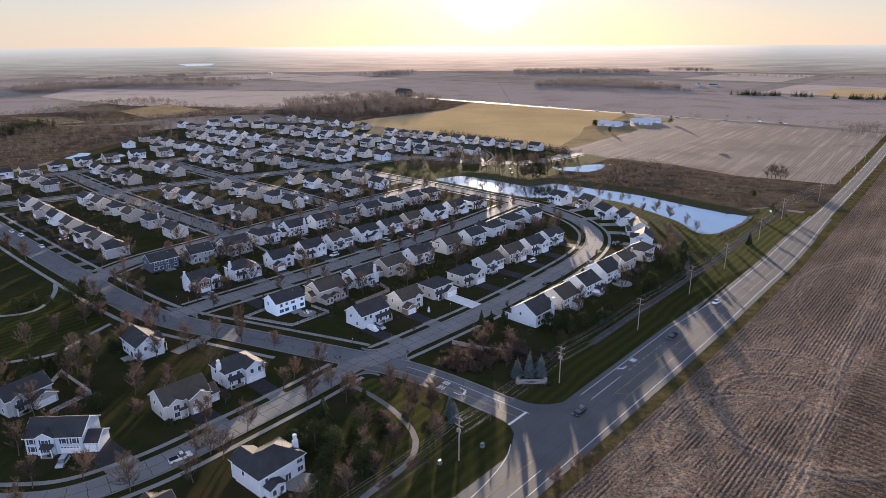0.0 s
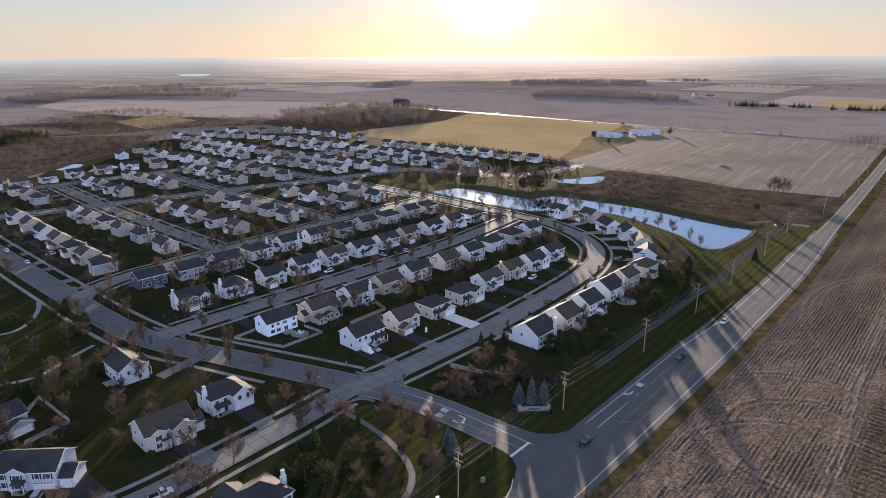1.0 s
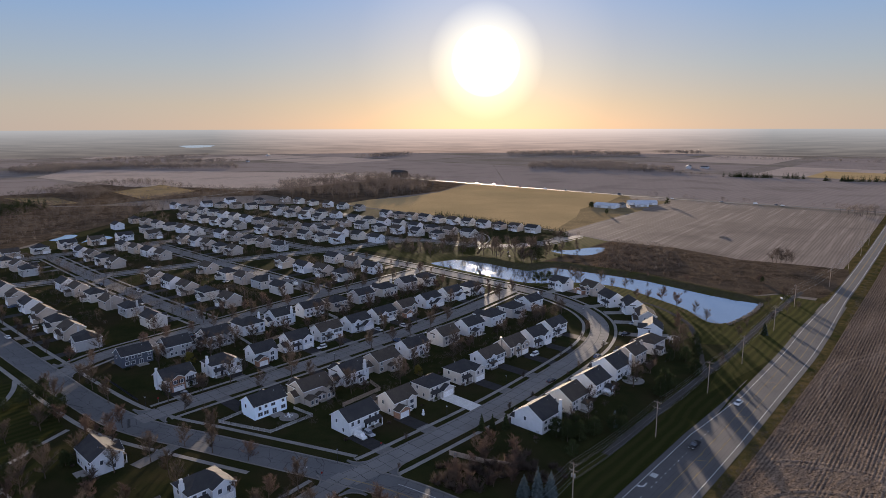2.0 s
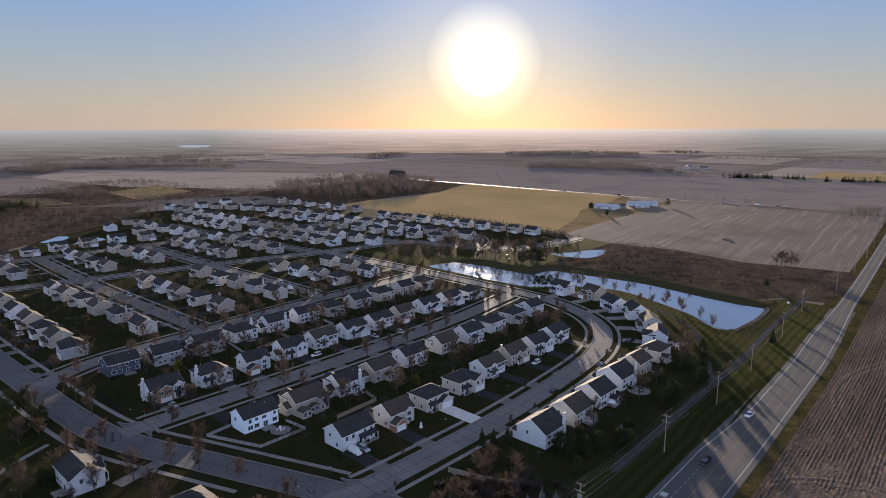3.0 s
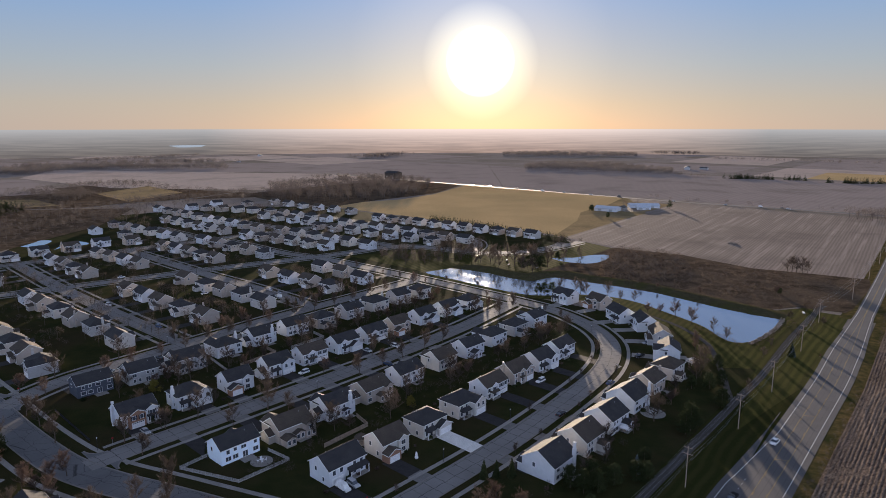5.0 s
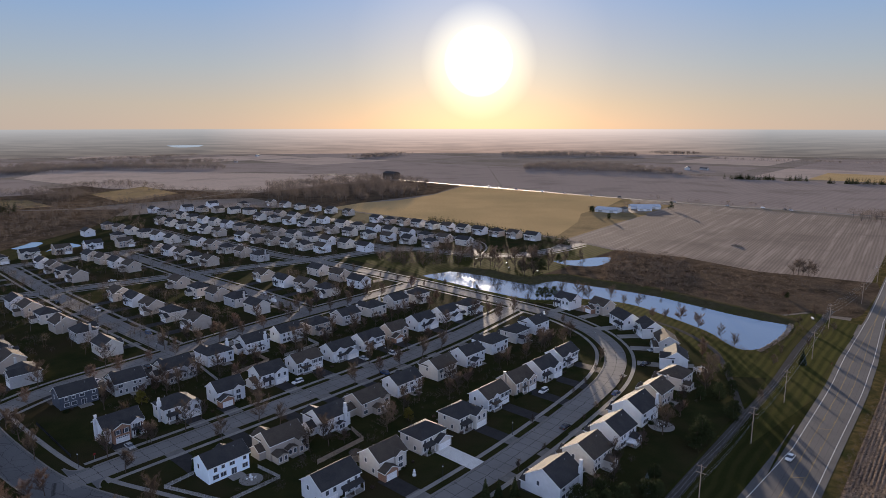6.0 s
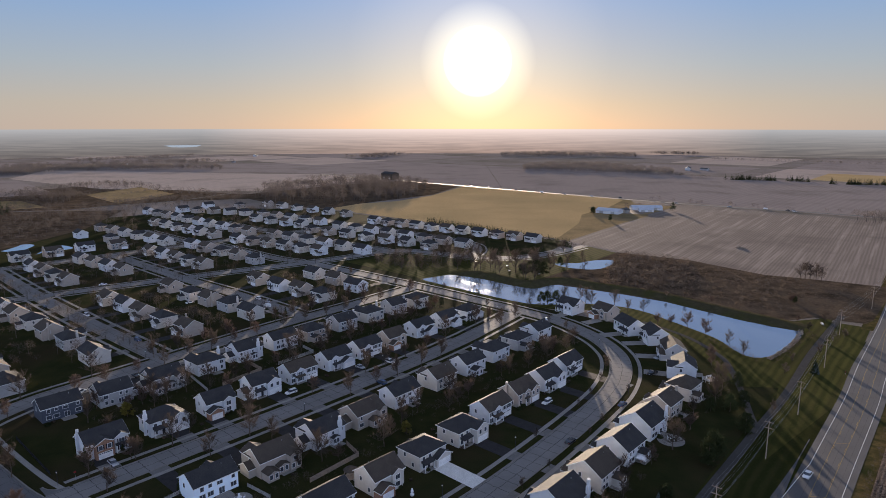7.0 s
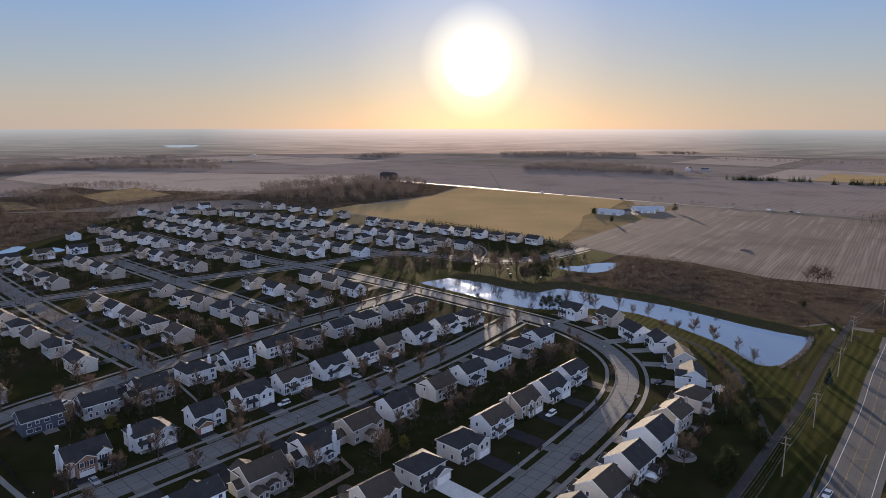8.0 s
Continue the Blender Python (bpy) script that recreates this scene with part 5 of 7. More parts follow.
row([(108, 273), (124.5, 271), (142.5, 271), (161, 273.5), (179, 275), (197, 276), (213, 275), (231.5, 276), (249.5, 277), (267, 278), (283, 278)], "+v", ["2bd", "17gd", "14gd", "5wd", "15wd", "2wd", "3td", "1gd", "5cd", "6gd", "3cd"], 2, 292)
for i, (u, v, front, code) in enumerate(((68, 196.5, "+u", "0wd"), (80, 159.5, "-v", "5wd"), (32, 189, "-v", "0gd"), (33.8, 114.2, "+v", "0tb"))):
    put_house(u, v, front, code, 2, (0, 0, 12, 0)[i])
# the brick-fronted house, and the house on the corner with its rear bay
brick_house = build_house("cream house with tan brick front gables and brown roof", "cream_wall", "roof_brown", L=13.2, W=9.4, rise=3.2, garage=(3.0, 1.8, 6.2, 2), third=True, cross=(-3.6, 4.2, 0.9), porch=(2.6, 1.6), accent="tan_wall")
brick_house.matrix_basis = Matrix.Translation(at(61, 155.5) + Vector((0, 1.4, 0))) @ pose(0, 0, 0, 0, 0, FRONT["-v"])
corner_house = build_house("white corner house with charcoal hip roof and rear bay", "white_wall", "roof_dark", L=13.0, W=10.0, rise=3.1, hip=True, garage=(3.0, 2.0, 6.4, 2), porch=(4.8, 1.8), chimney=(-6.6, 1.6), rear=(3.4, 4.2, 2.6, 2.8))
corner_house.matrix_basis = Matrix.Translation(at(61.5, 112) + Vector((0, 1.4, 0))) @ pose(0, 0, 0, 0, 0, FRONT["+v"] + 4)
brick_wing = build_house("white house with a brick garage wing and charcoal roof", "white_wall", "roof_dark", L=12.4, W=9.4, rise=2.9, garage=(1.4, 1.8, 5.4, 2), cross=(-3.9, 4.2, 0.9), porch=(4.6, 1.8), chimney=(6.4, 1.2), accent="brick", flip=True, shutters=True)
brick_wing.matrix_basis = Matrix.Translation(at(108.5, 237) + Vector((0, 1.4, 0))) @ pose(0, 0, 0, 0, 0, FRONT["-v"])
drive(106.8, 233, 106.8, 224)
# the wide house with three garage doors
wide = build_house("wide pale grey-blue house with black shutters and three white garage doors", "light_blue_wall", "roof_dark", L=14.2, W=9.6, rise=2.8, garage=(3.9, 0.0, 6.2, 2), third=True, cross=(-1.9, 4.6, 0.5), porch=(3.2, 2.0), shutters=True)
wide.matrix_basis = Matrix.Translation(at(34.5, 161.5)) @ pose(0, 0, 0, 0, 0, 3)
drive(39.3, 156.5, 40.5, 140, 7.5), drive(64, 151, 64.5, 140, 6.5), drive(83, 155.5, 83, 141, 5.6)
MID = ["0cd", "1tb", "2wd", "4tb", "3cd", "6tb", "5gd"]
row([(102, 439), (102, 414), (102, 390), (102, 367), (102, 346), (102, 327), (102, 308)], "-u", MID, 1, 84)
row([(130, 426), (131, 407), (133, 387), (133, 365), (135, 344), (135, 317)], "+u", MID[2:] + MID[:2], 1, 150)
row([(174, 404), (175, 385), (175, 365), (177, 345), (178, 322)], "-u", MID[1:], 1, 158)
row([(209, 405), (209, 380), (210, 362), (211.5, 344), (211.5, 324)], "+u", MID[3:] + MID[:3], 1, 227)
row([(253, 383), (253, 361), (256, 344), (257, 325)], "-u", MID[1:], 1, 235)
row([(285, 370), (285, 348), (282, 326)], "+u", MID, 1, 309)
row(spread((172, 527), (174, 467), 4), "-u", MID[2:], 1, 158)
row(spread((203, 529), (208, 471), 4), "+u", MID, 1, 225)
row(spread((249, 523), (252, 449), 5), "-u", MID[1:], 1, 233)
row(spread((283, 525), (284, 437), 5), "+u", MID[2:], 1)
row([(175, 568), (197, 569), (220, 572), (241, 565)], "-v", MID, 1)
row([(116, 557), (133, 556), (154, 562)], "-v", MID[2:], 0)
row([(124, 527), (126, 506), (126, 485)], "+u", MID[4:] + MID[:1], 0, 145)
row([(101, 498)], "-u", MID[5:], 0, 84)
FAR = ["0wd", "3td", "1tb", "2cd", "5cd", "4wb", "6cd"]
row(spread((320, 521), (334, 430), 6), "-u", FAR, 0)
row(spread((353, 518), (358, 408), 6), "+u", FAR[2:] + FAR[:2], 0)
row(spread((391, 516), (406, 384), 7), "-u", FAR[1:], 0)
row(spread((421, 513), (429, 368), 8), "+u", FAR[3:] + FAR[:3], 0)
row(spread((466, 515), (485, 340), 11), "-u", FAR, 0)
row(spread((267, 667), (274, 553), 6), "+u", FAR[1:], 0)
row(spread((315, 663), (318, 556), 6), "-u", FAR[2:], 0)
row(spread((346, 749), (346, 547), 10), "+u", FAR, 0)
row(spread((395, 614), (402, 546), 4), "-u", FAR[3:], 0)
row(spread((378, 736), (412, 660), 5), "+v", FAR, 0)
row(spread((420, 640), (425, 548), 5), "+u", FAR[1:], 0)
row(spread((472, 712), (478, 573), 6), "-u", FAR[2:], 0)
row(spread((415, 748), (440, 720), 2), "+v", FAR, 0)
row(spread((240, 640), (250, 600), 2), "+u", FAR, 0)


# ---- trees and shrubs ----
class Sticks:
    """Collects tapered three-sided sticks and single blades into plain lists."""

    def __init__(self):
        self.v, self.f = [], []

    def stick(self, a, b, ra, rb, sides=3):
        d = (b - a).normalized()
        s = d.orthogonal().normalized()
        q = d.cross(s)
        k0 = len(self.v)
        for c, r in ((a, ra), (b, rb)):
            for k in range(sides):
                w = 2 * math.pi * k / sides
                self.v.append(c + (s * math.cos(w) + q * math.sin(w)) * r)
        for k in range(sides):
            self.f.append((k0 + k, k0 + (k + 1) % sides, k0 + sides + (k + 1) % sides, k0 + sides + k))

    def blade(self, a, b, w):
        side = (b - a).cross(Vector((random.uniform(-1, 1), random.uniform(-1, 1), random.uniform(-0.4, 1)))).normalized() * w
        k0 = len(self.v)
        self.v += [a - side, a + side, b]
        self.f.append((k0, k0 + 1, k0 + 2))

    def leaf(self, c, r):
        """A small ragged leaf cluster of two crossed triangles."""
        k0 = len(self.v)
        for _ in range(2):
            for _ in range(3):
                self.v.append(c + Vector((random.gauss(0, r), random.gauss(0, r), random.gauss(0, r * 0.8))))
        self.f += [(k0, k0 + 1, k0 + 2), (k0 + 3, k0 + 4, k0 + 5)]

    def mesh(self, name, mat):
        me = bpy.data.meshes.new(name)
        me.from_pydata(self.v, [], self.f)
        me.materials.append(M[mat])
        return me


def rand_way(up=0.3):
    a = random.uniform(0, 2 * math.pi)
    return Vector((math.cos(a), math.sin(a), up)).normalized()


def bare_parts(height, spread, limbs=16, branches=6, twigs=8, wide=0.036):
    """Trunk, and crown of limbs, branches and fine twigs, of a leafless tree."""
    trunk, crown = Sticks(), Sticks()
    p, r = Vector((0, 0, 0)), height * 0.02
    spine = [p]
    for k in range(5):
        q = p + Vector((random.uniform(-0.2, 0.2), random.uniform(-0.2, 0.2), height * 0.165))
        trunk.stick(p, q, r, r * 0.74, 6)
        p, r = q, r * 0.74
        spine.append(p)
    for i in range(limbs):
        t = 0.22 + 0.76 * i / limbs
        base = spine[int(t * 5)].lerp(spine[min(5, int(t * 5) + 1)], t * 5 % 1)
        d = rand_way(0.25 + 1.1 * t * t + random.uniform(0, 0.5))
        ln = spread * (0.62 + 1.15 * t - 1.25 * t * t) * random.uniform(0.75, 1.3)
        mid = base + d * ln * 0.5
        end = mid + (d + Vector((random.uniform(-0.35, 0.35), random.uniform(-0.35, 0.35), random.uniform(0.1, 0.6)))).normalized() * ln * 0.55
        w = height * 0.009 * (1.1 - 0.6 * t)
        crown.stick(base, mid, w, w * 0.6), crown.stick(mid, end, w * 0.6, w * 0.2)
        for _ in range(branches):
            s = random.uniform(0.12, 1.0)
            b0 = base.lerp(mid, s * 2) if s < 0.5 else mid.lerp(end, s * 2 - 1)
            bd = (d * 0.6 + rand_way(0.9)).normalized()
            b1 = b0 + bd * ln * random.uniform(0.3, 0.55)
            crown.blade(b0, b1, w * 0.4), crown.blade(b0, b1, w * 0.4)
            for _ in range(twigs):
                t0 = b0.lerp(b1, random.uniform(0.1, 1.0))
                crown.blade(t0, t0 + (bd + rand_way(random.uniform(-0.3, 1.3)) * 1.3).normalized() * random.uniform(0.4, 1.25) * (0.45 + height / 18), wide)
    return trunk, crown


def bare_tree(label, height, spread, twig="twig", **k):
    trunk, crown = bare_parts(height, spread, **k)
    h = thing("tree", label, "tree", "bare trees")
    part("trunk", trunk.mesh("trunk", "bark"), None, h)
    part("crown", crown.mesh("crown", twig), None, h)
    return h


def conifer_crown(height, radius, tiers=19, fans=17):
    crown = Sticks()
    for i in range(tiers):
        t = i / tiers
        z = height * (0.07 + 0.9 * t)
        r = radius * (1 - t) ** 0.85 + 0.12
        for k in range(max(5, int(fans * (1 - 0.45 * t)))):
            a = random.uniform(0, 2 * math.pi)
            d = Vector((math.cos(a), math.sin(a), 0))
            n = Vector((-d.y, d.x, 0))
            ln = r * random.uniform(0.72, 1.12)
            root = Vector((0, 0, z + random.uniform(-0.2, 0.25)))
            tip = root + d * ln + Vector((0, 0, -0.28 * ln))
            mid = root.lerp(tip, 0.55)
            w = 0.24 * ln + 0.08
            k0 = len(crown.v)
            crown.v += [root + Vector((0, 0, 0.1)), mid + n * w, tip, mid - n * w, mid + Vector((0, 0, -0.3 * w))]
            crown.f += [(k0, k0 + 1, k0 + 2), (k0, k0 + 2, k0 + 3), (k0 + 1, k0 + 4, k0 + 2), (k0 + 4, k0 + 3, k0 + 2)]
            for s in (-1, 1):
                crown.blade(mid, mid + (d + n * s * 0.9).normalized() * ln * 0.42, 0.13 * ln + 0.04)
    crown.blade(Vector((0, 0, height * 0.9)), Vector((0, 0, height * 1.02)), 0.12)
    return crown


def conifer(label, height, radius, mat="needle"):
    trunk = Sticks()
    trunk.stick(Vector((0, 0, 0)), Vector((0, 0, height * 0.8)), height * 0.018, 0.03, 6)
    h = thing("spruce", label, "tree", "evergreens")
    part("trunk", trunk.mesh("trunk", "bark"), None, h)
    part("crown", conifer_crown(height, radius).mesh("crown", mat), None, h)
    return h


def pine(label, height, radius, mat="needle"):
    """A loose evergreen with a clumped, uneven crown."""
    trunk, crown = Sticks(), Sticks()
    trunk.stick(Vector((0, 0, 0)), Vector((0, 0, height * 0.85)), height * 0.022, 0.05, 6)
    for i in range(30):
        t = random.uniform(0.12, 1.0)
        d = rand_way(0.3)
        r = radius * (1.05 - 0.75 * abs(t - 0.35) / 0.65) * random.uniform(0.55, 1.1)
        c = Vector((0, 0, height * t * 0.9)) + d * r
        crown.stick(Vector((0, 0, c.z - 0.3)), c, 0.05, 0.02)
        for _ in range(46):
            q = c + Vector((random.gauss(0, 0.5), random.gauss(0, 0.5), random.gauss(0, 0.36))) * radius * 0.4
            crown.leaf(q, 0.17)
    h = thing("pine", label, "tree", "evergreens")
    part("trunk", trunk.mesh("trunk", "bark"), None, h)
    part("crown", crown.mesh("crown", mat), None, h)
    return h


def shrub(label, height, radius, mat, twiggy):
    s = Sticks()
    for _ in range(150 if twiggy else 190):
        d = rand_way(random.uniform(0.1, 1.6))
        tip = Vector((d.x * radius, d.y * radius, d.z * height)) * random.uniform(0.5, 1.0)
        if twiggy:
            s.blade(Vector((d.x * 0.15, d.y * 0.15, 0)), tip, 0.045)
        else:
            s.leaf(tip, 0.13 * (radius + height))
    ob = new("shrub", s.mesh("shrub", mat))
    return tagged(ob, label, "shrub", "shrubs")


USED = set()


def plant(master, u, v, scale=1.0, z=0.0):
    """The master itself first, then copies of it."""
    m = Matrix.Translation(at(u, v, z)) @ pose(0, 0, 0, 0, 0, random.uniform(0, 360)) @ Matrix.Diagonal((scale * random.uniform(0.85, 1.2), scale * random.uniform(0.85, 1.2), scale * random.uniform(0.92, 1.1), 1))
    if master.name not in USED:
        USED.add(master.name)
        master.matrix_basis = m
        return master
    old, master.scale = master.scale.copy(), (1, 1, 1)
    c = copy_thing(master, m)
    master.scale = old
    return c


STREET = [bare_tree("young leafless street tree in a grass strip", 7.4, 2.9, limbs=18, branches=9, twigs=12, wide=0.025), bare_tree("leafless street tree in a grass strip", 8.4, 3.2, limbs=18, branches=9, twigs=12, wide=0.025), bare_tree("small russet leafless tree beside the street", 6.2, 2.6, "twig_red", limbs=17, branches=9, twigs=12, wide=0.025)]
YARD = [bare_tree("leafless brown tree in a yard", 9.0, 3.9, limbs=20, branches=9, twigs=13, wide=0.026), bare_tree("broad leafless brown tree", 10.4, 4.6, limbs=22, branches=9, twigs=13, wide=0.027), bare_tree("russet leafless ornamental tree", 6.4, 3.1, "twig_red", limbs=18, branches=9, twigs=14, wide=0.026)]
TALL = [bare_tree("tall leafless park tree", 14.0, 5.0, limbs=19, branches=8, twigs=11, wide=0.042), bare_tree("tall spreading leafless tree", 12.5, 5.4, limbs=18, branches=8, twigs=11, wide=0.042)]
SPRUCE = conifer("full blue spruce behind the entrance sign", 7.6, 2.3, "needle_blue")
BLUE = conifer("small blue spruce on a lawn", 6.5, 1.9, "needle_blue")
GREEN = conifer("dark green spruce on a lawn", 7.5, 2.1)
ARBOR = conifer("narrow dark green arborvitae", 4.6, 0.85)
PINE = [pine("dark bushy evergreen tree", 7.0, 2.5), pine("broad dark green pine", 9.0, 3.2)]
BUSH = [shrub("leafless brown shrub on a lawn", 1.8, 1.5, "twig", True), shrub("dark green clipped shrub beside a house", 1.0, 0.9, "needle", False), shrub("russet leafless shrub on a lawn", 1.5, 1.3, "twig_red", True)]

random.seed(11)
# street trees in the strips between kerb and sidewalk
far_places = []
for nm, pts, wd in STREETS:
    ln = lines[nm]
    total = sum((ln[j + 1] - ln[j]).length for j in range(len(ln) - 1))
    for s in (1, -1):
        d = 14.0
        side = offset_line(ln, s * (wd / 2 + 1.9))
        gap = 13.0 if nm in ("loop", "middle", "inner", "south") else 15.0 if nm in ("cross_west", "cross_east", "outer") else 20.0
        while d < total - 12:
            if random.random() < (0.55 if nm == "south" else 0.8):
                q = along(side, d, d + 0.5)
                if q:
                    x, y = q[0] / PLAN
                    place = (x * UX + y * UY, -x * UY + y * UX, random.uniform(0.95, 1.32))
                    if nm == "loop":
                        if random.random() < 0.45:
                            plant(random.choice(STREET), place[0], place[1], random.uniform(0.3, 0.55) if place[0] < 262 and place[1] < 160 else random.uniform(0.5, 0.8))
                    elif gap < 14:
                        plant(random.choice(STREET), *place)
                    else:
                        far_places.append(place)
            d += gap * random.uniform(0.8, 1.25)
for u, v, k in ((90, 189.3, 1), (99.2, 190.8, 0), (94.1, 180.3, 0), (98.9, 168.6, 2), (79.3, 188.2, 1), (78.4, 215.3, 2), (82.4, 216.8, 2), (72, 218.6, 2), (74, 214, 2), (76, 207, 2), (73, 222, 2), (86.5, 240, 0), (87, 256, 1), (86.5, 268, 0), (73.5, 262, 0), (73, 250, 1), (88, 312, 0), (87.5, 330, 1), (87, 350, 0), (86, 372, 1), (85, 395, 0), (71, 330, 1), (70, 352, 0), (69.5, 380, 1), (92, 147, 2)):
    plant(STREET[k], u, v, random.uniform(0.95, 1.28))
# yard trees round the near houses
for u, v, k, s in ((38, 130.8, 1, 0.95), (54.5, 133, 0, 0.85), (68, 132.5, 0, 0.9), (25, 164, 0, 1.0), (49, 197, 1, 0.9), (33, 181, 1, 0.95), (58, 126.5, 0, 0.9), (86, 154.5, 2, 0.8), (56, 201, 1, 0.95), (48, 184, 0, 0.8), (63, 186, 2, 0.9), (70, 190, 0, 1.0)):
    plant(YARD[k], u, v, s)
for u, v, k, s in ((30, 201, 1, 1.0), (22, 175, 0, 0.9), (49, 123.5, 0, 0.9), (71, 149, 2, 0.7), (52, 160, 2, 0.8), (56, 172, 0, 0.9), (40, 171, 2, 0.8), (66, 172, 2, 0.8), (94, 125, 0, 1.0), (98, 127, 2, 1.0), (90, 135.8, 0, 0.9), (96, 134, 0, 0.8)):
    plant(YARD[k], u, v, s)
for u, v, k, s in ((107, 121, 2, 1.1), (108, 116, 0, 0.8), (104, 118, 2, 1.0), (108.5, 112, 2, 0.9), (103, 109, 0, 0.9), (106, 104, 2, 1.1), (108, 105, 2, 0.9), (89, 112, 0, 0.8), (92, 106, 2, 1.0), (84, 88.5, 2, 1.0), (88, 99, 0, 0.85), (90, 101, 2, 1.0), (96, 93, 0, 0.9), (79, 95, 2, 0.9), (100, 97, 2, 0.9), (82, 103, 0, 0.9), (75, 88, 2, 0.9), (70, 94, 0, 0.9)):
    plant(YARD[k], u, v, s)
for u, v, k, s in ((148, 124, 0, 0.62), (151, 121, 2, 0.95), (146, 120, 2, 0.85), (131, 112, 2, 0.75), (136, 108, 2, 0.7), (134, 116, 0, 0.5), (140, 105, 2, 0.75), (142, 112, 0, 0.55), (139, 118, 2, 0.8), (150, 111, 2, 0.8), (154, 115, 2, 0.8), (143, 117, 2, 0.95), (133, 119, 2, 0.8), (145, 108, 2, 0.8), (129, 116, 0, 0.5)):
    plant(YARD[k], u, v, s)
for u, v, k, s in ((149, 183.5, 1, 0.9), (143, 185, 0, 0.85), (151, 188.5, 0, 0.8), (208, 187, 1, 0.8), (212, 189, 0, 0.75), (147, 206, 0, 0.8), (133, 256, 1, 0.85), (129, 210, 0, 0.8), (113, 226, 2, 1.0), (136, 266, 0, 0.9), (132, 229, 0, 0.75), (119, 269, 2, 1.0)):
    plant(YARD[k], u, v, s)
for u, v, k, s in ((114, 245, 0, 0.7), (157, 250, 2, 1.0), (170, 256, 0, 0.7), (188, 252, 0, 0.75), (205, 257, 1, 0.75), (222, 258, 0, 0.8), (241, 259, 2, 1.0), (258, 262, 1, 0.8), (262, 181, 1, 0.8), (270, 184, 0, 0.8), (276, 180, 0, 0.75), (272, 190, 2, 1.0)):
    plant(YARD[k], u, v, s)
# back yards between the rows, and the thickly planted yards south of the collector road
random.seed(57)


def yard_strip(a, b, n, wide, kinds, lo=0.6, hi=1.0):
    """n plants in uneven gaps along a strip of yards."""
    for k in range(n):
        t = (k + random.uniform(0.1, 0.9)) / n
        plant(random.choice(kinds), a[0] + (b[0] - a[0]) * t, a[1] + (b[1] - a[1]) * t + random.uniform(-wide, wide), random.uniform(lo, hi))


yard_strip((152, 180), (288, 186), 16, 4, YARD, 0.6, 1.05)
yard_strip((112, 258), (292, 266), 22, 4, YARD, 0.6, 1.1)
yard_strip((168, 111), (282, 118), 9, 3, YARD, 0.55, 0.95)
for u, v, k, s in ((22, 190, 0, 1.0), (28, 208, 1, 0.9), (52, 208, 1, 0.8), (66, 205, 1, 0.8), (45, 192, 2, 1.1), (44, 176, 2, 1.0), (60, 180, 2, 0.9)):
    plant(YARD[k], u, v, s)
for u, v, k, s in ((34, 168, 0, 0.8), (62, 164, 0, 0.7), (78, 168, 1, 0.75), (80, 178, 0, 0.8), (64, 234, 1, 0.8), (70, 236, 2, 1.0), (54, 232, 0, 0.8), (44, 228, 1, 0.8), (98, 104, 0, 0.8), (112, 108, 0, 0.8), (60, 96, 1, 0.8)):
    plant(YARD[k], u, v, s)
# evergreens
for u, v, s in ((138, 99.5, 0.95), (140.3, 96.8, 1.1), (142.5, 94.2, 1.0)):
    plant(SPRUCE, u, v, s)
for u, v, s in ((109, 100, 0.95), (107.6, 97.2, 1.0), (190, 101.5, 0.9), (320, 95, 0.8)):
    plant(BLUE, u, v, s)
for u, v, s in ((85, 123, 1.0), (83.5, 121, 0.8), (43, 209, 0.7), (320, 95.5, 0.9), (162, 129, 0.7), (159, 131, 0.75), (165, 126, 0.75), (154, 116, 0.6), (98, 122, 0.7)):
    plant(GREEN, u, v, s)
for u, v, k, s in ((75, 113, 1, 1.0), (76, 107, 1, 0.95), (78, 110, 0, 1.1), (76, 96.5, 0, 1.0), (80, 98.5, 1, 0.85), (67.6, 258.3, 1, 1.05), (70.2, 242.2, 1, 0.95), (72.8, 262, 0, 1.1), (73.5, 246, 0, 0.95), (56, 265, 0, 0.9), (50, 263, 1, 0.8), (40, 211, 0, 0.8), (34, 214, 0, 0.8), (60, 259, 0, 0.8), (66, 240, 0, 0.7), (98, 98, 0, 0.6), (71, 104, 0, 1.0), (66, 99, 1, 0.8), (44, 203, 0, 0.8)):
    plant(PINE[k], u, v, s)
for u, v, k, s in ((48, 206, 0, 0.9), (38, 199, 1, 0.8), (26, 200, 0, 0.9), (62, 204, 0, 0.8), (46, 172, 0, 0.8), (34, 188, 1, 0.7), (58, 216, 0, 0.8), (90, 104, 0, 0.8), (86, 110, 1, 0.7), (82, 116, 0, 0.9), (80, 122, 0, 0.8), (94, 110, 0, 0.7), (72, 118, 0, 0.8)):
    plant(PINE[k], u, v, s)
for u, v, k, s in ((171, 111, 0, 0.75), (171, 107, 0, 0.8), (174, 104.5, 0, 0.75), (177, 108, 0, 0.8), (180, 103, 0, 0.7), (186, 99.5, 0, 0.7), (189, 98, 0, 0.65), (224, 100, 1, 0.95), (227, 101.5, 0, 0.95), (221.5, 100.5, 0, 0.85), (249, 99, 0, 0.8), (164, 101, 0, 0.6), (262, 108, 0, 0.7), (268, 106, 0, 0.7), (285, 113, 0, 0.7), (196, 102, 0, 0.6), (258, 113, 0, 0.6), (388, 271, 1, 0.95), (385, 275, 1, 0.85), (391, 268, 0, 1.0), (382, 278, 0, 0.8), (336, 229, 0, 0.8), (340, 226, 0, 0.75), (334, 232, 0, 0.7), (421, 274, 0, 0.8)):
    plant(PINE[k], u, v, s * 1.3)
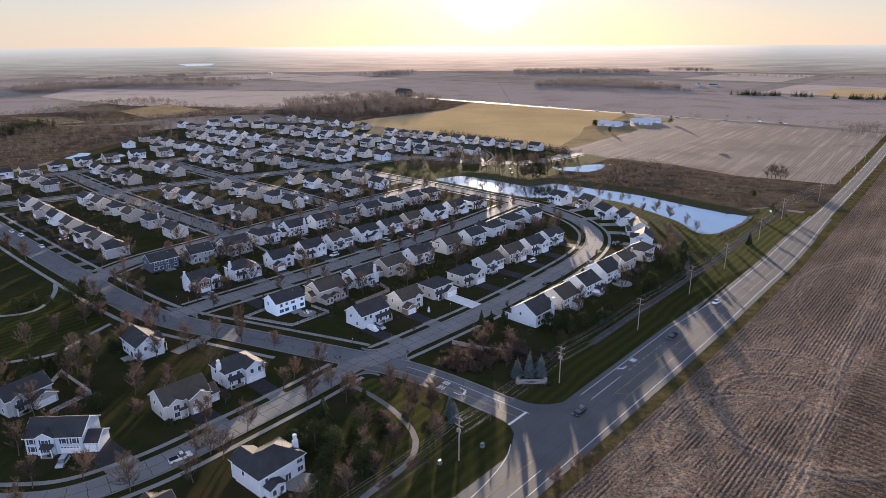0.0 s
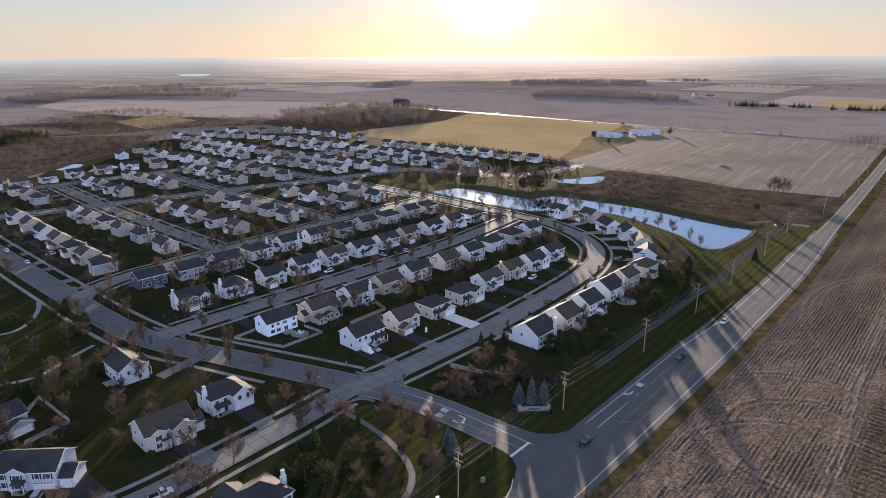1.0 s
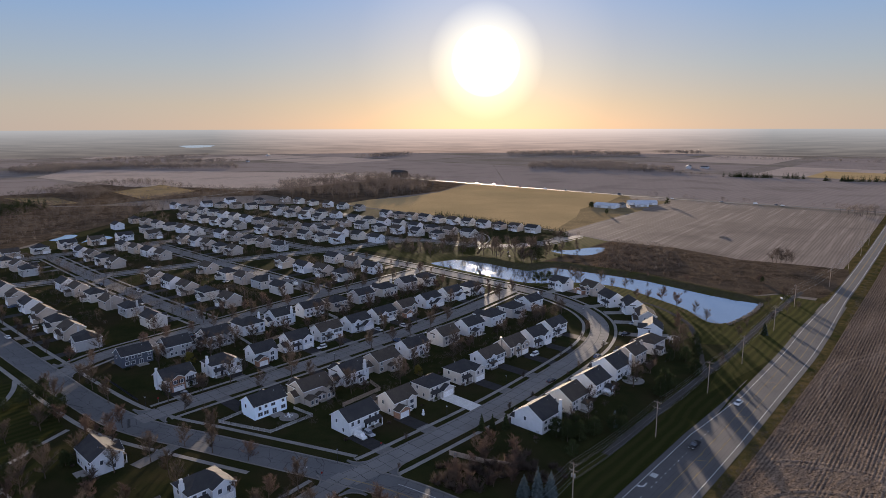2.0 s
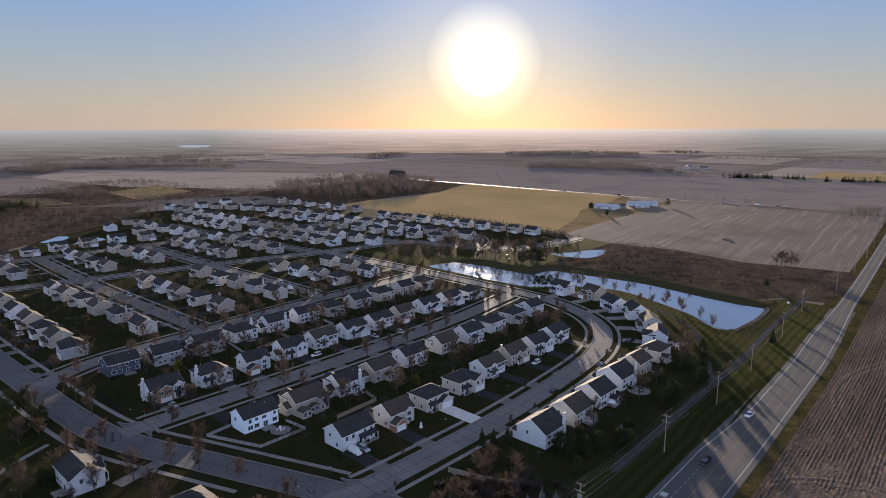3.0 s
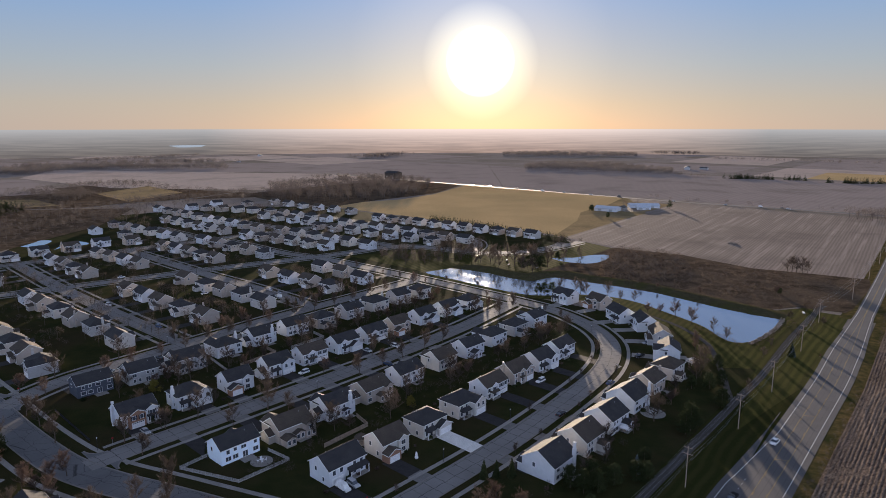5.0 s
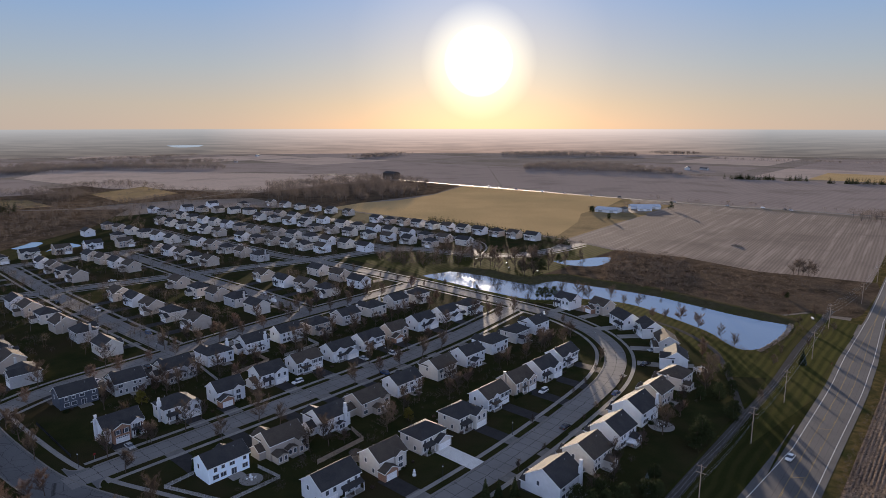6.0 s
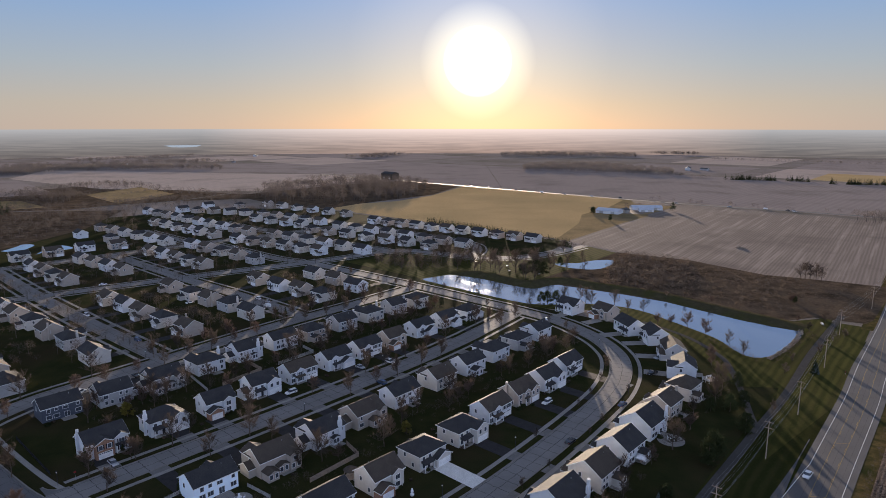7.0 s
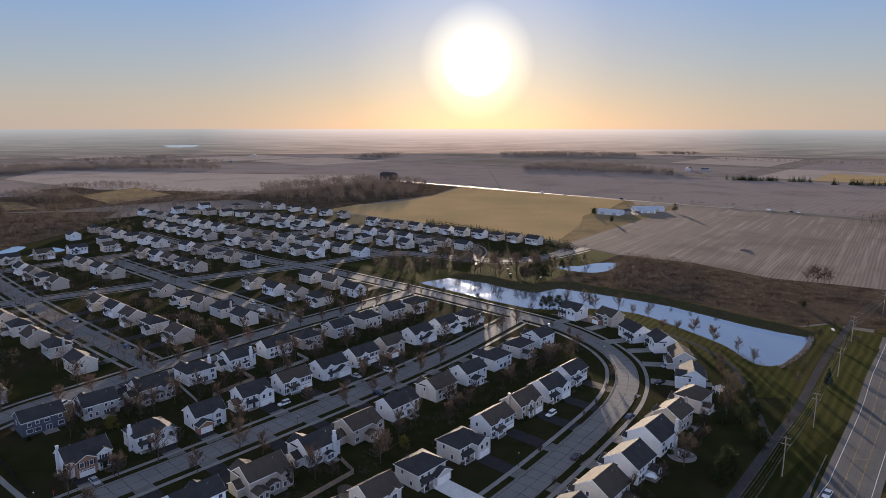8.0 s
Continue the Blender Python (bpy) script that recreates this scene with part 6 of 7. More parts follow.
for u, v in ((103, 233, ), (113, 233), (158, 308), (222, 317), (224, 319), (227, 316), (291, 330), (293, 326), (115, 200), (127, 199), (263, 190), (266, 176), (247, 190), (252, 192)):
    plant(ARBOR, u, v, random.uniform(0.8, 1.2))
# park and shore trees
for u, v, k, s in ((374, 342, 0, 0.9), (377, 327, 1, 1.0), (389, 327, 0, 1.05), (384, 306, 1, 0.95), (380, 299, 0, 1.0), (392, 297, 1, 1.0), (380, 276, 0, 1.0), (389, 275, 0, 1.1), (399, 278, 1, 1.1), (397, 267, 0, 1.1), (467, 300, 1, 0.8), (400, 330, 0, 0.9), (399, 359, 1, 0.9), (359, 334, 0, 0.8)):
    plant(TALL[k], u, v, s)
for u, v, k, s in ((372, 262, 1, 0.8), (384, 285, 0, 1.0), (370, 288, 0, 0.9), (404, 300, 1, 0.9), (440, 268, 0, 0.6), (426, 258, 1, 0.5), (492, 133, 0, 0.8), (493, 136.5, 1, 0.85), (493.5, 139.5, 0, 0.85), (492, 142, 1, 0.75), (494, 130.5, 0, 0.7), (415, 290, 0, 0.9), (366, 305, 1, 0.85), (410, 262, 0, 0.9)):
    plant(TALL[k], u, v, s)
for u, v, k, s in ((338, 345, 0, 0.6), (346, 352, 1, 0.55), (352, 345, 0, 0.6), (360, 350, 1, 0.6), (344, 332, 0, 0.6), (366, 320, 1, 0.7), (350, 365, 0, 0.5), (372, 372, 1, 0.5), (362, 376, 0, 0.5), (340, 372, 1, 0.5), (386, 345, 0, 0.8), (394, 312, 1, 0.9), (378, 310, 0, 0.9), (404, 285, 1, 0.9), (414, 275, 0, 0.8), (374, 270, 1, 0.8)):
    plant(TALL[k], u, v, s)
for u, v, k, s in ((343.5, 155, 2, 1.2), (336.5, 144, 2, 1.15), (330, 131, 0, 0.75), (321, 122.5, 0, 0.75), (339, 168, 2, 0.9), (341, 162, 2, 0.8), (354, 182, 0, 0.8), (356, 199.5, 1, 0.8), (347, 208, 0, 0.9), (341, 222, 1, 0.85), (351, 218, 0, 0.9), (350, 189, 0, 0.7), (349, 213, 0, 0.9), (308, 131, 2, 0.9)):
    plant(YARD[k], u, v, s)
for u, v, k, s in ((300, 128, 2, 0.8), (290, 122, 0, 0.7), (276, 117, 0, 0.6), (311, 104, 0, 0.5), (326, 105, 0, 0.5), (376, 110, 0, 0.55), (366, 98, 0, 0.55), (376, 96, 0, 0.5), (398, 108, 0, 0.6), (425, 130, 2, 0.8), (270, 97, 0, 0.5), (345, 99, 0, 0.5), (104, 63, 2, 0.75), (110, 61.5, 2, 0.8), (115, 60.5, 2, 0.7)):
    plant(YARD[k], u, v, s)
# shrubs at the house walls and along the buffer strip
for u, v in spread((167, 116), (269, 121), 18) + spread((127, 157), (262, 163), 18) + spread((114, 199), (288, 206), 16) + spread((103, 231), (289, 238), 18) + spread((104, 267), (287, 273), 14):
    plant(BUSH[random.choice((0, 1, 1, 2))], u + random.uniform(-1.5, 1.5), v + random.uniform(-1.5, 1.5), random.uniform(0.6, 1.1))
for k in range(78):
    t = random.random()
    plant(BUSH[random.choice((0, 0, 2))], 127 + 27 * t + random.uniform(-3, 3), 121 - 18 * t + random.uniform(-8, 8), random.uniform(1.1, 2.5))
for u, v in ((134.2, 94.4), (135.2, 93.2), (138.4, 90.4), (139.6, 89.6), (141, 90), (133, 97), (100, 108), (98, 112), (102, 100), (80, 92), (84, 95), (90, 90), (60, 106), (58, 118), (68, 116), (27, 165), (30, 158), (41, 157), (74, 159), (86, 160), (56, 151), (66, 158), (62, 192), (73, 200)):
    plant(BUSH[random.choice((0, 1, 2))], u, v, random.uniform(0.8, 1.4))


# foundation shrubs along the fronts and at the back corners of the nearer houses
random.seed(91)
for m, design in NEAR_HOUSES:
    d = DESIGNS[design]
    side = -1 if d.get("flip") else 1
    for x, y in ((-side * random.uniform(1.5, 4.6), -d["W"] / 2 - 1.0), (random.uniform(-6, 6), d["W"] / 2 + random.uniform(1.0, 6.0))):
        q = (m @ Vector((x, y, 0))) / PLAN
        plant(random.choice((BUSH[0], BUSH[1], BUSH[1], BUSH[2])), q.x * UX + q.y * UY, -q.x * UY + q.y * UX, random.uniform(0.55, 1.05))
GOLDEN = pine("yellow-green cypress between two houses", 5.4, 1.7, "needle_gold")
for u, v, k in ((123.5, 254.7, 1.0), (177.1, 177.5, 0.85)):
    plant(GOLDEN, u, v, k)


# woods, hedges and thickets: too many to count
def thicket(name, label, places, kinds, mat, sink=0.0):
    """Many copies of a few light trees in one mesh. places: (u, v, scale)."""
    vs, fs, n = [], [], 0
    src = [(np.array([tuple(p) for p in s.v]), [f for f in s.f]) for s in kinds]
    src = [(v, np.array([f if len(f) == 4 else (*f, f[2]) for f in fl])) for v, fl in src]
    for u, v, s in places:
        pv, pf = src[random.randrange(len(src))]
        a = random.uniform(0, 2 * math.pi)
        c, d = math.cos(a) * s, math.sin(a) * s
        o = at(u, v, -sink)
        q = np.empty_like(pv)
        q[:, 0], q[:, 1], q[:, 2] = pv[:, 0] * c - pv[:, 1] * d + o.x, pv[:, 0] * d + pv[:, 1] * c + o.y, pv[:, 2] * s + o.z
        vs.append(q), fs.append(pf + n)
        n += len(pv)
    allv, allf = np.concatenate(vs), np.concatenate(fs)
    tri = allf[:, 2] == allf[:, 3]
    me = bpy.data.meshes.new(name)
    me.from_pydata(allv.tolist(), [], [tuple(f[:3]) if t else tuple(f) for f, t in zip(allf.tolist(), tri.tolist())])
    me.materials.append(M[mat])
    return tagged(new(name, me), label, "woods", kind="stuff")


def light_tree(height, spread, blades, wide):
    """A far leafless tree: a stem and a rounded crown of fine twigs."""
    s = Sticks()
    s.stick(Vector((0, 0, 0)), Vector((0, 0, height * 0.7)), height * 0.018, height * 0.007)
    lean = Vector((random.uniform(-0.12, 0.12), random.uniform(-0.12, 0.12), 0)) * height
    for _ in range(blades):
        d = Vector((random.gauss(0, 1), random.gauss(0, 1), random.gauss(0, 1))).normalized()
        k = random.uniform(0.25, 0.85)
        a = Vector((d.x * spread * k, d.y * spread * k, height * (0.6 + 0.34 * d.z * k))) + lean * random.uniform(0.4, 1.0)
        s.blade(a, a + (d + Vector((random.uniform(-0.8, 0.8), random.uniform(-0.8, 0.8), random.uniform(-0.2, 1.0)))).normalized() * spread * random.uniform(0.22, 0.5), wide)
    return s


def light_conifer(height, radius):
    return conifer_crown(height, radius, 8, 6)


def scatter(corners, n, lo, hi):
    """n random places inside a plan polygon."""
    us, vs, out = [c[0] for c in corners], [c[1] for c in corners], []
    while len(out) < n:
        u, v = random.uniform(min(us), max(us)), random.uniform(min(vs), max(vs))
        ins = False
        for (a, b), (c, d) in zip(corners, corners[1:] + corners[:1]):
            if (b > v) != (d > v) and u < (c - a) * (v - b) / (d - b) + a:
                ins = not ins
        if ins:
            out.append((u, v, random.uniform(lo, hi)))
    return out


def belt(line, n, wide, lo, hi):
    """n places along a plan line, within a belt."""
    out = []
    for _ in range(n):
        k = random.randrange(len(line) - 1)
        t = random.random()
        out.append((line[k][0] + (line[k + 1][0] - line[k][0]) * t + random.uniform(-wide, wide), line[k][1] + (line[k + 1][1] - line[k][1]) * t + random.uniform(-wide, wide), random.uniform(lo, hi)))
    return out


random.seed(23)
YOUNG = [light_tree(6.6, 2.3, 150, 0.042) for _ in range(4)]
thicket("street_trees_far", "young leafless street trees along the farther streets", far_places, YOUNG, "twig")
yards = scatter([(116, 320), (120, 430), (190, 430), (194, 320)], 60, 0.4, 0.8) + scatter([(188, 320), (188, 400), (195, 400), (195, 320)], 24, 0.4, 0.75) + scatter([(260, 330), (262, 385), (276, 385), (276, 330)], 16, 0.4, 0.75) + scatter([(160, 455), (160, 540), (300, 530), (300, 435)], 90, 0.35, 0.75) + scatter([(96, 460), (100, 550), (150, 545), (150, 460)], 40, 0.4, 0.8) + scatter([(310, 430), (310, 530), (480, 510), (480, 350), (400, 400)], 150, 0.35, 0.75) + scatter([(250, 555), (260, 680), (340, 750), (470, 710), (480, 545)], 160, 0.35, 0.8)
WOOD = [light_tree(12, 4.4, 210, 0.06) for _ in range(4)]
WIDE = [light_tree(11, 5.5, 60, 0.24) for _ in range(3)]
LOW = [light_tree(3.0, 2.2, 38, 0.075) for _ in range(4)]
DARK = [light_conifer(10, 3.4) for _ in range(3)]
thicket("woods_north", "tall leafless wood beyond the houses", scatter([(510, 802), (494, 745), (530, 690), (549, 669), (612, 640), (670, 652), (800, 760), (800, 850), (778, 893), (693, 920), (589, 905)], 560, 0.95, 1.5), WOOD, "thicket")
lots = []
for a, b, n in (((118, 178), (290, 186), 120), ((112, 256), (292, 264), 120), ((168, 113), (282, 119), 50), ((116, 330), (120, 430), 50), ((192, 325), (192, 405), 40), ((270, 330), (268, 385), 30), ((190, 470), (190, 530), 30), ((266, 440), (268, 530), 40), ((345, 420), (340, 520), 40), ((410, 380), (408, 515), 50)):
    lots += belt([a, b], n, 5, 0.35, 0.9)
thicket("yard_shrubs", "leafless brown shrubs and saplings between the back yards", lots, LOW, "twig")
thicket("yard_trees_far", "leafless trees in the farther back yards", yards, WOOD, "twig")
thicket("woods_farm", "bare trees round the far farm", belt([(440, 1138), (470, 1106), (460, 930), (484, 850), (520, 820)], 110, 14, 0.5, 1.1) + belt([(301, 1100), (384, 1120), (440, 1138)], 90, 22, 0.4, 1.0) + scatter([(290, 960), (316, 920), (365, 985), (375, 1050), (300, 1060)], 190, 0.4, 1.0) + belt([(350, 870), (420, 850), (490, 800)], 100, 12, 0.4, 0.8), WOOD, "thicket")
thicket("woods_marsh", "brown scrub and bare trees round the marsh", scatter([(100, 620), (230, 690), (300, 700), (350, 770), (470, 760), (480, 790), (330, 860), (230, 900), (80, 820), (20, 700)], 520, 0.4, 1.0), WOOD, "thicket")
thicket("scrub_west", "brown bushes and hedges round the far golden fields", scatter([(100, 905), (250, 886), (300, 852), (420, 848), (497, 803), (525, 850), (480, 900), (362, 870), (290, 890), (290, 1000), (372, 1015), (470, 1080), (430, 1140), (300, 1120), (180, 1070)], 900, 0.7, 1.7), LOW, "thicket")
thicket("scrub_marsh", "low brown marsh scrub", scatter([(60, 590), (150, 610), (262, 690), (340, 780), (250, 880), (40, 900), (-60, 700)], 1400, 0.5, 1.2), LOW, "thicket")
thicket("scrub_pond", "low brown brush and dry weeds behind the pond", scatter([(456, 253), (496, 225), (484, 165), (492, 127), (498, 101), (420, 94), (411, 97), (405, 116), (398, 145), (392, 193), (392, 227)], 2200, 0.1, 0.34) + scatter([(490, 266), (430, 245), (392, 227), (390, 200), (440, 186), (500, 215)], 900, 0.35, 0.85) + scatter([(400, 190), (400, 140), (470, 120), (484, 150), (480, 200)], 160, 0.4, 0.9), LOW, "scrub")
thicket("scrub_pond_tall", "taller bare brush behind the pond", scatter([(490, 266), (430, 245), (388, 226), (386, 190), (440, 180), (482, 200)], 60, 0.3, 0.5), WOOD, "thicket")
thicket("evergreens_west", "dark stand of evergreens beyond the marsh", scatter([(185, 829), (204, 818), (250, 880), (235, 900), (180, 850)], 170, 0.8, 1.5), DARK, "needle")
# far hedges and woods take the twig colour with haze painted in
thicket("hedge_far", "far hedges and shelter belts paled by painted haze", scatter([(380, 1500), (437, 1480), (502, 1540), (610, 1505), (761, 1340), (800, 1400), (640, 1640), (500, 1690), (390, 1640)], 820, 0.6, 1.3) + belt([(744, 999), (800, 1000)], 20, 14, 0.5, 0.9) + belt([(451, 1712), (630, 1664), (779, 1669), (885, 1555)], 200, 25, 0.9, 1.5) + belt([(842, 420), (846, 240), (862, 60)], 26, 5, 0.3, 0.7) + belt([(836, 1000), (830, 870)], 18, 10, 0.6, 1.0), WIDE, "woods_far")
thicket("woods_far", "far leafless woods paled by painted haze", scatter([(1181, 842), (1222, 697), (1272, 552), (1397, 605), (1400, 700), (1480, 800), (1393, 900), (1290, 920)], 620, 0.7, 1.35) + scatter([(1662, 1264), (1760, 1110), (1880, 920), (2010, 990), (1940, 1180), (1780, 1350)], 420, 0.9, 1.5) + belt([(2120, 958), (2170, 844)], 90, 30, 0.9, 1.4) + belt([(1928, 720), (1927, 507), (1939, 311), (1960, 100)], 130, 8, 0.4, 0.9) + belt([(1272, 552), (1256, 470)], 40, 8, 0.3, 0.7) + belt([(1300, 1500), (1500, 1560)], 160, 45, 0.9, 1.3) + belt([(650, 1880), (1000, 1960)], 160, 25, 0.8, 1.2) + belt([(-200, 1250), (60, 1450), (120, 1700)], 240, 40, 0.8, 1.3), WIDE, "woods_far")
thicket("conifers_fence", "row of dark conifers along a far fence", belt([(1245, 442), (1278, 369)], 62, 4, 0.7, 1.3) + belt([(1282, 348), (1293, 319)], 16, 4, 0.9, 1.4) + belt([(1263, 286), (1306, 208), (1330, 60)], 100, 5, 0.7, 1.3), DARK, "needle")
thicket("trees_crossroad", "bare trees and pines by the far crossroads", scatter([(790, 120), (830, 130), (830, 175), (800, 165)], 26, 0.7, 1.3), WOOD, "thicket")
thicket("trees_park", "leafless trees on the park lawn behind the pond", scatter([(338, 372), (352, 345), (380, 330), (400, 305), (405, 335), (392, 366), (360, 388)], 30, 0.55, 0.95), WOOD, "thicket")
thicket("trees_barn", "few bare trees by the barns", belt([(745, 400), (770, 350)], 12, 12, 0.4, 0.7) + belt([(690, 400), (700, 395)], 5, 4, 0.5, 0.6), WOOD, "thicket")
CLIPPED = [conifer_crown(4.0, 1.25, 7, 6) for _ in range(3)]
thicket("hedgerow_west", "dark hedgerows between the small western fields", belt([(372, 1010), (474, 1073)], 34, 4, 0.7, 1.3) + belt([(368, 950), (466, 1005)], 40, 3, 0.7, 1.2) + belt([(362, 872), (372, 1010)], 40, 5, 0.8, 1.5) + belt([(362, 872), (462, 930)], 34, 5, 0.8, 1.5), LOW, "thicket")
thicket("brush_pond", "dark clumps of bare brush behind the pond", scatter([(490, 262), (440, 250), (400, 226), (398, 190), (450, 190), (495, 220)], 190, 0.8, 1.7) + scatter([(410, 190), (402, 130), (480, 110), (490, 150), (480, 190)], 120, 0.5, 1.1) + scatter([(336, 362), (346, 338), (366, 326), (384, 330), (372, 360), (350, 384)], 110, 0.5, 1.2), LOW, "thicket")
thicket("hedge_evergreen", "dense dark evergreen hedge behind the last houses", [(503 + u * 0.02 - 0.0006 * u * u + random.uniform(-0.6, 0.6), 478 - u * 0.92, random.uniform(1.3, 2.0)) for u in np.arange(0, 190, 1.7)], CLIPPED, "needle")
# dry weeds along the highway edges
thicket("weeds_highway", "dry golden weeds along the highway shoulder", belt([(60, 60.0), (110, 61.0), (200, 62.7), (300, 66.2)], 900, 1.6, 0.12, 0.34) + belt([(360, 70), (460, 80), (615, 89)], 220, 1.2, 0.2, 0.4), LOW, "twig")
thicket("reeds_pond", "dry brown reeds along the pond bank", [(u + random.uniform(-1, 1), v + random.uniform(-1, 1), random.uniform(0.1, 0.25)) for (u, v) in spread((323, 118), (337, 141), 60) + spread((337, 141), (352, 176), 50) + spread((326, 240), (329, 312), 40)] + [(u + random.uniform(-1.6, 1.6), v - random.uniform(0.5, 4.5), random.uniform(0.2, 0.42)) for (u, v) in spread((374, 110.5), (322, 113.5), 150)] + [(u - random.uniform(0.5, 3.5), v + random.uniform(-1.6, 1.6), random.uniform(0.2, 0.42)) for (u, v) in spread((321, 115), (335, 143), 70)], LOW, "scrub")
# slender trees and a dark bush on the far bank
for u, v, k, s in ((389, 174, 0, 0.45), (391, 161, 2, 0.65), (393, 133, 0, 0.5), (384, 117, 2, 0.45), (390, 196, 1, 0.4), (387, 184, 2, 0.5), (388, 215, 0, 0.4)):
    plant(YARD[k], u, v, s, 1.6)
plant(PINE[0], 426, 128.7, 0.55)


# ---- vehicles ----
def car(label, paint, kind="suv", full=True):
    """A parked vehicle, 4.7 m long, nose to +y."""
    h = thing("car" if kind != "pickup" else "pickup_truck", label, "car" if kind != "pickup" else "truck", "vehicles")
    long = {"suv": 4.7, "sedan": 4.7, "pickup": 5.7, "van": 5.2}[kind]
    a, w = long / 2, 0.92
    hood = {"suv": 0.98, "sedan": 0.88, "pickup": 1.05, "van": 1.15}[kind]
    top = {"suv": 1.68, "sedan": 1.42, "pickup": 1.82, "van": 2.05}[kind]
    body = bmesh.new()
    prof = [(-a, 0.32), (a - 0.05, 0.32), (a, 0.55), (a - 0.1, hood - 0.14), (a - 0.5, hood - 0.03), (-a + 0.1, hood), (-a, hood - 0.25)]
    n = len(prof)
    solid(body, [(-w, y, z) for y, z in prof] + [(w, y, z) for y, z in prof], [tuple(range(n))[::-1], tuple(range(n, 2 * n))] + [(k, (k + 1) % n, n + (k + 1) % n, n + k) for k in range(n)])
    bmesh.ops.bevel(body, geom=body.edges[:], offset=0.07, segments=2, affect="EDGES")
    part("body", body, "car_" + paint, h)
    y0, y1 = {"suv": (-a + 0.05, a - 1.15), "sedan": (-a + 0.55, a - 1.2), "pickup": (-0.3, a - 1.3), "van": (-a + 0.03, a - 0.9)}[kind]
    cab = bmesh.new()
    f, r = 0.75, 0.25 if kind != "sedan" else 0.6
    solid(cab, [(-w + 0.05, y0, hood - 0.06), (w - 0.05, y0, hood - 0.06), (w - 0.05, y1, hood - 0.06), (-w + 0.05, y1, hood - 0.06), (-w + 0.2, y0 + r, top), (w - 0.2, y0 + r, top), (w - 0.2, y1 - f, top), (-w + 0.2, y1 - f, top)], BOX)
    bmesh.ops.bevel(cab, geom=cab.edges[:], offset=0.06, segments=2, affect="EDGES")
    part("cabin", cab, "glass" if kind != "van" else "car_" + paint, h, "dark glass cabin" if kind != "van" else "")
    roof = bmesh.new()
    box(roof, -w + 0.19, w - 0.19, y0 + r - 0.02, y1 - f + 0.02, top - 0.015, top + 0.035)
    part("roof", roof, "car_" + paint, h)
    if kind == "pickup":
        bm = bmesh.new()
        box(bm, -w + 0.12, w - 0.12, -a + 0.12, -0.45, hood - 0.03, hood + 0.006)
        part("bed", bm, "rubber", h, "dark open cargo bed")
    for x in (-w + 0.08, w - 0.08):
        for y in (-a + 0.95, a - 0.9):
            bm = bmesh.new()
            tube(bm, (x - 0.12, y, 0.34), (x + 0.12, y, 0.34), 0.34, 0.34, 12)
            t = part("wheel", bm, "rubber", h)
            if not full:
                continue
            bm = bmesh.new()
            tube(bm, (x - 0.13, y, 0.34), (x + 0.13, y, 0.34), 0.2, 0.2, 8)
            part("rim", bm, "steel", t)
    for s in (-1, 1) if full else ():
        bm = bmesh.new()
        box(bm, s * 0.68 - 0.17, s * 0.68 + 0.17, a - 0.09, a + 0.012, 0.6, 0.76)
        part("headlight", bm, "white_line", h)
        bm = bmesh.new()
        box(bm, s * 0.74 - 0.12, s * 0.74 + 0.12, -a - 0.01, -a + 0.08, 0.62, 0.86)
        part("tail_light", bm, "car_red", h)
    return h


CARS = {}


def park(u, v, turn, paint, kind="suv", z=0.04, text="parked beside the kerb", full=True):
    key = (paint, kind, full)
    m = Matrix.Translation(at(u, v, z)) @ pose(0, 0, 0, 0, 0, way + turn)
    if key not in CARS:
        CARS[key] = car("%s %s with dark windows %s" % (paint, {"suv": "sport utility vehicle", "sedan": "sedan", "pickup": "pickup truck", "van": "panel van"}[kind], text), paint, kind, full)
        CARS[key].matrix_basis = m
        return CARS[key]
    return tagged(copy_thing(CARS[key], m), "%s %s with dark windows %s" % (paint, {"suv": "sport utility vehicle", "sedan": "sedan", "pickup": "pickup truck", "van": "panel van"}[kind], text))


# turn: 0 looks along +v, -90 along +u
DRIVE, ROAD = "standing on a driveway", "on the highway lane"
park(129.6, 155.2, 178, "white", "van", text=DRIVE), park(132.6, 154.6, 175, "silver", "suv", text=DRIVE)
park(31.2, 152.7, 140, "silver", "suv", text=DRIVE), park(51, 134, -95, "white", "pickup")
park(79.8, 388, 0, "white", "sedan"), park(81, 376, 0, "white", "suv"), park(82.2, 347, 0, "white", "sedan"), park(94, 353, 90, "white", "suv", text=DRIVE)
park(276, 142, 80, "black", "pickup", text=DRIVE), park(294, 147, 60, "silver", "sedan", text=DRIVE), park(242, 143.2 - 6, -90, "blue", "sedan"), park(207, 136.6, -90, "black", "sedan"), park(226, 157.5, 90, "white", "suv", text=DRIVE)
park(171, 230.5, 90, "white", "suv", text=DRIVE), park(204, 231, 180, "silver", "sedan", text=DRIVE), park(157.5, 388, 180, "white", "suv"), park(233.5, 352, 0, "white", "suv"), park(233.5, 343, 0, "silver", "sedan"), park(228.5, 335, 0, "white", "van")
park(133, 75, 88, "black", "suv", 0.06, ROAD), park(194, 77.2, 89, "black", "pickup", 0.06, ROAD), park(234, 78, 88, "white", "sedan", 0.06, ROAD)
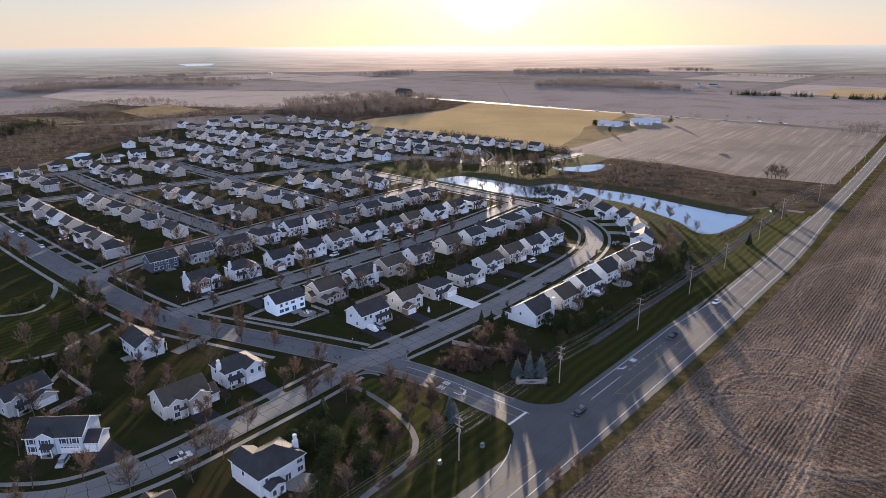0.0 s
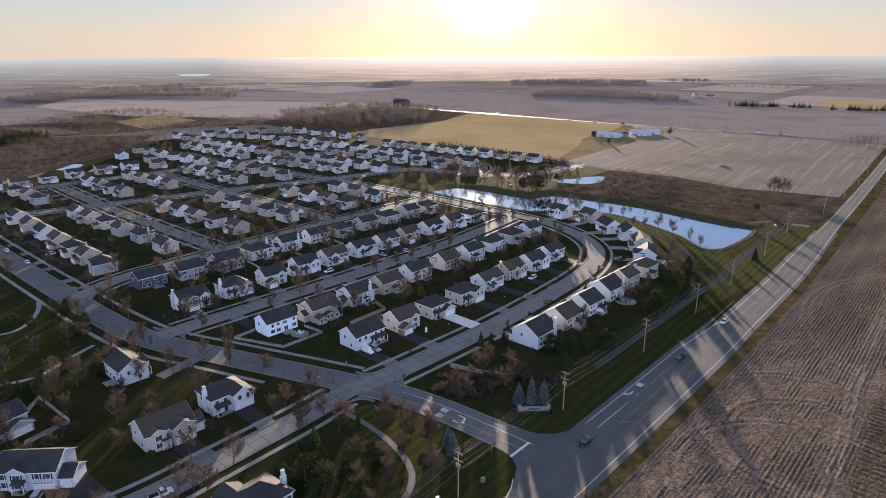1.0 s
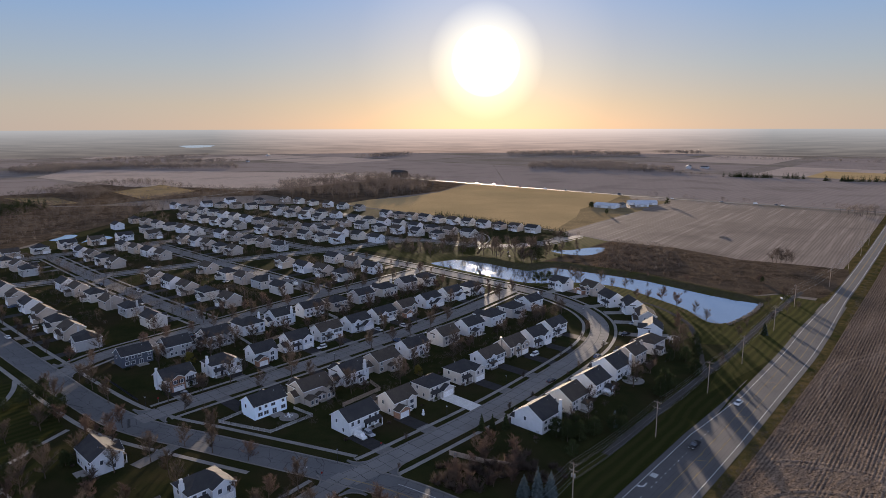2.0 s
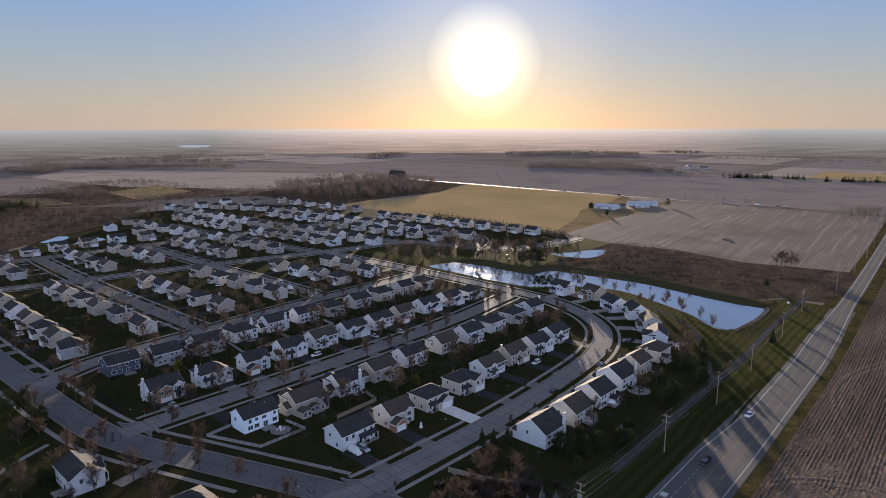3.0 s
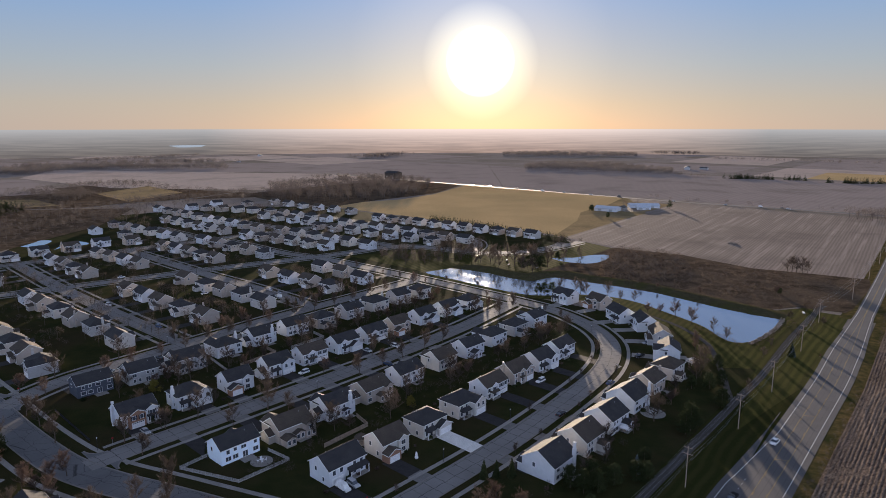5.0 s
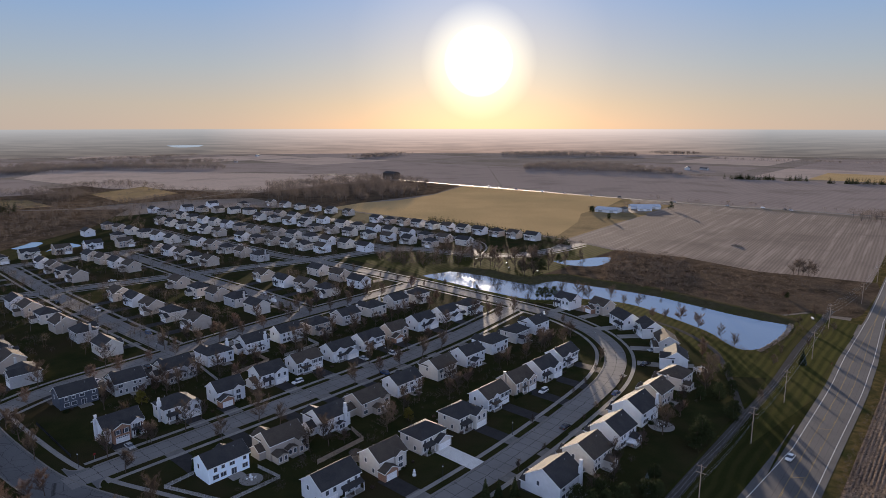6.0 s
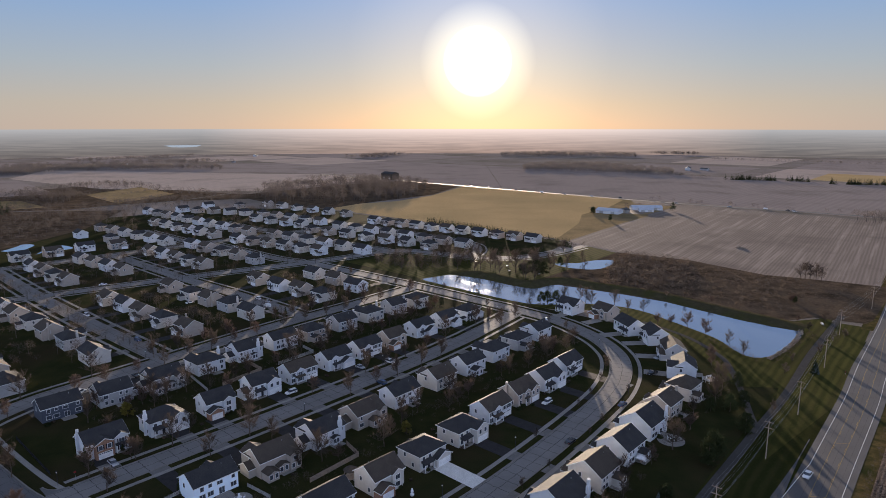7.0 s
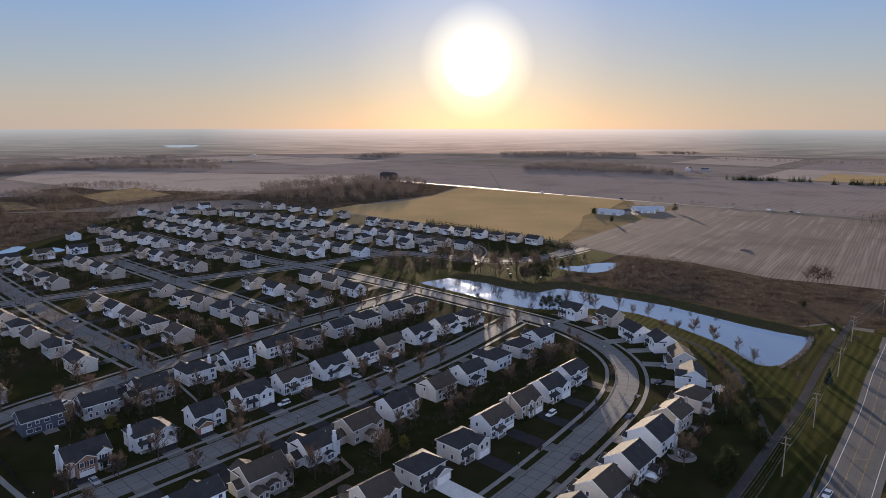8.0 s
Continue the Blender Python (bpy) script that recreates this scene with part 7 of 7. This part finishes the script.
for i, (u, v, turn) in enumerate(((120, 287, -60), (140, 288, 0), (98, 404, 90), (148, 420, 180), (158.5, 330, 180), (250, 296, 0), (199, 213, 0), (108, 226.5, 180), (216, 226.5, 180), (263, 338, 90), (181, 358, 90), (204, 372, -90), (300, 470, 0), (306.5, 500, 0), (258, 500, 90), (188, 449, -100), (378, 470, 0), (372, 440, 180), (445, 470, 0), (290, 590, 0))):
    park(u, v, turn, ("white", "silver", "black", "white", "blue")[(i * 7 + i // 3) % 5], ("suv", "sedan", "suv", "sedan")[i % 4], full=i < 6)
for i, v in enumerate((693, 662, 640, 610, 560, 526, 480, 440, 362, 300, 262, 240, 232)):
    park(831 + (3 if i % 2 else -1) + (12 if v < 300 else 0), v, 0 if i % 2 else 180, ("white", "silver", "white", "black")[i % 4], ("suv", "van", "sedan")[i % 3], 0.05, "on the far country road", False)

# ---- power line ----
POLES = [(52, 82.5), (96, 85), (143, 88), (192, 88.5), (236.5, 89.5), (275, 90.4), (329, 94), (380, 98.6), (441, 95.5), (503.6, 98), (560.7, 101.2), (614.7, 105.6)]


def utility_pole(u, v, turn, gear):
    h = thing("utility_pole", "weathered wooden utility pole with two crossarms", "utility pole", "poles along the highway", Matrix.Translation(at(u, v)) @ pose(0, 0, 0, 0, 0, turn))
    bm = bmesh.new()
    tube(bm, (0, 0, 0), (0, 0, 12.6), 0.17, 0.11, 8)
    part("shaft", bm, "wood", h)
    for z, w in ((12.1, 1.25), (10.2, 1.35)):
        bm = bmesh.new()
        box(bm, -w, w, -0.06, 0.06, z - 0.07, z + 0.07)
        arm = part("crossarm", bm, "wood", h)
        for x in (-w + 0.1, 0.35, w - 0.1):
            bm = bmesh.new()
            tube(bm, (x, 0, z + 0.07), (x, 0, z + 0.3), 0.05, 0.035, 6)
            part("insulator", bm, "grey_paint", arm)
    if gear:
        for x in (-0.42, 0.42):
            bm = bmesh.new()
            tube(bm, (x, 0.1, 8.3), (x, 0.1, 9.3), 0.24, 0.24, 10)
            part("transformer", bm, "grey_paint", h, "grey steel transformer can")


for i, (u, v) in enumerate(POLES):
    utility_pole(u, v, way + 90 + 2, i in (1, 2))
wires = thing("power_line", "slack overhead power wires between wooden poles", "power line")
ends = [(-1.15, 12.4), (0.35, 12.4), (1.15, 12.4), (-1.25, 10.5), (0.35, 10.5), (1.25, 10.5), (0.0, 7.6), (0.05, 7.1)]
cross = Matrix.Rotation(radians(way + 92), 3, "Z") @ Vector((1, 0, 0))
for x, z in ends:
    bm = bmesh.new()
    for (u0, v0), (u1, v1) in zip(POLES, POLES[1:]):
        a, b = at(u0, v0, z) + cross * x, at(u1, v1, z) + cross * x
        p = None
        for k in range(9):
            t = k / 8
            q = a.lerp(b, t) - Vector((0, 0, 4 * 1.0 * t * (1 - t)))
            if p:
                tube(bm, p, q, 0.012, 0.012, 4)
            p = q
    part("wire", bm, "steel", wires)


# ---- fences, sign, lamps ----
def fence(label, corners, height, mat, bay=2.4, closed=False):
    f = thing("fence", label, "fence")
    pts = corners + corners[:1] if closed else corners
    for (a, b), (c, d) in zip(pts, pts[1:]):
        p, q = at(a, b), at(c, d)
        n = max(1, round((q - p).length / bay))
        w = (q - p) / n
        ang = math.atan2(w.y, w.x)
        for k in range(n):
            m = Matrix.Translation(p + w * k) @ Matrix.Rotation(ang, 4, "Z")
            key = ("bay", round(w.length, 2), height, mat)
            if key not in MESHES:
                bm = bmesh.new()
                box(bm, -0.07, 0.07, -0.07, 0.07, 0, height + 0.1)
                post = mesh_of("post", bm, mat)
                bm = bmesh.new()
                ln = w.length
                if mat == "wood":
                    box(bm, 0.07, ln - 0.07, -0.025, 0.025, 0.06, height)
                else:
                    edge = [(0.07, 0.12), (ln - 0.07, 0.12), (ln - 0.07, 0.36)]
                    s = ln - 0.16
                    while s > 0.25:
                        edge += [(s, 0.36), (s, height), (s - 0.09, height), (s - 0.09, 0.36)]
                        s -= 0.2
                    edge.append((0.07, 0.36))
                    front, back = [bm.verts.new((x, -0.03, z)) for x, z in edge], [bm.verts.new((x, 0.03, z)) for x, z in edge]
                    bm.faces.new(front), bm.faces.new(back[::-1])
                    for k in range(len(edge)):
                        bm.faces.new((front[k - 1], back[k - 1], back[k], front[k]))
                MESHES[key] = post, mesh_of("panel", bm, mat)
            post, panel = MESHES[key]
            part("post", post, mat, f, "", m), part("panel", panel, mat, f, "", m)
    return f


fence("white vinyl picket fence round a corner yard", [(119, 198.5), (105, 197), (112.5, 178.5), (128.5, 178.5), (127.5, 188)], 1.2, "picket")
fence("pale wooden yard fence", [(38, 192), (46, 201), (47.5, 181.5), (36, 178.5)], 1.5, "picket")
fence("long brown cedar yard fence", [(158, 255), (176, 257.5), (176.5, 268)], 1.6, "wood")
fence("weathered cedar fence behind the houses", [(140, 177), (158, 178), (160, 186)], 1.6, "wood")
fence("white yard fence by the corner", [(184, 258), (202, 259), (203, 268)], 1.5, "picket")
fence("white yard fence between two houses", [(154, 272), (151.6, 254)], 1.4, "picket")
fence("low dark fence along the sidewalk", [(94, 264), (94, 233)], 1.1, "shutter", 3.4)
fence("old wooden screen fence in the hedge", [(140.5, 128), (143.5, 118), (148, 108.5)], 1.7, "wood")
sign = thing("entrance_sign", "low stone entrance wall with a grey name panel", "sign", "", Matrix.Translation(at(137.3, 93.8)) @ pose(0, 0, 0, 0, 0, way - 45))
bm = bmesh.new()
box(bm, -4.0, 4.0, -0.3, 0.3, 0, 1.3)
part("wall", bm, "stone_face", sign)
for x in (-4.3, 4.3):
    bm = bmesh.new()
    box(bm, x - 0.5, x + 0.5, -0.5, 0.5, 0, 1.9)
    part("pier", bm, "stone_face", sign)
bm = bmesh.new()
box(bm, -2.4, 2.4, -0.38, -0.29, 0.3, 1.15)
panel = part("panel", bm, "grey_paint", sign, "grey name panel")
for x0, x1, z in ((-1.9, 1.7, 0.78), (-1.2, 1.1, 0.45)):
    bm = bmesh.new()
    box(bm, x0, x1, -0.4, -0.37, z, z + 0.16)
    part("word_bar", bm, "shutter", panel)


def street_lamp(u, v):
    h = thing("street_lamp", "small black post lamp beside the street", "street lamp", "post lamps", Matrix.Translation(at(u, v)))
    bm = bmesh.new()
    tube(bm, (0, 0, 0), (0, 0, 4.2), 0.07, 0.05, 8)
    part("pole", bm, "shutter", h)
    bm = bmesh.new()
    tube(bm, (0, 0, 4.2), (0, 0, 4.6), 0.12, 0.2, 8)
    part("lantern", bm, "trim", h, "pale glass lantern")
    bm = bmesh.new()
    tube(bm, (0, 0, 4.6), (0, 0, 4.78), 0.24, 0.04, 8)
    part("cap", bm, "shutter", h)
    return h


lamp = street_lamp(164, 212.6)
for u, v in ((289, 172), (252, 140), (192, 146.5), (115.5, 148.5), (93.5, 225.5), (104, 147), (212, 226.5), (150, 302), (237, 310), (300, 236), (158, 145), (310, 330), (318, 290)):
    copy_thing(lamp, Matrix.Translation(at(u, v)))
# small road-side boxes, a mailbox post and stop signs
for u, v in ((92, 87.5), (104, 84.5), (141, 126)):
    h = thing("utility_box", "pale grey utility cabinet on the grass", "cabinet", "", Matrix.Translation(at(u, v)) @ pose(0, 0, 0, 0, 0, way))
    bm = bmesh.new()
    box(bm, -0.5, 0.5, -0.4, 0.4, 0, 1.1)
    bmesh.ops.bevel(bm, geom=bm.edges[:], offset=0.04, segments=1, affect="EDGES")
    part("cabinet", bm, "steel", h)
    bm = bmesh.new()
    box(bm, -0.6, 0.6, -0.5, 0.5, -0.05, 0.08)
    part("plinth", bm, "concrete", h)
for u, v in ((114, 90), (129, 145), (98, 226), (90, 290), (107, 144.5)):
    h = thing("stop_sign", "red stop sign on a steel post", "road sign", "stop signs", Matrix.Translation(at(u, v)) @ pose(0, 0, 0, 0, 0, way))
    bm = bmesh.new()
    tube(bm, (0, 0, 0), (0, 0, 2.6), 0.035, 0.035, 6)
    part("post", bm, "steel", h)
    bm = bmesh.new()
    tube(bm, (0, -0.06, 2.3), (0, -0.04, 2.3), 0.38, 0.38, 8)
    part("plate", bm, "car_red", h, "red eight-sided plate")
# lawn ornament: plain white stacked shape
bm = bmesh.new()
for z, r in ((0.6, 0.6), (1.5, 0.45), (2.15, 0.3)):
    bmesh.ops.create_icosphere(bm, subdivisions=2, radius=r, matrix=Matrix.Translation((0, 0, z)))
tagged(new("lawn_ornament", mesh_of("lawn_ornament", bm, "trim")), "white rounded lawn ornament on the grass", "ornament").matrix_basis = Matrix.Translation(at(154, 152, -0.02))
# fresh concrete driveway and corner patios
drive(75.2, 189.2, 90.5, 193.2, 4.6, "walk", "driveway", "tan concrete driveway to the collector road", 0.034)
drive(170.5, 158, 170.3, 142.4, 6.2, "new_concrete", "driveway", "fresh white concrete driveway", 0.05)
for u, v, r in ((123, 184, 3.4), (229, 114.5, 4.4), (66, 105.5, 3.6)):
    bm = bmesh.new()
    bmesh.ops.create_circle(bm, cap_ends=True, segments=24, radius=r)
    tagged(new("patio_round", mesh_of("patio_round", bm, "concrete")), "round paved patio behind the house", "patio", kind="structure").matrix_basis = Matrix.Translation(at(u, v, 0.05))


def patio_set(u, v):
    h = thing("patio_table", "round white patio table on paving", "table", "", Matrix.Translation(at(u, v, 0.05)))
    bm = bmesh.new()
    tube(bm, (0, 0, 0.68), (0, 0, 0.74), 0.65, 0.65, 14)
    part("top", bm, "trim", h)
    bm = bmesh.new()
    tube(bm, (0, 0, 0), (0, 0, 0.7), 0.08, 0.06, 8)
    part("leg", bm, "trim", h)
    for k in range(4):
        a = k * math.pi / 2 + 0.4
        c = thing("patio_chair", "white patio chair beside a round table", "chair", "chairs round the table", Matrix.Translation(at(u, v, 0.05) + Vector((math.cos(a) * 1.15, math.sin(a) * 1.15, 0))) @ pose(0, 0, 0, 0, 0, math.degrees(a) - 90))
        bm = bmesh.new()
        box(bm, -0.28, 0.28, -0.28, 0.28, 0.4, 0.46)
        part("seat", bm, "trim", c)
        bm = bmesh.new()
        box(bm, -0.28, 0.28, 0.24, 0.3, 0.46, 1.0)
        part("backrest", bm, "trim", c)
        for x in (-0.24, 0.24):
            for y in (-0.24, 0.24):
                bm = bmesh.new()
                tube(bm, (x, y, 0), (x, y, 0.4), 0.025, 0.025, 5)
                part("leg", bm, "trim", c)


patio_set(123, 184), patio_set(229, 114.5)


def canopy(u, v):
    h = thing("patio_canopy", "white cloth canopy over a patio seat", "canopy", "", Matrix.Translation(at(u, v)) @ pose(0, 0, 0, 0, 0, way + 8))
    bm = bmesh.new()
    solid(bm, [(-1.5, -1.5, 2.1), (1.5, -1.5, 2.1), (1.5, 1.5, 2.1), (-1.5, 1.5, 2.1), (0, 0, 2.75), (-1.5, -1.5, 1.85), (1.5, -1.5, 1.85), (1.5, 1.5, 1.85), (-1.5, 1.5, 1.85)], ((0, 1, 4), (1, 2, 4), (2, 3, 4), (3, 0, 4), (5, 6, 1, 0), (6, 7, 2, 1), (7, 8, 3, 2), (8, 5, 0, 3)))
    part("cloth", bm, "trim", h)
    for x in (-1.4, 1.4):
        for y in (-1.4, 1.4):
            bm = bmesh.new()
            tube(bm, (x, y, 0), (x, y, 2.1), 0.04, 0.04, 6)
            part("post", bm, "shutter", h)
    bench = thing("garden_bench", "dark garden bench under a cloth canopy", "bench", "", Matrix.Translation(at(u, v)) @ pose(0, 0, 0, 0, 0, way + 8))
    bm = bmesh.new()
    box(bm, -0.8, 0.8, -0.25, 0.25, 0.4, 0.48)
    part("seat", bm, "wood", bench)
    bm = bmesh.new()
    box(bm, -0.8, 0.8, 0.22, 0.28, 0.48, 0.95)
    part("backrest", bm, "wood", bench)
    for x in (-0.7, 0.7):
        bm = bmesh.new()
        box(bm, x - 0.04, x + 0.04, -0.22, 0.26, 0, 0.4)
        part("leg", bm, "shutter", bench)


def deck(u, v, turn, w, d):
    """A raised timber deck with a white railing."""
    h = thing("deck", "raised wooden deck with a white railing behind a house", "deck", "", Matrix.Translation(at(u, v)) @ pose(0, 0, 0, 0, 0, turn))
    bm = bmesh.new()
    box(bm, -w / 2, w / 2, -d / 2, d / 2, 0.85, 1.0)
    part("platform", bm, "wood", h)
    posts = [(-w / 2, d / 2), (0, d / 2), (w / 2, d / 2), (w / 2, 0), (w / 2, -d / 2), (-w / 2, 0), (-w / 2, -d / 2)]
    for x, y in posts:
        bm = bmesh.new()
        box(bm, x - 0.06, x + 0.06, y - 0.06, y + 0.06, 0, 2.0)
        part("post", bm, "trim", h)
    for x0, x1, y0, y1 in ((-w / 2, w / 2, d / 2 - 0.03, d / 2 + 0.03), (w / 2 - 0.03, w / 2 + 0.03, -d / 2, d / 2), (-w / 2 - 0.03, -w / 2 + 0.03, -d / 2, d / 2)):
        bm = bmesh.new()
        for z in (1.15, 1.9):
            box(bm, x0, x1, y0, y1, z, z + 0.08)
        n = int(max(x1 - x0, y1 - y0) / 0.25)
        for k in range(1, n):
            x, y = (x0 + (x1 - x0) * k / n, (y0 + y1) / 2) if x1 - x0 > y1 - y0 else ((x0 + x1) / 2, y0 + (y1 - y0) * k / n)
            box(bm, x - 0.02, x + 0.02, y - 0.02, y + 0.02, 1.23, 1.9)
        part("railing", bm, "trim", h, "white picket railing")


canopy(210, 115.2)
deck(283.5, 122.6, way + 150 - 180 + 8, 4.4, 3.4)


# ---- barns and far buildings ----
def barn(u, v, turn, L, W, eave, rise, wall, roof, label):
    h = thing("barn", label, "barn", "farm buildings", Matrix.Translation(at(u, v, -0.05)) @ pose(0, 0, 0, 0, 0, way + turn))
    bm = bmesh.new()
    gable(bm, -L / 2, L / 2, -W / 2, W / 2, eave, rise, "x")
    part("wall", bm, wall, h)
    bm = bmesh.new()
    gable_roof(bm, -L / 2, L / 2, -W / 2, W / 2, eave, rise, "x", 0.5)
    part("roof", bm, roof, h)
    for x in (-L / 4, L / 4):
        bm = bmesh.new()
        box(bm, x - 2.2, x + 2.2, -W / 2 - 0.08, -W / 2 + 0.02, 0.1, min(4.2, eave - 0.6))
        part("barn_door", bm, "steel", h, "wide sliding steel door")


barn(693, 381, -90 + 8, 27, 17, 3.4, 2.4, "white_wall", "metal_roof", "long white metal barn beside the field")
barn(748, 364, -90 + 38, 36, 16, 3.2, 2.2, "white_wall", "metal_roof", "long pale metal machine barn")
barn(731, 356, -58, 16, 12, 2.9, 1.8, "white_wall", "metal_roof", "small pale metal shed")
barn(708, 371, 0, 11, 9, 3.6, 1.8, "tan_wall", "roof_grey", "low tan farm shed")
barn(842, 893, -90, 30, 18, 11, 3.0, "roof_brown", "roof_dark", "tall dark barn in the woods")
for u, v, t, s in ((1440, 590, 20, 26), (1462, 562, 80, 18), (1150, 1830, 40, 22), (560, 1720, 0, 16), (700, 1690, 0, 14), (930, 1580, 90, 12)):
    barn(u, v, t, s, s * 0.45, s * 0.2, s * 0.12, "grey_wall", "roof_grey", "distant pale farm building")
sheet("farm_yard", "pale gravel yard between the barns", [(700, 386), (722, 388), (748, 380), (738, 352), (712, 350), (698, 362)], -0.01, "gravel", "yard")
plant(PINE[1], 757, 336, 1.1), plant(PINE[0], 676, 392, 1.0), plant(PINE[0], 688, 398, 0.9), plant(PINE[0], 640, 352, 0.9)
# dirt heap in the far field
bm = bmesh.new()
bmesh.ops.create_icosphere(bm, subdivisions=4, radius=1)
for q in bm.verts:
    k = 1 + 0.5 * noise.noise(q.co * 2.3) + 0.25 * noise.noise(q.co * 6.0)
    q.co = Vector((q.co.x * 3.8 * k, q.co.y * 1.7 * k, max(-0.02, q.co.z) * 1.5 * k))
tagged(new("dirt_heap", mesh_of("dirt_heap", bm, "gravel")), "low heap of brown earth in the field", "earth heap").matrix_basis = Matrix.Translation(at(572, 203.5, -0.1)) @ pose(0, 0, 0, 0, 0, -35)
# stones along the pond's end
random.seed(31)
bm = bmesh.new()
for k in range(420):
    t = random.random()
    u, v = (376.5 - 13 * t * 3.9 * 0.26, 114.6 - 2.2 * math.sin(t * 3.1)) if t < 0 else (376.5 + (324 - 376.5) * t, 113.0 + 2.2 * (2 * t - 1) ** 2 - 1.5)
    c = at(u + random.uniform(-0.9, 0.9), v + random.uniform(-1.3, 0.9))
    r = random.uniform(0.18, 0.5)
    bmesh.ops.create_icosphere(bm, subdivisions=1, radius=r, matrix=Matrix.Translation(c) @ pose(0, 0, 0, random.uniform(0, 90), 0, random.uniform(0, 90)) @ Matrix.Diagonal((1.2, 0.9, 0.7, 1)))
tagged(new("shore_stones", mesh_of("shore_stones", bm, "gravel")), "pale riprap stones along the pond bank", "stones", kind="stuff")
# park benches by the pond
for u, v in ((392, 325), (384, 290), (395, 300), (389, 270)):
    h = thing("park_table", "small pale park table on the grass", "table", "park tables", Matrix.Translation(at(u, v)) @ pose(0, 0, 0, 0, 0, way))
    bm = bmesh.new()
    box(bm, -1.0, 1.0, -0.4, 0.4, 0.7, 0.78)
    part("top", bm, "trim", h)
    for x in (-0.7, 0.7):
        bm = bmesh.new()
        box(bm, x - 0.06, x + 0.06, -0.3, 0.3, 0, 0.7)
        part("leg", bm, "wood", h)

# two pale slabs in the grass by the pond, and a small red marker at the highway
for u, v in ((392.2, 108.0), (393.6, 108.6)):
    vault = thing("utility_vault", "pale concrete utility vault in the grass", "utility box", "vaults by the pond", Matrix.Translation(at(u, v, 0.0)) @ pose(0, 0, 0, 0, 0, way + 20))
    bm = bmesh.new()
    box(bm, -1.0, 1.0, -0.6, 0.6, 0.0, 0.5)
    bmesh.ops.bevel(bm, geom=bm.edges[:], offset=0.05, segments=2, affect="EDGES")
    part("base", bm, "concrete", vault)
    bm = bmesh.new()
    box(bm, -0.9, 0.9, -0.5, 0.5, 0.5, 0.58)
    part("lid", bm, "trim", vault, "white lid")
marker = thing("marker", "small red utility marker in the mown verge", "marker", "", Matrix.Translation(at(326.4, 86.2, 0.0)) @ pose(0, 0, 0, 0, 0, way))
bm = bmesh.new()
tube(bm, (0, 0, 0), (0, 0, 1.1), 0.05, 0.05, 6)
part("post", bm, "wood", marker)
bm = bmesh.new()
box(bm, -0.45, 0.45, -0.06, 0.06, 0.7, 1.35)
part("panel", bm, "car_red", marker, "red panel")

# a small round garden pavilion behind the houses
pavilion = thing("gazebo", "small wooden garden gazebo with a peaked roof", "gazebo", "", Matrix.Translation(at(149.4, 171.2, 0.0)))
bm = bmesh.new()
bmesh.ops.create_cone(bm, cap_ends=True, segments=8, radius1=2.3, radius2=0.05, depth=1.4, matrix=Matrix.Translation((0, 0, 3.0)))
part("roof", bm, "roof_brown", pavilion)
for k in range(6):
    bm = bmesh.new()
    tube(bm, (1.8 * math.cos(k * math.pi / 3), 1.8 * math.sin(k * math.pi / 3), 0), (1.8 * math.cos(k * math.pi / 3), 1.8 * math.sin(k * math.pi / 3), 2.35), 0.08, 0.08, 6)
    part("post", bm, "wood", pavilion)
bm = bmesh.new()
bmesh.ops.create_cone(bm, cap_ends=True, segments=8, radius1=2.0, radius2=2.0, depth=0.2, matrix=Matrix.Translation((0, 0, 0.1)))
part("floor", bm, "wood", pavilion)
